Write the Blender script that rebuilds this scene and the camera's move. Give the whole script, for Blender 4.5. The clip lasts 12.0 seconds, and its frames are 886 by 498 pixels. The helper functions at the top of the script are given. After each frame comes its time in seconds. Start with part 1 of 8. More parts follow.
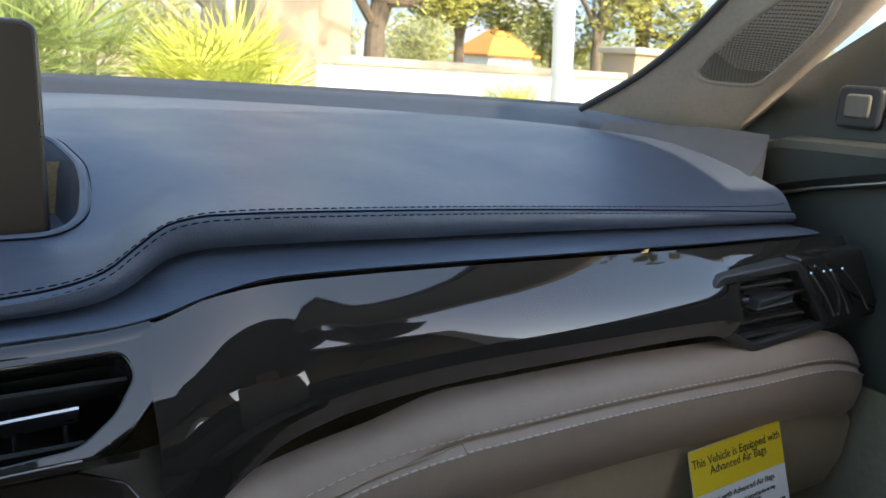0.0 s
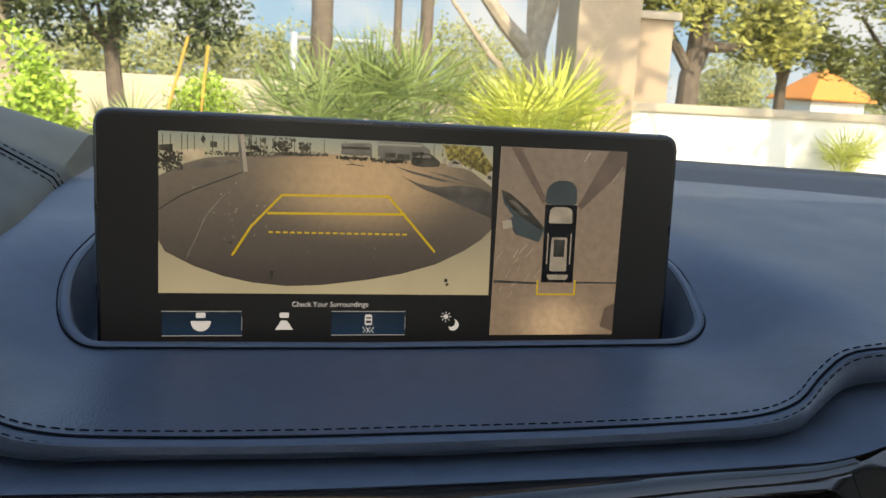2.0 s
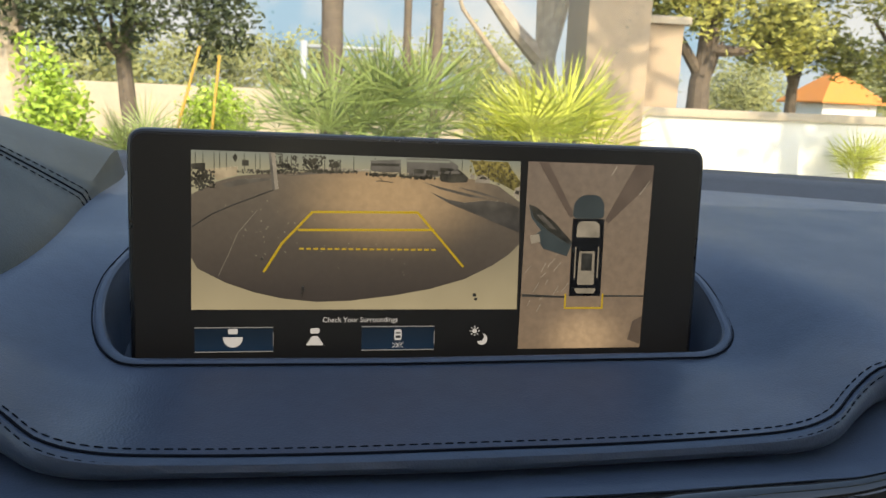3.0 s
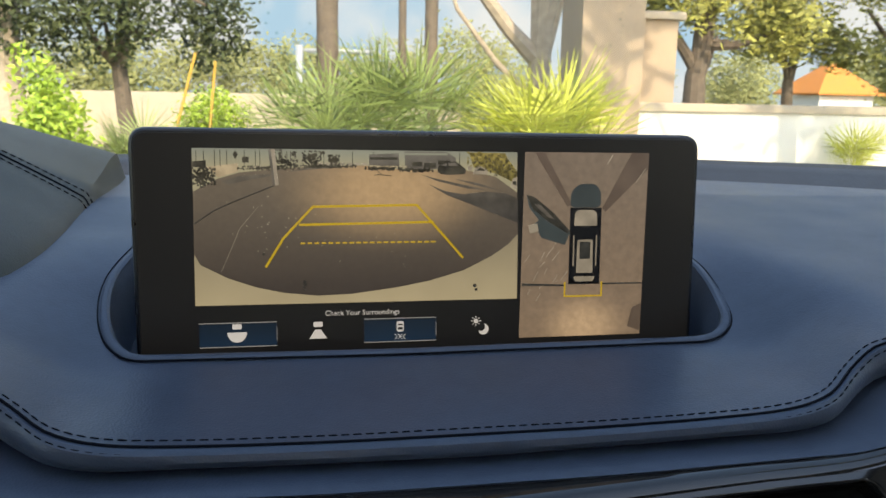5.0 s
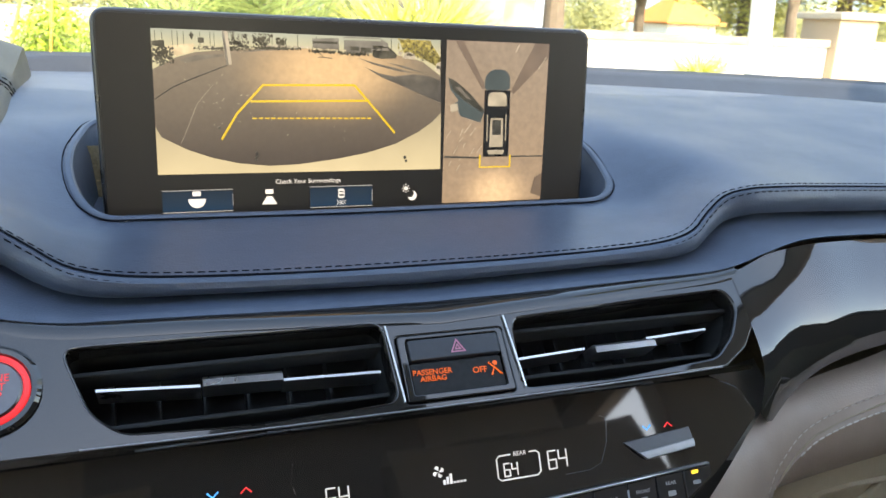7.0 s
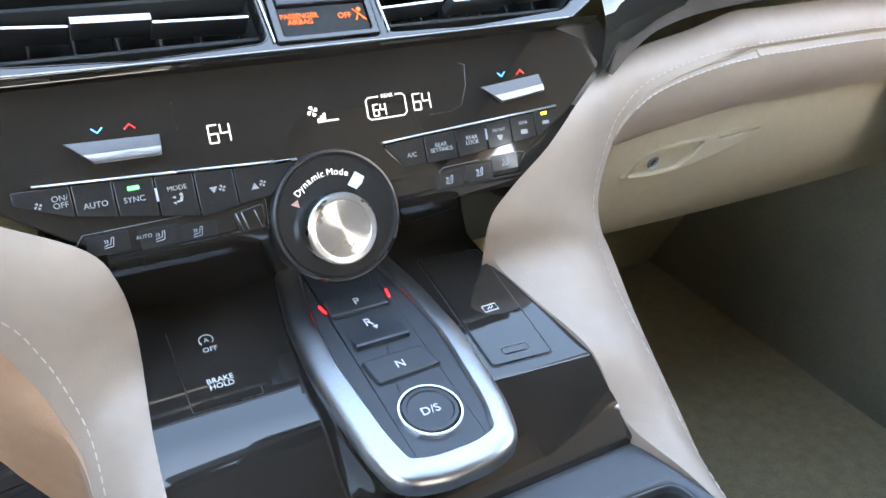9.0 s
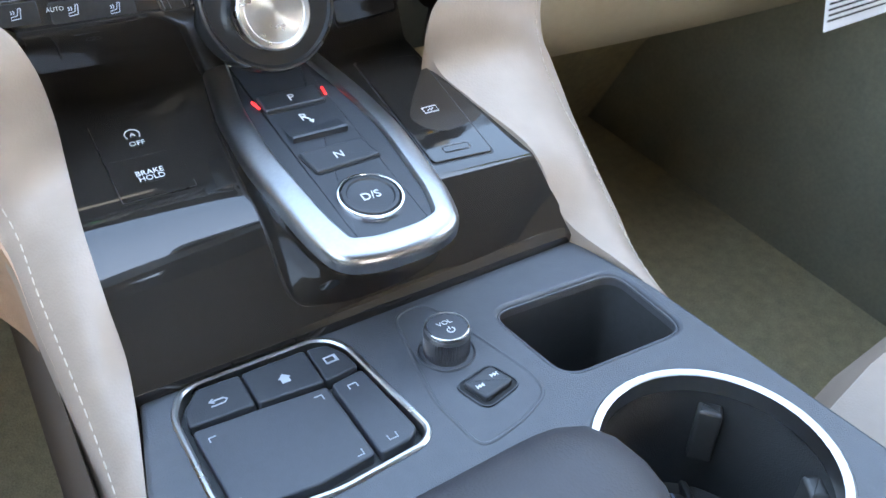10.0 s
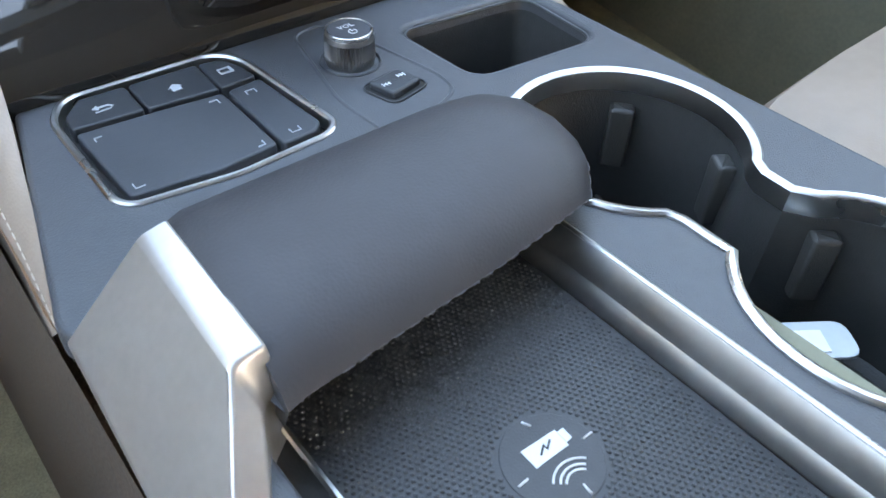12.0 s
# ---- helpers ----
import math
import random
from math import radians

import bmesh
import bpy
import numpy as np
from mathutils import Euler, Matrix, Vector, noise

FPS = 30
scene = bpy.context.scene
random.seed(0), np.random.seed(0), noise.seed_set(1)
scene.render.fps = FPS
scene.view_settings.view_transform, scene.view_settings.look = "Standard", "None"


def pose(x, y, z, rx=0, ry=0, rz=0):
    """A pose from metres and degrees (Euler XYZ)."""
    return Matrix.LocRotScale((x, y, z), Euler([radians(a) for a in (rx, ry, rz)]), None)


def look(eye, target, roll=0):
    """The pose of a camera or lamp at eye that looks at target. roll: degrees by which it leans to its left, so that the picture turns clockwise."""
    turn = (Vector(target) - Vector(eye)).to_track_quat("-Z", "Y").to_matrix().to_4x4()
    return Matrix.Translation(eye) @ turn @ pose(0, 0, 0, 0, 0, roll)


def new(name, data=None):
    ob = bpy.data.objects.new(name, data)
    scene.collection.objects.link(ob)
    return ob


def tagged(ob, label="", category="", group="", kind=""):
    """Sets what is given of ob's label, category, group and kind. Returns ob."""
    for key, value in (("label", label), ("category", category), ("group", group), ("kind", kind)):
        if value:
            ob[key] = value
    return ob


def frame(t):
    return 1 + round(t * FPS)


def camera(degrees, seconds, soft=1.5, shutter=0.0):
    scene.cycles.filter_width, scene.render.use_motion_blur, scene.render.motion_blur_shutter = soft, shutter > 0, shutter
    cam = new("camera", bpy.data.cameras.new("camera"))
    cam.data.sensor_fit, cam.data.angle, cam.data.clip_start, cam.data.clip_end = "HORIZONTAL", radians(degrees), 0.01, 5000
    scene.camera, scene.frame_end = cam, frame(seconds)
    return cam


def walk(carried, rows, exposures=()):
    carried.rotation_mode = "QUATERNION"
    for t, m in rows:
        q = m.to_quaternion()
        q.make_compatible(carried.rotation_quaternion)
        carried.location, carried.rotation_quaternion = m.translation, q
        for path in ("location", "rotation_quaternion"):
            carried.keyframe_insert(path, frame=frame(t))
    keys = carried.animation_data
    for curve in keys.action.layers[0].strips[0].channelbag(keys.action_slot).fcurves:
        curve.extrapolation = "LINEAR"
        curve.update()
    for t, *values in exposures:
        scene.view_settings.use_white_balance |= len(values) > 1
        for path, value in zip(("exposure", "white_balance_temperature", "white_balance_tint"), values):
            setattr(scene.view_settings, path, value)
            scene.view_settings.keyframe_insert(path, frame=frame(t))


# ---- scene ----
cam = camera(59.5, 12.0)
cam.data.dof.use_dof, cam.data.dof.focus_distance, cam.data.dof.aperture_fstop = True, 0.37, 32.0
PATH = [
    (0, (0.1188, -0.4868, 0.0555), (1.1626, 1.1544, -0.4104), 3.53),
    (0.2, (0.0950, -0.4727, 0.0634), (1.0129, 1.2415, -0.4044), 3.31),
    (0.5, (0.0595, -0.4546, 0.0704), (0.8083, 1.3501, -0.3566), 3.12),
    (1, (0.0032, -0.4376, 0.0762), (0.5236, 1.4493, -0.3349), 3.20),
    (1.5, (-0.0318, -0.4207, 0.0832), (0.3846, 1.4935, -0.3196), 2.95),
    (2, (-0.0551, -0.4158, 0.0834), (0.3117, 1.5092, -0.3162), 3.08),
    (2.5, (-0.0611, -0.4157, 0.0890), (0.2871, 1.5143, -0.3034), 3.06),
    (3, (-0.0656, -0.4159, 0.0883), (0.2745, 1.5169, -0.2970), 2.49),
    (5, (-0.0662, -0.4218, 0.0841), (0.2734, 1.5116, -0.2989), 1.10),
    (5.5, (-0.0773, -0.4344, 0.0870), (0.2619, 1.4975, -0.3040), 0.92),
    (6, (-0.0873, -0.4478, 0.0806), (0.2904, 1.4734, -0.3275), 0.97),
    (6.5, (-0.1060, -0.4660, 0.0786), (0.3965, 1.4166, -0.3722), 1.55),
    (6.7, (-0.1145, -0.4743, 0.0739), (0.4651, 1.3740, -0.4240), 2.04),
    (8.3, (-0.1359, -0.5300, 0.0281), (0.6850, 1.1057, -0.7787), 2.41),
    (8.5, (-0.1367, -0.5333, 0.0243), (0.6967, 1.0564, -0.8580), 2.59),
    (9, (-0.1403, -0.5431, 0.0110), (0.7351, 0.9256, -1.0266), 3.31),
    (9.5, (-0.1423, -0.5493, -0.0098), (0.7548, 0.8032, -1.1785), 4.35),
    (10, (-0.1488, -0.5609, -0.0315), (0.7846, 0.6685, -1.3033), 6.40),
    (10.5, (-0.1461, -0.5726, -0.0514), (0.8199, 0.5912, -1.3600), 7.86),
    (11, (-0.1460, -0.5855, -0.0721), (0.8263, 0.4747, -1.4616), 9.13),
    (11.5, (-0.1525, -0.5966, -0.0882), (0.8175, 0.3688, -1.5467), 9.89),
    (12, (-0.1629, -0.6043, -0.0981), (0.8192, 0.3321, -1.5673), 9.75),
]
walk(cam, [(t, look(eye, target, roll)) for t, eye, target, roll in PATH],
     exposures=[(0.0, 2.35, 7600), (0.5, 2.05, 7600), (1.0, 1.95, 7600), (2.0, 1.75, 7600), (3.2, 1.65, 7600), (5.0, 1.7, 7500), (5.5, 1.85, 7500), (6.5, 2.35, 7600), (8.3, 4.45, 8300), (9.0, 4.55, 8000), (10.0, 4.65, 8000), (12.0, 4.5, 8700)])
scene.view_settings.use_white_balance = True
scene.view_settings.white_balance_temperature = 7600

# ---- light: low sun from behind on the passenger's side, clear sky ----
SUN_FROM, SUN_UP = 172.0, 33.0
world = bpy.data.worlds.new("world")
scene.world = world
world.use_nodes = True
sky = world.node_tree.nodes.new("ShaderNodeTexSky")
sky.sky_type, sky.sun_disc = "NISHITA", False
sky.ozone_density, sky.dust_density = 1.3, 0.8
sky.sun_elevation, sky.sun_rotation = radians(SUN_UP), radians(SUN_FROM)
world.node_tree.links.new(sky.outputs[0], world.node_tree.nodes["Background"].inputs[0])
world.node_tree.nodes["Background"].inputs[1].default_value = 0.15
sun = new("sun", bpy.data.lights.new("sun", "SUN"))
sun.data.energy, sun.data.angle, sun.data.color = 1.6, radians(0.5), (1.0, 0.9, 0.75)
sun.matrix_world = look((30 * math.sin(radians(SUN_FROM)) * math.cos(radians(SUN_UP)),
                         30 * math.cos(radians(SUN_FROM)) * math.cos(radians(SUN_UP)),
                         30 * math.sin(radians(SUN_UP))), (0, 0, 0))
GROUND = -1.22


# ---- materials ----
def material(name, color, rough=0.5, metal=0.0, vary=0.12, scale=20.0, bump=0.0, bump_scale=300.0, coat=0.0, glow=None, power=0.0, random_tone=0.0, sheen=0.0, specular=0.5):
    """Principled surface with tone variation at two scales and fine relief."""
    m = bpy.data.materials.new(name)
    m.use_nodes = True
    nodes, links = m.node_tree.nodes, m.node_tree.links
    p = nodes["Principled BSDF"]
    p.inputs["Roughness"].default_value, p.inputs["Metallic"].default_value = rough, metal
    p.inputs["Coat Weight"].default_value = coat
    p.inputs["Coat Roughness"].default_value = 0.03
    p.inputs["Specular IOR Level"].default_value = specular
    p.inputs["Sheen Weight"].default_value = sheen
    where = nodes.new("ShaderNodeTexCoord")
    base = (*color, 1)
    if vary > 0:
        coarse, fine = nodes.new("ShaderNodeTexNoise"), nodes.new("ShaderNodeTexNoise")
        coarse.inputs["Scale"].default_value, fine.inputs["Scale"].default_value = scale, scale * 9
        coarse.inputs["Detail"].default_value = 4
        both = nodes.new("ShaderNodeMath")
        both.operation = "ADD"
        links.new(where.outputs["Object"], coarse.inputs["Vector"])
        links.new(where.outputs["Object"], fine.inputs["Vector"])
        links.new(coarse.outputs[0], both.inputs[0])
        links.new(fine.outputs[0], both.inputs[1])
        ramp = nodes.new("ShaderNodeMapRange")
        ramp.inputs[1].default_value, ramp.inputs[2].default_value = 0.6, 1.4
        ramp.inputs[3].default_value, ramp.inputs[4].default_value = 1 - vary, 1 + vary
        links.new(both.outputs[0], ramp.inputs[0])
        tint = nodes.new("ShaderNodeVectorMath")
        tint.operation = "SCALE"
        tint.inputs[0].default_value = color
        links.new(ramp.outputs[0], tint.inputs["Scale"])
        last = tint
        if random_tone > 0:
            info = nodes.new("ShaderNodeNewGeometry")
            spread = nodes.new("ShaderNodeMapRange")
            spread.inputs[3].default_value, spread.inputs[4].default_value = 1 - random_tone, 1 + random_tone
            links.new(info.outputs["Random Per Island"], spread.inputs[0])
            tone = nodes.new("ShaderNodeVectorMath")
            tone.operation = "SCALE"
            links.new(tint.outputs[0], tone.inputs[0])
            links.new(spread.outputs[0], tone.inputs["Scale"])
            last = tone
        links.new(last.outputs[0], p.inputs["Base Color"])
        wear = nodes.new("ShaderNodeMapRange")
        wear.inputs[1].default_value, wear.inputs[2].default_value = 0.3, 0.7
        wear.inputs[3].default_value, wear.inputs[4].default_value = max(rough * 0.85, 0.0), min(rough * 1.15, 1)
        links.new(coarse.outputs[0], wear.inputs[0])
        links.new(wear.outputs[0], p.inputs["Roughness"])
    p.inputs["Base Color"].default_value = base
    if bump > 0:
        grain, relief = nodes.new("ShaderNodeTexVoronoi"), nodes.new("ShaderNodeBump")
        grain.inputs["Scale"].default_value = bump_scale
        relief.inputs["Strength"].default_value, relief.inputs["Distance"].default_value = bump, 0.0006
        links.new(where.outputs["Object"], grain.inputs["Vector"])
        links.new(grain.outputs[0], relief.inputs["Height"])
        links.new(relief.outputs[0], p.inputs["Normal"])
    if glow:
        p.inputs["Emission Color"].default_value, p.inputs["Emission Strength"].default_value = (*glow, 1), power
    return m


# Black leather; the blue of reflected sky is put into its base colour.
LEATHER = material("sky_tinted_dark_leather", (0.058, 0.074, 0.104), 0.42, vary=0.12, scale=12, bump=0.2, bump_scale=900)
STRIP_DARK = material("dark_slate_plastic", (0.028, 0.034, 0.044), 0.55, vary=0.12, scale=14, bump=0.2, bump_scale=900)
LEATHER_GREY = material("grey_green_leather", (0.038, 0.044, 0.039), 0.5, vary=0.1, scale=12, bump=0.35, bump_scale=900)
LEATHER_DARK = material("neutral_dark_leather", (0.038, 0.035, 0.038), 0.52, vary=0.1, scale=12, bump=0.15, bump_scale=900)
TAUPE = material("taupe_plastic", (0.17, 0.155, 0.13), 0.5, vary=0.1, scale=20, bump=0.2, bump_scale=1200)
# Dark door plastic; lens haze is put into its lighter base colour.
DOOR_BLACK = material("dark_grey_door_plastic", (0.215, 0.205, 0.150), 0.6, vary=0.15, scale=20, bump=0.25, bump_scale=900)
TOUCH = material("satin_touch_plastic", (0.050, 0.053, 0.060), 0.42, vary=0.08, scale=30, bump=0.12, bump_scale=1500)
DECK_MAT = material("soft_dark_plastic", (0.070, 0.073, 0.080), 0.42, vary=0.1, scale=18, bump=0.25, bump_scale=1500)
TRAY_MAT = material("black_plastic", (0.036, 0.036, 0.036), 0.45, vary=0.15, scale=25, bump=0.2, bump_scale=1200)
VOID = material("matt_black_duct", (0.028, 0.028, 0.028), 0.7, vary=0.2, scale=40, specular=0.15)
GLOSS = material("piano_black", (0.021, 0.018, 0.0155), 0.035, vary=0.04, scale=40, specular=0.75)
CREAM = material("cream_leather", (0.350, 0.266, 0.208), 0.5, vary=0.06, scale=10, bump=0.14, bump_scale=800)
# Cream leather again, with the warm light on it mixed into the colour.
WARM_CREAM = material("warm_lit_cream_leather", (0.42, 0.25, 0.155), 0.5, vary=0.08, scale=10, bump=0.3, bump_scale=800)
CREAM_PLASTIC = material("cream_plastic", (0.35, 0.283, 0.190), 0.5, vary=0.06, scale=14, bump=0.25, bump_scale=1200)
PILLAR = material("beige_pillar_cloth", (0.62, 0.54, 0.46), 0.85, vary=0.1, scale=30, bump=0.3, bump_scale=1500)
SATIN = material("satin_silver", (0.56, 0.55, 0.54), 0.30, metal=1.0, vary=0.05, scale=30)
DARK_SATIN = material("smoked_satin_metal", (0.14, 0.135, 0.135), 0.30, metal=1.0, vary=0.08, scale=30)
CHROME = material("chrome", (0.75, 0.76, 0.78), 0.10, metal=1.0, vary=0.03, scale=30)
BUTTON = material("matt_black_button", (0.032, 0.034, 0.038), 0.4, vary=0.1, scale=40, bump=0.15, bump_scale=1500)
THREAD_DARK = material("navy_thread", (0.005, 0.006, 0.010), 0.8, vary=0.1, scale=200, specular=0.1)
CREAM_THREAD = material("cream_thread", (0.55, 0.47, 0.39), 0.7, vary=0.1, scale=200)
POD_METAL = material("brushed_pod_silver", (0.38, 0.375, 0.37), 0.33, metal=1.0, vary=0.08, scale=60)
ARM_SILVER = material("satin_silver_paint", (0.53, 0.495, 0.465), 0.36, metal=0.7, vary=0.06, scale=30)
RAIL_METAL = material("smoked_rail_metal", (0.34, 0.33, 0.325), 0.36, metal=1.0, vary=0.08, scale=30)
THREAD_LIGHT = material("pale_thread", (0.56, 0.50, 0.43), 0.7, vary=0.1, scale=200)
# Charcoal carpet, lightened so its colour carries the haze over the footwell.
CARPET = material("haze_lifted_charcoal_carpet", (0.26, 0.222, 0.135), 0.95, vary=0.3, scale=60, bump=0.8, bump_scale=500)
CARPET_BROWN = material("brown_carpet", (0.095, 0.066, 0.048), 0.95, vary=0.3, scale=60, bump=0.8, bump_scale=500)
RUBBER = material("ribbed_black_rubber", (0.046, 0.047, 0.050), 0.5, vary=0.12, scale=30, bump=0.2, bump_scale=1500)
PRINT = material("white_print", (0.62, 0.62, 0.62), 0.5, vary=0.03, scale=100)
GREY_PRINT = material("grey_print", (0.38, 0.40, 0.43), 0.5, vary=0.03, scale=100)
LIT_WHITE = material("lit_white_sign", (0.6, 0.6, 0.6), 0.4, vary=0, glow=(1.0, 0.96, 0.92), power=0.065)
PAGE_WHITE = material("page_white", (0.1, 0.1, 0.1), 0.3, vary=0, glow=(1.0, 0.96, 0.92), power=0.15)
PAGE_GREY = material("page_grey", (0.06, 0.06, 0.06), 0.3, vary=0, glow=(0.95, 0.92, 0.88), power=0.07)
LIT_ORANGE = material("lit_orange_sign", (0.12, 0.03, 0.0), 0.4, vary=0, glow=(1.0, 0.15, 0.0), power=0.115)
LIT_RED = material("lit_red", (0.5, 0.03, 0.03), 0.4, vary=0, glow=(1.0, 0.03, 0.04), power=0.11)
LIT_GREEN = material("lit_green", (0.03, 0.5, 0.1), 0.4, vary=0, glow=(0.05, 1.0, 0.2), power=0.2)
LIT_AMBER = material("lit_amber", (0.5, 0.3, 0.02), 0.4, vary=0, glow=(1.0, 0.6, 0.05), power=0.22)
LIT_BLUE = material("lit_blue", (0.05, 0.2, 0.5), 0.4, vary=0, glow=(0.05, 0.35, 1.0), power=0.22)
SCREEN_GLASS = material("screen_glass", (0.010, 0.010, 0.010), 0.34, vary=0.05, scale=30, specular=0.3, glow=(0.5, 0.46, 0.42), power=0.004)
SCREEN_CASE = material("screen_case", (0.010, 0.010, 0.011), 0.3, vary=0.1, scale=40)
YELLOW_PAPER = material("yellow_label", (0.75, 0.55, 0.02), 0.6, vary=0.04, scale=40)
WHITE_PAPER = material("white_label", (0.72, 0.72, 0.70), 0.6, vary=0.04, scale=40)
INK = material("black_ink", (0.02, 0.02, 0.02), 0.6, vary=0.1, scale=100)
HEADLINER = material("grey_headliner", (0.20, 0.185, 0.16), 0.95, vary=0.08, scale=20, bump=0.3, bump_scale=700)
GRILLE_MAT = material("dark_grille", (0.33, 0.30, 0.265), 0.5, vary=0.1, scale=60)


def clear_glass(name, tint=(0.92, 0.95, 0.94)):
    m = bpy.data.materials.new(name)
    m.use_nodes = True
    nodes, links = m.node_tree.nodes, m.node_tree.links
    nodes.remove(nodes["Principled BSDF"])
    mix, clear, shine, edge, less = (nodes.new("ShaderNode" + k) for k in ("MixShader", "BsdfTransparent", "BsdfGlossy", "LayerWeight", "Math"))
    clear.inputs[0].default_value, shine.inputs["Roughness"].default_value, edge.inputs["Blend"].default_value = (*tint, 1), 0.0, 0.15
    less.operation = "MULTIPLY"
    less.inputs[1].default_value = 0.25
    links.new(edge.outputs["Facing"], less.inputs[0])
    links.new(less.outputs[0], mix.inputs[0])
    links.new(clear.outputs[0], mix.inputs[1])
    links.new(shine.outputs[0], mix.inputs[2])
    links.new(mix.outputs[0], nodes["Material Output"].inputs[0])
    return m


GLASS = clear_glass("window_glass")
ASPHALT = material("asphalt", (0.17, 0.155, 0.14), 0.9, vary=0.25, scale=2, bump=0.6, bump_scale=60)
GRASS_SOIL = material("dry_grass_soil", (0.16, 0.15, 0.07), 0.95, vary=0.35, scale=1.2, bump=0.6, bump_scale=30)
STUCCO_WHITE = material("white_stucco", (0.72, 0.69, 0.62), 0.9, vary=0.06, scale=3, bump=0.5, bump_scale=60)
STUCCO_TAN = material("tan_stucco", (0.40, 0.30, 0.205), 0.9, vary=0.10, scale=3, bump=0.6, bump_scale=60)
CAP_TAN = material("tan_concrete_cap", (0.46, 0.38, 0.28), 0.9, vary=0.12, scale=4, bump=0.5, bump_scale=60)
BARK = material("grey_brown_bark", (0.15, 0.115, 0.085), 0.95, vary=0.4, scale=9, bump=1.0, bump_scale=30)
BARK_PALE = material("pale_palm_bark", (0.44, 0.36, 0.27), 0.95, vary=0.3, scale=9, bump=1.0, bump_scale=30)
LEAF_DARK = material("dark_oak_leaf", (0.07, 0.085, 0.03), 0.6, vary=0.25, scale=2, random_tone=0.5)
LEAF_OLIVE = material("olive_leaf", (0.30, 0.29, 0.065), 0.6, vary=0.25, scale=2, random_tone=0.5)
# Distance haze is mixed into this leaf colour, with less tone spread.
LEAF_FAR = material("hazy_olive_leaf", (0.27, 0.27, 0.10), 0.8, vary=0.15, scale=1, random_tone=0.25)
LEAF_BRIGHT = material("bright_green_leaf", (0.32, 0.44, 0.05), 0.55, vary=0.2, scale=2, random_tone=0.45)
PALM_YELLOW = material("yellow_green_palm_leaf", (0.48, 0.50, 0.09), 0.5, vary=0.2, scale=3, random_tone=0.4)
# Darker palm leaf: the half shade on those clumps is in its colour.
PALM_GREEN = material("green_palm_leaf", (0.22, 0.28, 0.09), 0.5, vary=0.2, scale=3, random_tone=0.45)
WHITE_PAINT = material("white_paint", (0.75, 0.74, 0.70), 0.6, vary=0.06, scale=5)
GALVANISED = material("galvanised_grey", (0.40, 0.41, 0.42), 0.5, vary=0.1, scale=6)
YELLOW_PAINT = material("yellow_stake", (0.46, 0.28, 0.04), 0.6, vary=0.08, scale=8)
ORANGE_ROOF = material("orange_roof", (0.75, 0.27, 0.06), 0.8, vary=0.1, scale=3)


# ---- building helpers ----
def lerp(a, b, t):
    return a + (b - a) * t


def smooth(t):
    t = min(max(t, 0.0), 1.0)
    return t * t * (3 - 2 * t)


def along(x, table):
    """Smooth value of a table of (x, v) pairs, Catmull-Rom between them."""
    n = len(table)
    if x <= table[0][0]:
        return table[0][1]
    if x >= table[-1][0]:
        return table[-1][1]
    for i in range(n - 1):
        (x0, v0), (x1, v1) = table[i], table[i + 1]
        if x0 <= x <= x1:
            t = (x - x0) / (x1 - x0)
            m0 = (v1 - table[i - 1][1]) / (x1 - table[i - 1][0]) if i else (v1 - v0) / (x1 - x0)
            m1 = (table[i + 2][1] - v0) / (table[i + 2][0] - x0) if i + 2 < n else (v1 - v0) / (x1 - x0)
            h = x1 - x0
            return ((2 * t**3 - 3 * t**2 + 1) * v0 + (t**3 - 2 * t**2 + t) * m0 * h + (3 * t**2 - 2 * t**3) * v1 + (t**3 - t**2) * m1 * h)


def thing(name, label, category, at=(0, 0, 0), group="", kind=""):
    ob = new(name)
    ob.empty_display_size = 0.02
    ob.location = at
    return tagged(ob, label, category, group, kind)


def part(name, bm, mat, parent=None, label="", soft=True, kind=""):
    """One mesh object, its vertices in world metres, under a thing or a part."""
    me = bpy.data.meshes.new(name)
    bmesh.ops.recalc_face_normals(bm, faces=bm.faces)
    if soft:
        for f in bm.faces:
            f.smooth = len(f.verts) == 4
        for e in bm.edges:
            if len(e.link_faces) == 2 and e.calc_face_angle(0) > radians(35):
                e.smooth = False
    bm.to_mesh(me)
    bm.free()
    me.materials.append(mat)
    ob = new(name, me)
    if parent is not None:
        ob.parent = parent
        ob.matrix_parent_inverse = Matrix.Translation(parent.location).inverted()
    if label:
        ob["label"] = label
    if kind:
        ob["kind"] = kind
    return ob


def setting(name, bm, mat, label, category, soft=True):
    return tagged(part(name, bm, mat, soft=soft), label, category, kind="structure")


def loft(bm, sections, closed=False, caps=False):
    """Faces between rows of points; closed: each row is a ring."""
    rings = [[bm.verts.new(p) for p in row] for row in sections]
    for a, b in zip(rings, rings[1:]):
        n = len(a)
        for i in range(n if closed else n - 1):
            j = (i + 1) % n
            bm.faces.new((a[i], a[j], b[j], b[i]))
    if caps and closed:
        if caps != "last":
            bm.faces.new(rings[0][::-1])
        bm.faces.new(rings[-1])
    return rings


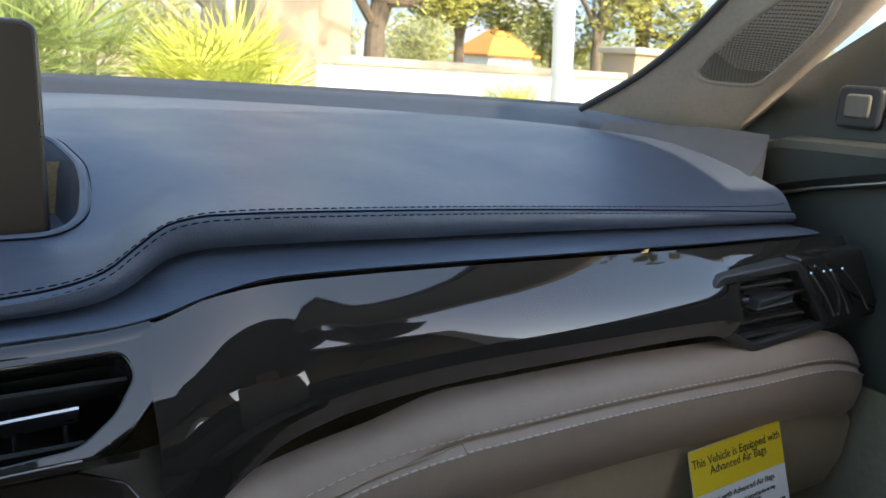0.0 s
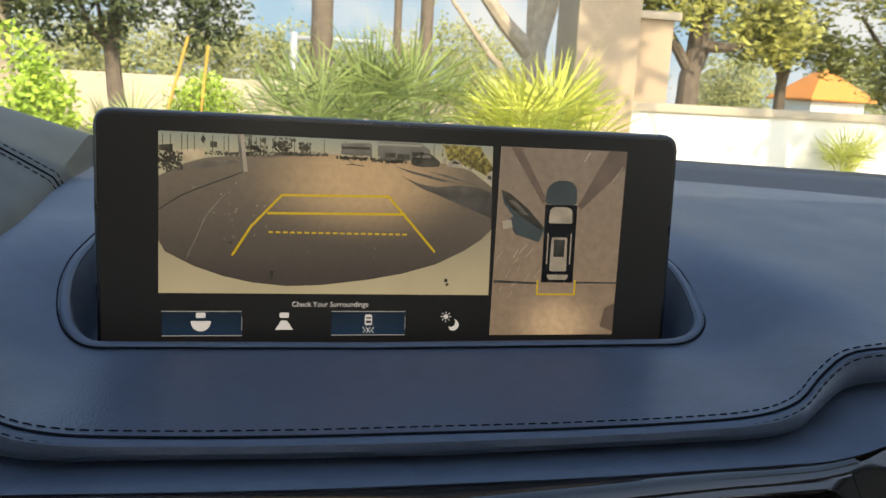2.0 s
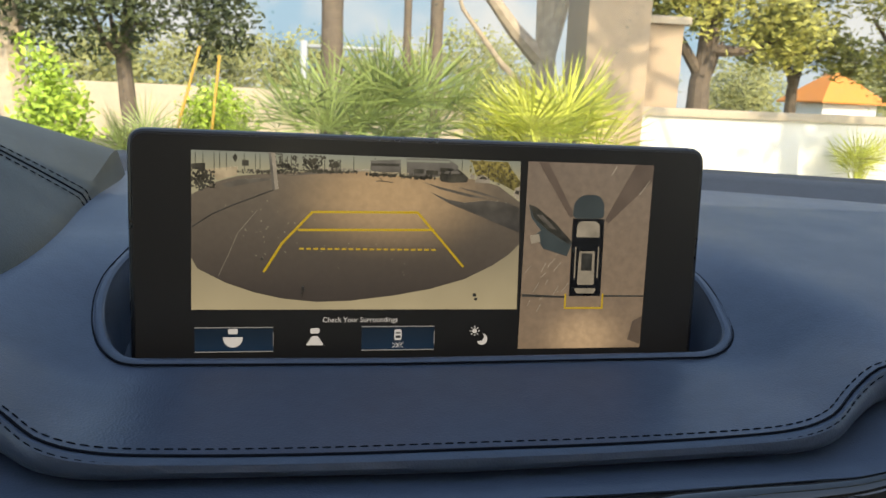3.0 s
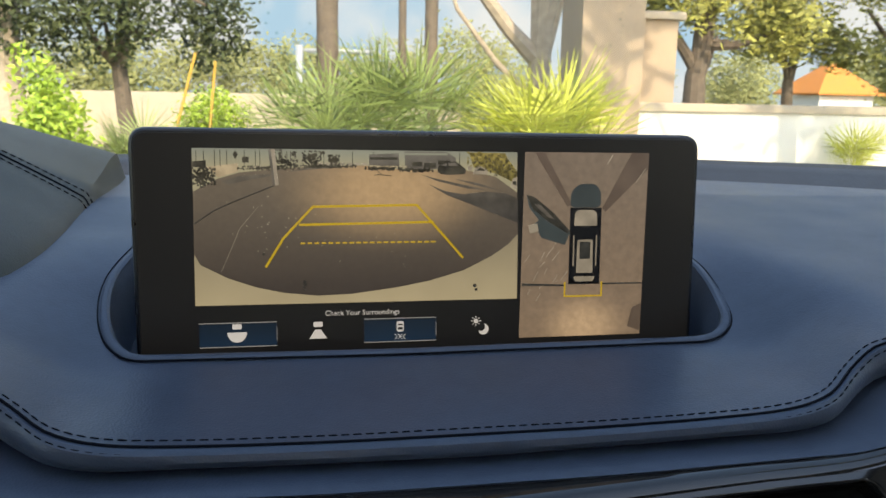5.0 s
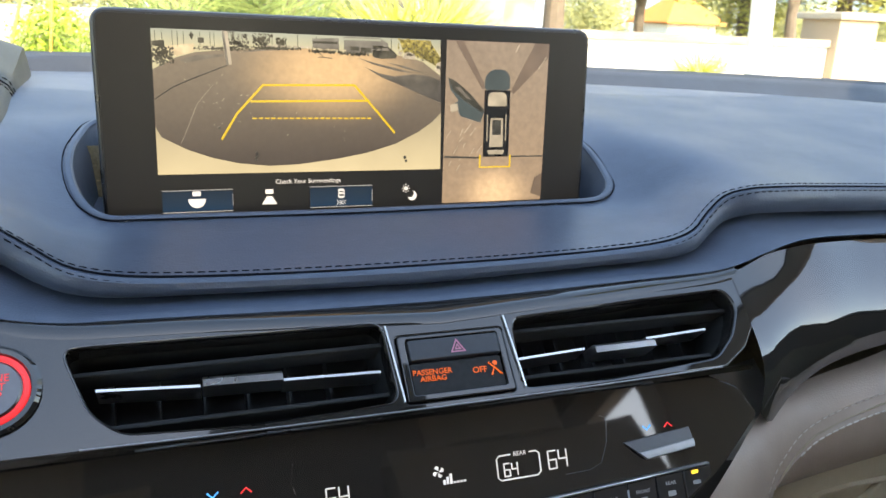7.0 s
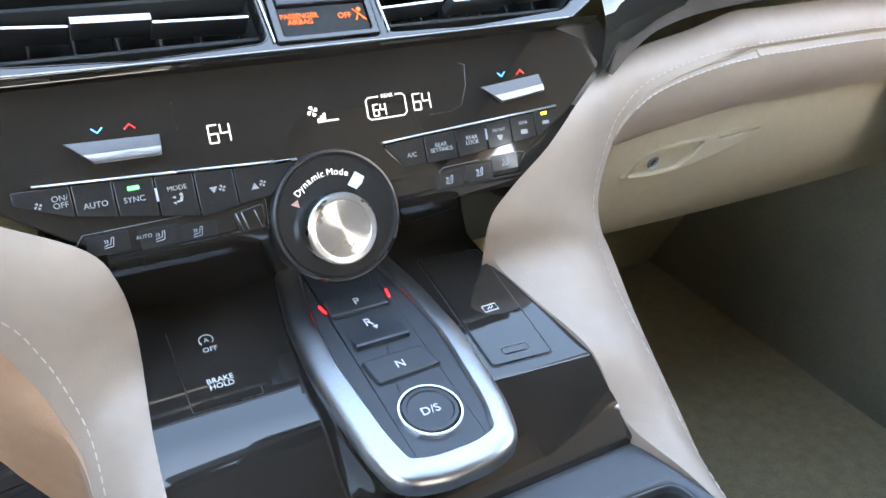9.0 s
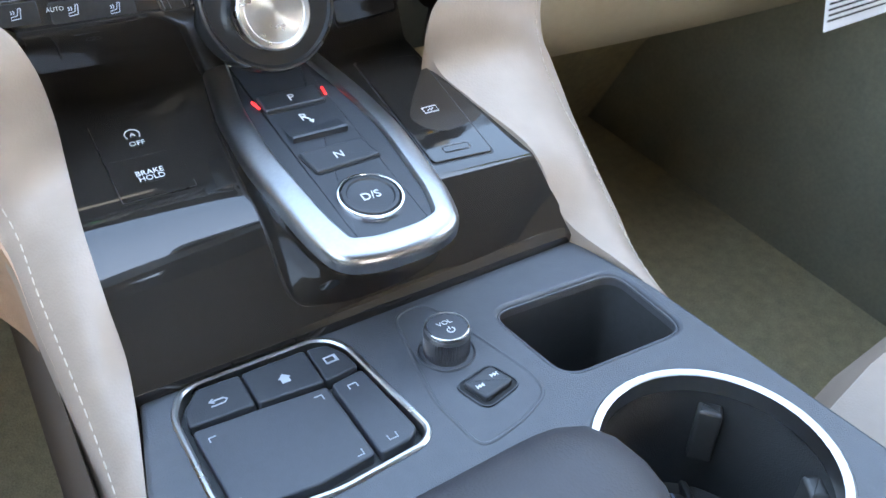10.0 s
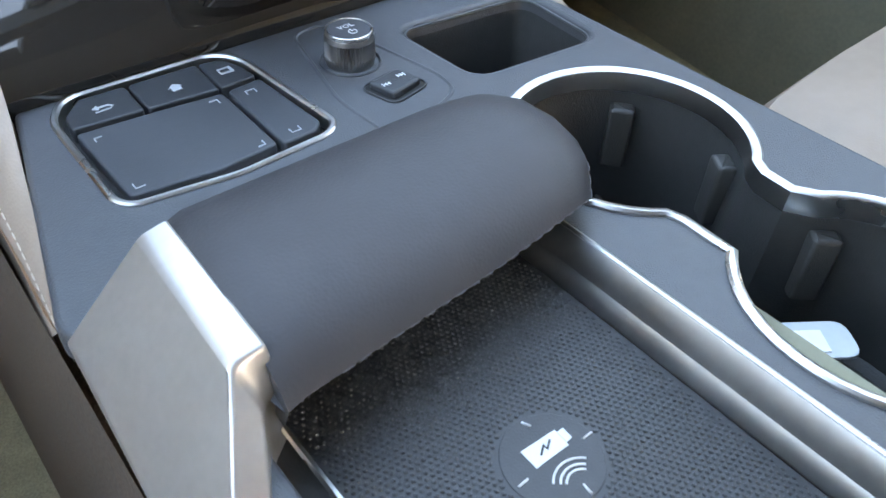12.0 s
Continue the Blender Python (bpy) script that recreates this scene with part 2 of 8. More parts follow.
def tube(bm, pts, radius, n=8, closed=False):
    """Round rod along points; radius may be a list."""
    pts = [Vector(p) for p in pts]
    count = len(pts)
    radii = radius if isinstance(radius, (list, tuple)) else [radius] * count
    rows, side = [], None
    for i, p in enumerate(pts):
        a, b = (pts[i - 1], pts[(i + 1) % count]) if closed else (pts[max(i - 1, 0)], pts[min(i + 1, count - 1)])
        ahead = (b - a).normalized()
        if side is None:
            side = ahead.orthogonal().normalized()
        side = (side - ahead * side.dot(ahead)).normalized()
        other = ahead.cross(side)
        rows.append([p + radii[i] * (math.cos(k * math.tau / n) * side + math.sin(k * math.tau / n) * other) for k in range(n)])
    if closed:
        rows.append(rows[0])
        rings = [[bm.verts.new(q) for q in row] for row in rows[:-1]]
        rings.append(rings[0])
        for a, b in zip(rings, rings[1:]):
            for i in range(n):
                j = (i + 1) % n
                bm.faces.new((a[i], a[j], b[j], b[i]))
    else:
        loft(bm, rows, closed=True, caps=True)


def rounded(pts, r, n=5):
    """A polygon with its corners rounded off."""
    out, count = [], len(pts)
    for i, p in enumerate(pts):
        p, a, b = Vector(p), Vector(pts[i - 1]), Vector(pts[(i + 1) % count])
        u, v = a - p, b - p
        cut = min(r, u.length * 0.48, v.length * 0.48)
        s, e = p + u.normalized() * cut, p + v.normalized() * cut
        for k in range(n + 1):
            t = k / n
            out.append((1 - t) ** 2 * s + 2 * t * (1 - t) * p + t * t * e)
    return out


def rect(cx, cy, w, h, r=0.0, n=4, turn=0.0):
    c, s = math.cos(radians(turn)), math.sin(radians(turn))
    pts = [(cx + x * c - y * s, cy + x * s + y * c) for x, y in ((-w / 2, -h / 2), (w / 2, -h / 2), (w / 2, h / 2), (-w / 2, h / 2))]
    return rounded(pts, r, n) if r else [Vector(p) for p in pts]


def circle(cx, cy, r, n=40):
    return [Vector((cx + r * math.cos(k * math.tau / n), cy + r * math.sin(k * math.tau / n))) for k in range(n)]


def grown(outline, d):
    """The outline moved outwards by d (inwards if negative)."""
    pts = [Vector(p[:2]) for p in outline]
    area = sum(a.x * b.y - b.x * a.y for a, b in zip(pts, pts[1:] + pts[:1]))
    sign = 1 if area > 0 else -1
    out = []
    for i, p in enumerate(pts):
        e = pts[(i + 1) % len(pts)] - pts[i - 1]
        out.append(p + Vector((e.y, -e.x)).normalized() * d * sign)
    return out


def slab(bm, outline, z0, z1, m, bevel=0.0):
    """A plate of that outline from z0 to z1 with a rounded upper rim, placed by m."""
    rows = [[(p[0], p[1], z0) for p in outline]]
    if bevel > 0:
        for k in range(4):
            a = k / 3 * math.pi / 2
            rows.append([(p.x, p.y, z1 - bevel + bevel * math.sin(a)) for p in grown(outline, -bevel * (1 - math.cos(a)))])
    else:
        rows.append([(p[0], p[1], z1) for p in outline])
    rows = [[m @ Vector(p) for p in row] for row in rows]
    loft(bm, rows, closed=True, caps=True)


def holed(bm, outline, holes, z0, z1, m, rim=0.0):
    """A flat plate with openings through it; rim rounds the openings' and the plate's upper edges."""
    edges = []
    for k, loop in enumerate([outline, *holes]):
        sign = -1 if k == 0 else 1
        top = grown(loop, sign * rim) if rim else loop
        ring = [bm.verts.new(m @ Vector((p[0], p[1], z1))) for p in top]
        edges += [bm.edges.new((ring[i - 1], ring[i])) for i in range(len(ring))]
        last = ring
        steps = [(math.cos(a), math.sin(a)) for a in (math.pi / 6, math.pi / 3, math.pi / 2)] if rim else []
        lower = [([p for p in grown(loop, sign * rim * (1 - s))], z1 - rim + rim * c) for c, s in steps]
        for pts, z in lower + [(loop, z0)]:
            nxt = [bm.verts.new(m @ Vector((p[0], p[1], z))) for p in pts]
            for i in range(len(nxt)):
                bm.faces.new((last[i - 1], last[i], nxt[i], nxt[i - 1]))
            last = nxt
    bmesh.ops.triangle_fill(bm, edges=edges, use_beauty=True, use_dissolve=False)


def lathe(bm, profile, m, n=40):
    """A turned body from (radius, height) pairs."""
    loft(bm, [[m @ Vector((r * math.cos(k * math.tau / n), r * math.sin(k * math.tau / n), h)) for k in range(n)] for r, h in profile], closed=True, caps=True)


def dashes(bm, pts, length, gap, r):
    """A row of stitches along points."""
    pts = [Vector(p) for p in pts]
    total, marks = 0.0, [0.0]
    for a, b in zip(pts, pts[1:]):
        total += (b - a).length
        marks.append(total)

    def spot(d):
        for i in range(len(pts) - 1):
            if d <= marks[i + 1]:
                return pts[i].lerp(pts[i + 1], (d - marks[i]) / max(marks[i + 1] - marks[i], 1e-9))
        return pts[-1]
    d = 0.0
    while d + length < total:
        a, b = spot(d), spot(d + length)
        tube(bm, [a, a.lerp(b, 0.2), a.lerp(b, 0.8), b], [r * 0.5, r, r, r * 0.5], 5)
        d += length + gap


def writing(name, text, size, m, mat, parent, align="LEFT", depth=0.0002, width=1.0):
    """Letters as a thin mesh, in the built-in font, placed by m (x along the line, z out of the surface)."""
    data = bpy.data.curves.new(name, "FONT")
    data.body, data.size, data.align_x, data.extrude, data.resolution_u = text, size, align, depth, 3
    data.space_line = 0.85
    holder = bpy.data.objects.new(name, data)
    scene.collection.objects.link(holder)
    me = bpy.data.meshes.new_from_object(holder.evaluated_get(bpy.context.evaluated_depsgraph_get()))
    bpy.data.objects.remove(holder)
    me.transform(m @ Matrix.Diagonal((width, 1, 1, 1)))
    me.name = name
    me.materials.clear()
    me.materials.append(mat)
    ob = new(name, me)
    ob.parent = parent
    ob.matrix_parent_inverse = Matrix.Translation(parent.location).inverted()
    return ob


def at(m, x, y, z=0.0, turn=0.0):
    return m @ Matrix.Translation((x, y, z)) @ Matrix.Rotation(radians(turn), 4, "Z")


SCREEN = pose(0, 0, 0, 86.2, 0, 0)
VENT = pose(0, -0.166, -0.09, 45, 0, 0)
CLIMATE = pose(0, -0.187, -0.140, 63.43, 0, 0)
POD = pose(0, -0.22, -0.2365, 5.14, 0, 0)
PANEL = pose(0, -0.2, -0.245, 11.31, 0, 0)
DECK = pose(0, -0.34, -0.303, -6.84, 0, 0)

# ---- dashboard: soft top, rolled edge, lower strip ----
MID = -0.009  # the dashboard's axis
BAY = 0.0015  # the axis of the display's bay
SEAM_Y = [(0, -0.1169), (0.06, -0.1187), (0.12, -0.121), (0.15, -0.1226), (0.17, -0.1186), (0.185, -0.1101), (0.2, -0.1062), (0.215, -0.1095), (0.23, -0.1096), (0.26, -0.1085), (0.4, -0.0996), (0.55, -0.0999), (0.76, -0.0997)]
SEAM_Z = [(0, -0.0579), (0.06, -0.0569), (0.12, -0.0542), (0.15, -0.0508), (0.17, -0.0461), (0.185, -0.0383), (0.2, -0.0292), (0.215, -0.0249), (0.23, -0.0244), (0.26, -0.0249), (0.4, -0.0318), (0.55, -0.0393), (0.76, -0.0512)]
FAR_Y = [(0, 0.40), (0.22, 0.38), (0.35, 0.33), (0.49, 0.25), (0.59, 0.165), (0.645, 0.085), (0.675, 0.039), (0.694, -0.012), (0.713, -0.066), (0.722, -0.092)]
FAR_Z = [(0, 0.004), (0.58, 0.004), (0.675, 0.000), (0.694, -0.010), (0.713, -0.025), (0.722, -0.036)]
LIP_Y = [(0, -0.1340), (0.06, -0.1380), (0.12, -0.1398), (0.15, -0.1395), (0.17, -0.1400), (0.19, -0.1388), (0.21, -0.1385), (0.24, -0.1334), (0.28, -0.1285), (0.36, -0.1275), (0.44, -0.1290), (0.54, -0.1289), (0.76, -0.1279)]
LIP_Z = [(0, -0.0732), (0.06, -0.0708), (0.12, -0.0684), (0.15, -0.0677), (0.17, -0.0668), (0.19, -0.0640), (0.21, -0.0577), (0.24, -0.0534), (0.28, -0.0541), (0.36, -0.0556), (0.44, -0.0570), (0.54, -0.0591), (0.76, -0.0622)]
SHELF = [(-0.05, -0.051), (-0.03, -0.047), (0.0, -0.036), (0.04, -0.020), (0.1, -0.006), (0.4, 0.004)]


def seam(x):
    a = abs(x - BAY)
    return Vector((x, along(a, SEAM_Y), along(a, SEAM_Z)))


def lip(x):
    a = abs(x - BAY)
    return Vector((x, along(a, LIP_Y), along(a, LIP_Z)))


def top_z(x, y):
    """Height of the dashboard's soft top."""
    a = abs(x - MID)
    s = seam(x)
    far = along(a, FAR_Y)
    t = min(max((y - s.y) / max(far - s.y, 0.01), 0), 1)
    side = s.z + (along(a, FAR_Z) - s.z) * (1 - (1 - t) ** 2.0)
    centre = along(y, [(s.y, s.z), *SHELF]) if y > s.y else s.z
    return lerp(side, centre, 1 - smooth((abs(x - BAY) - 0.155) / 0.085))


def ring_path(n=6):
    """The lip round the display's pocket, seen from above."""
    pts = [(-0.150, 0.100), (-0.169, 0.084), (-0.1775, 0.044), (-0.1775, 0.017), (-0.1730, -0.005), (-0.1655, -0.0210), (-0.1545, -0.0310), (-0.02, -0.0335), (0.1535, -0.0320), (0.1670, -0.0260), (0.1760, -0.0155), (0.1810, 0.010), (0.1825, 0.040), (0.172, 0.084), (0.150, 0.100)]
    return rounded(pts, 0.012, n)


def inside(p, loop):
    hit, n = False, len(loop)
    for i in range(n):
        a, b = loop[i - 1], loop[i]
        if (a[1] > p[1]) != (b[1] > p[1]) and p[0] < (b[0] - a[0]) * (p[1] - a[1]) / (b[1] - a[1]) + a[0]:
            hit = not hit
    return hit


dashboard = thing("dashboard", "dark leather-wrapped dashboard, sky tint in its colour, with navy stitching", "dashboard", (0, 0, -0.06))
XS = [MID + s for s in [-0.735 + 0.01 * k for k in range(50)] + [-0.235 + 0.005 * k for k in range(95)] + [0.24 + 0.009 * k for k in range(56)]]
XS = sorted(x for x in XS if abs(x - MID) <= 0.7221)
RING = ring_path()
HOLE = grown(RING, 0.0006)
bm = bmesh.new()
rows = []
for k in range(61):
    row = []
    for x in XS:
        s, far = seam(x), along(abs(x - MID), FAR_Y)
        t = (k / 60) ** 1.5
        y = lerp(s.y, far, t)
        row.append(Vector((x, y, top_z(x, y))))
    rows.append(row)
loft(bm, rows)
bmesh.ops.delete(bm, geom=[f for f in bm.faces if inside(f.calc_center_median(), HOLE)], context="FACES")
top_pad = part("top_pad", bm, LEATHER, dashboard)

bm = bmesh.new()
rows = []
for x in XS:
    s, l = seam(x), lip(x)
    h = s.z - l.z
    d = min(h * 0.44, 0.0115)
    rows.append([s + Vector((0, 0.0006, -0.0004)), s + Vector((0, -0.0022, -0.0006)), s + Vector((0, -0.0042, -0.3 * d)), s + Vector((0, -0.0050, -0.75 * d)),
                 s + Vector((0, -0.0042, -1.1 * d)), s + Vector((0, -0.0018, -1.4 * d)), s + Vector((0, 0.003, -1.5 * d)), s + Vector((0, 0.010, -1.5 * d))])
part("rolled_edge", bm if loft(bm, rows) else bm, LEATHER, dashboard)
bm = bmesh.new()
rows = []
for x in XS:
    s, l = seam(x), lip(x)
    d = min((s.z - l.z) * 0.44, 0.0115)
    a = s + Vector((0, 0.008, -1.52 * d))
    b = Vector((x, min(l.y + 0.0, s.y - 0.004), l.z + 0.0012))
    rows.append([a, a.lerp(b, 0.35) + Vector((0, 0, -0.0012)), a.lerp(b, 0.7) + Vector((0, 0, 0.0004)), b + Vector((0, 0.002, 0.0008)), b, b + Vector((0, 0.0006, -0.0012)), b + Vector((0, 0.008, -0.0016))])
loft(bm, rows)
part("lower_strip", bm, LEATHER, dashboard)
bm = bmesh.new()
tube(bm, [seam(x) + Vector((0, 0.0003, 0.0000)) for x in XS], 0.0007, 5)
part("seam_groove", bm, THREAD_DARK, dashboard)
bm = bmesh.new()
fine = [MID - 0.716 + 0.004 * k for k in range(359)]
dashes(bm, [Vector((x, seam(x).y + 0.0052, top_z(x, seam(x).y + 0.0052) + 0.0002)) for x in fine], 0.0036, 0.0016, 0.00036)
dashes(bm, [seam(x) + Vector((0, -0.0034, -0.0019)) for x in fine], 0.0036, 0.0016, 0.00036)
part("stitching", bm, THREAD_DARK, dashboard, "two rows of navy stitches", kind="stuff")
# pocket of the display
bm = bmesh.new()
lipline = [Vector((p.x, p.y, top_z(p.x, p.y))) for p in RING]
loft(bm, [[p + Vector((q.x, q.y, 0)) * 0 + Vector((0, 0, dz)) + Vector((o.x - p.x, o.y - p.y, 0)) for p, q, o in zip(lipline, RING, grown(RING, dr))] for dr, dz in
          ((0.0034, -0.0030), (0.0030, -0.0006), (0.0022, 0.0010), (0.0006, 0.0019), (-0.0012, 0.0018), (-0.0026, 0.0006), (-0.0030, -0.004))], closed=True)
part("pocket_lip", bm, LEATHER, dashboard)
bm = bmesh.new()
tube(bm, [Vector((o.x, o.y, p.z + 0.0001)) for p, o in zip(lipline, grown(RING, 0.0036))], 0.0006, 5, closed=True)
part("lip_groove", bm, THREAD_DARK, dashboard)
bm = bmesh.new()
loft(bm, [[Vector((o.x, o.y, p.z + dz)) for p, o in zip(lipline, grown(RING, dr))] for dr, dz in ((-0.0028, -0.001), (-0.006, -0.012), (-0.009, -0.040))], closed=True, caps="last")
part("pocket", bm, LEATHER, dashboard)
# dark strip between the soft top and the windscreen
BASE_Y = [(0, 0.425), (0.3, 0.40), (0.45, 0.345), (0.6, 0.27), (0.70, 0.19), (0.80, 0.10)]
bm = bmesh.new()
rows = []
for k in range(81):
    x = -0.80 + 0.02 * k
    a = abs(x - MID)
    yf = along(a, FAR_Y) if a < 0.66 else 0.05
    yb = along(a, BASE_Y)
    zf = 0.003 if a < 0.6 else lerp(0.003, 0.0, (a - 0.6) / 0.2)
    rows.append([(x, yf - 0.01, zf - 0.006), (x, lerp(yf, yb, 0.3), zf - 0.001), (x, lerp(yf, yb, 0.7), 0.013), (x, yb, 0.018), (x, yb + 0.06, 0.010)])
loft(bm, rows)
part("defroster_strip", bm, STRIP_DARK, dashboard, "dark strip below the windscreen")
# corner wedge between top and pillar
bm = bmesh.new()
loft(bm, [[(0.640, 0.070, 0.003), (0.645, 0.068, 0.008), (0.650, 0.070, 0.012), (0.67, 0.09, 0.008)],
          [(0.658, 0.039, -0.001), (0.664, 0.028, 0.006), (0.672, 0.026, 0.0125), (0.70, 0.06, 0.008)],
          [(0.673, -0.012, -0.011), (0.682, -0.016, 0.000), (0.692, -0.006, 0.0135), (0.73, 0.03, 0.008)],
          [(0.683, -0.042, -0.019), (0.697, -0.046, -0.004), (0.710, -0.035, 0.0130), (0.75, 0.01, 0.006)],
          [(0.689, -0.066, -0.026), (0.704, -0.066, -0.010), (0.721, -0.058, 0.0115), (0.765, -0.02, 0.004)],
          [(0.692, -0.066, -0.046), (0.708, -0.064, -0.046), (0.725, -0.055, -0.046), (0.77, -0.02, -0.046)]])
part("corner_trim", bm, STRIP_DARK, dashboard, "dark slate corner trim")

# ---- piano black fascia with the vents ----
fascia = thing("dashboard_fascia", "glossy piano black trim band across the dashboard", "trim panel", (0, -0.16, -0.09))
VENT_L = rounded([(-0.1685, 0.0226), (-0.121, 0.0224), (-0.030, 0.0212), (-0.028, -0.0175), (-0.089, -0.0198), (-0.146, -0.0165), (-0.158, -0.006)], 0.006)
VENT_R = rounded([(0.039, 0.0175), (0.117, 0.0212), (0.172, 0.0228), (0.176, 0.012), (0.166, -0.004), (0.151, -0.0156), (0.086, -0.0198), (0.035, -0.0184)], 0.005)
HAZARD = rect(0.0035, -0.003, 0.055, 0.033, 0.002)
bm = bmesh.new()
top_edge = [(lip(x).x, (lip(x).z + 0.09) / 0.707) for x in [0.188 - 0.012 * k for k in range(38)]]
outline = top_edge + [(-0.258, -0.0215), (-0.17, -0.0225), (0.0, -0.0235), (0.155, -0.0215), (0.172, -0.012), (0.186, 0.004)]
holed(bm, outline, [VENT_L, VENT_R, HAZARD], -0.012, 0.0, VENT, 0.0012)
part("vent_panel", bm, GLOSS, fascia)
bm = bmesh.new()
rows = []
for k in range(75):
    x = 0.186 - 0.006 * k
    l = lip(x)
    e = Vector((x, l.z - 0.0008 - 0.076, l.z - 0.0008))
    a, b = l + Vector((0, 0.004, -0.0006)), e + Vector((0, 0.0012, 0.0009))
    rows.append([a, a.lerp(b, 0.35) + Vector((0, 0, 0.0006)), a.lerp(b, 0.7) + Vector((0, 0, 0.0008)), b, e + Vector((0, -0.0005, 0.0002)), e + Vector((0, -0.003, -0.003))])
loft(bm, rows)
part("upper_band", bm, GLOSS, fascia)
bm = bmesh.new()
FAS_B = [(0.15, -0.114), (0.168, -0.122), (0.185, -0.140), (0.2, -0.148), (0.22, -0.140), (0.245, -0.128), (0.31, -0.1185), (0.38, -0.116), (0.55, -0.1175), (0.58, -0.125), (0.64, -0.142)]
rows = []
for k in range(60):
    x = 0.1812 + 0.0093 * k
    l, zb = lip(x), along(x, FAS_B)
    w = smooth((x - 0.18) / 0.08)
    row = []
    for j in range(13):
        t = j / 12
        z = lerp(l.z - 0.0005, zb, t)
        edge = lerp(-0.184, -0.162, smooth((x - 0.175) / 0.06))
        flat = edge + 0.006 * math.log(1 + math.exp((z - 0.0764 - edge) / 0.006))
        full = l.y - 0.006 - 0.030 * math.sin(min(t * 1.25, 1) * math.pi / 2) + 0.010 * max(0, t - 0.75) / 0.25
        full = lerp(full, max(full, -0.146), smooth((x - 0.572) / 0.03))
        row.append((x, lerp(flat, full, w), z))
    rows.append(row)
loft(bm, rows)
part("passenger_panel", bm, GLOSS, fascia)
bm = bmesh.new()
rows = []
for k in range(24):
    x = -0.255 - 0.021 * k
    l = lip(x)
    rows.append([(x, lerp(l.y - 0.004, -0.16, math.sin(j / 8 * math.pi / 2)), lerp(l.z, -0.125, j / 8)) for j in range(9)])
loft(bm, rows)
part("driver_panel", bm, GLOSS, fascia)
bm = bmesh.new()
rows = []
for k in range(50):
    x = -0.2585 + 0.0088 * k
    rows.append([(x, -0.1815, -0.1055), (x, -0.1800, -0.1095), (x, -0.1755, -0.1125), (x, -0.170, -0.1135)])
loft(bm, rows)
part("lower_edge", bm, GLOSS, fascia)
bm = bmesh.new()
tube(bm, [VENT @ Vector((x, -0.0212 - 0.0016 * (1 - (x / 0.17) ** 2), 0.0006)) for x in [-0.162 + 0.0108 * k for k in range(30)]], 0.00045, 6)
part("bright_line", bm, RAIL_METAL, fascia)
bm = bmesh.new()
tube(bm, [VENT @ Vector((p[0], p[1], 0.0002)) for p in grown(VENT_L, 0.0008)], 0.0003, 6, closed=True)
part("vent_line", bm, DARK_SATIN, fascia)


def air_vent(outline, chrome_runs, tab_run, label):
    v = thing("air_vent", label, "air vent", VENT @ Vector(((outline[0].x + outline[-1].x) / 2, 0, -0.02)), "dashboard air vents")
    xs, ys = [p.x for p in outline], [p.y for p in outline]
    bm = bmesh.new()
    loft(bm, [[VENT @ Vector((p[0], p[1], z)) for p in outline] for z in (-0.003, -0.040)], closed=True)
    bm.faces.new([bm.verts.new(VENT @ Vector((p[0], p[1], -0.040))) for p in outline])
    part("duct", bm, VOID, v)
    for j in range(3):
        y = 0.0135 - 0.0125 * j
        cross = [p.x for i, p in enumerate(outline) for q in [outline[i - 1]] if (p.y - y) * (q.y - y) <= 0]
        if len(cross) < 2 or j == 1:
            continue
        bm = bmesh.new()
        slab(bm, rect((min(cross) + max(cross)) / 2, y, max(cross) - min(cross) - 0.002, 0.0022, 0.0008), -0.022, -0.0075, VENT, 0.0006)
        part("slat", bm, VOID, v)
    x = min(xs) + 0.016
    while x < max(xs) - 0.012:
        bm = bmesh.new()
        slab(bm, rect(x, 0.001, 0.0012, 0.030), -0.036, -0.024, VENT)
        part("vane", bm, VOID, v)
        x += 0.0195
    for x0, y0, x1, y1 in chrome_runs:
        bm = bmesh.new()
        a, b = VENT @ Vector((x0, y0, -0.004)), VENT @ Vector((x1, y1, -0.004))
        up, out = VENT.to_3x3() @ Vector((0, 1, 0)), VENT.to_3x3() @ Vector((0, 0, 1))
        loft(bm, [[p + up * u + out * o for u, o in ((-0.0008, 0), (-0.0006, 0.0008), (0.0006, 0.0008), (0.0009, 0), (0.0010, -0.014), (-0.0008, -0.014))] for p in (a, b)], closed=True, caps=True)
        part("chrome_blade", bm, SATIN, v, "satin chrome blade")
    x0, y0, x1, y1 = tab_run
    bm = bmesh.new()
    a, b = VENT @ Vector((x0, y0, -0.002)), VENT @ Vector((x1, y1, -0.002))
    loft(bm, [[p + up * u + out * o for u, o in ((-0.0022, 0.000), (-0.0018, 0.0042), (0.0012, 0.0046), (0.0030, 0.0020), (0.0034, -0.010), (-0.0020, -0.010))] for p in (a, b)], closed=True, caps=True)
    part("tab", bm, SATIN, v, "grey sliding tab")
    return v


for x, lean in ((-0.0268, -0.0015), (0.0348, -0.0012)):
    bm = bmesh.new()
    tube(bm, [VENT @ Vector((x + lean, 0.0195, 0.0012)), VENT @ Vector((x, 0.0, 0.0016)), VENT @ Vector((x - lean, -0.0185, 0.0012))], 0.0005, 6)
    part("bright_post", bm, SATIN, fascia)
air_vent(VENT_L, [(-0.156, 0.0042, -0.114, 0.0014), (-0.078, 0.0, -0.033, -0.0014)], (-0.113, 0.0010, -0.079, 0.0000), "glossy black centre air vent with satin blade, driver side")
air_vent(VENT_R, [(0.037, -0.0030, 0.076, -0.0014), (0.114, 0.0005, 0.153, 0.0020)], (0.079, -0.0042, 0.115, -0.0040), "glossy black centre air vent with satin blade, passenger side")

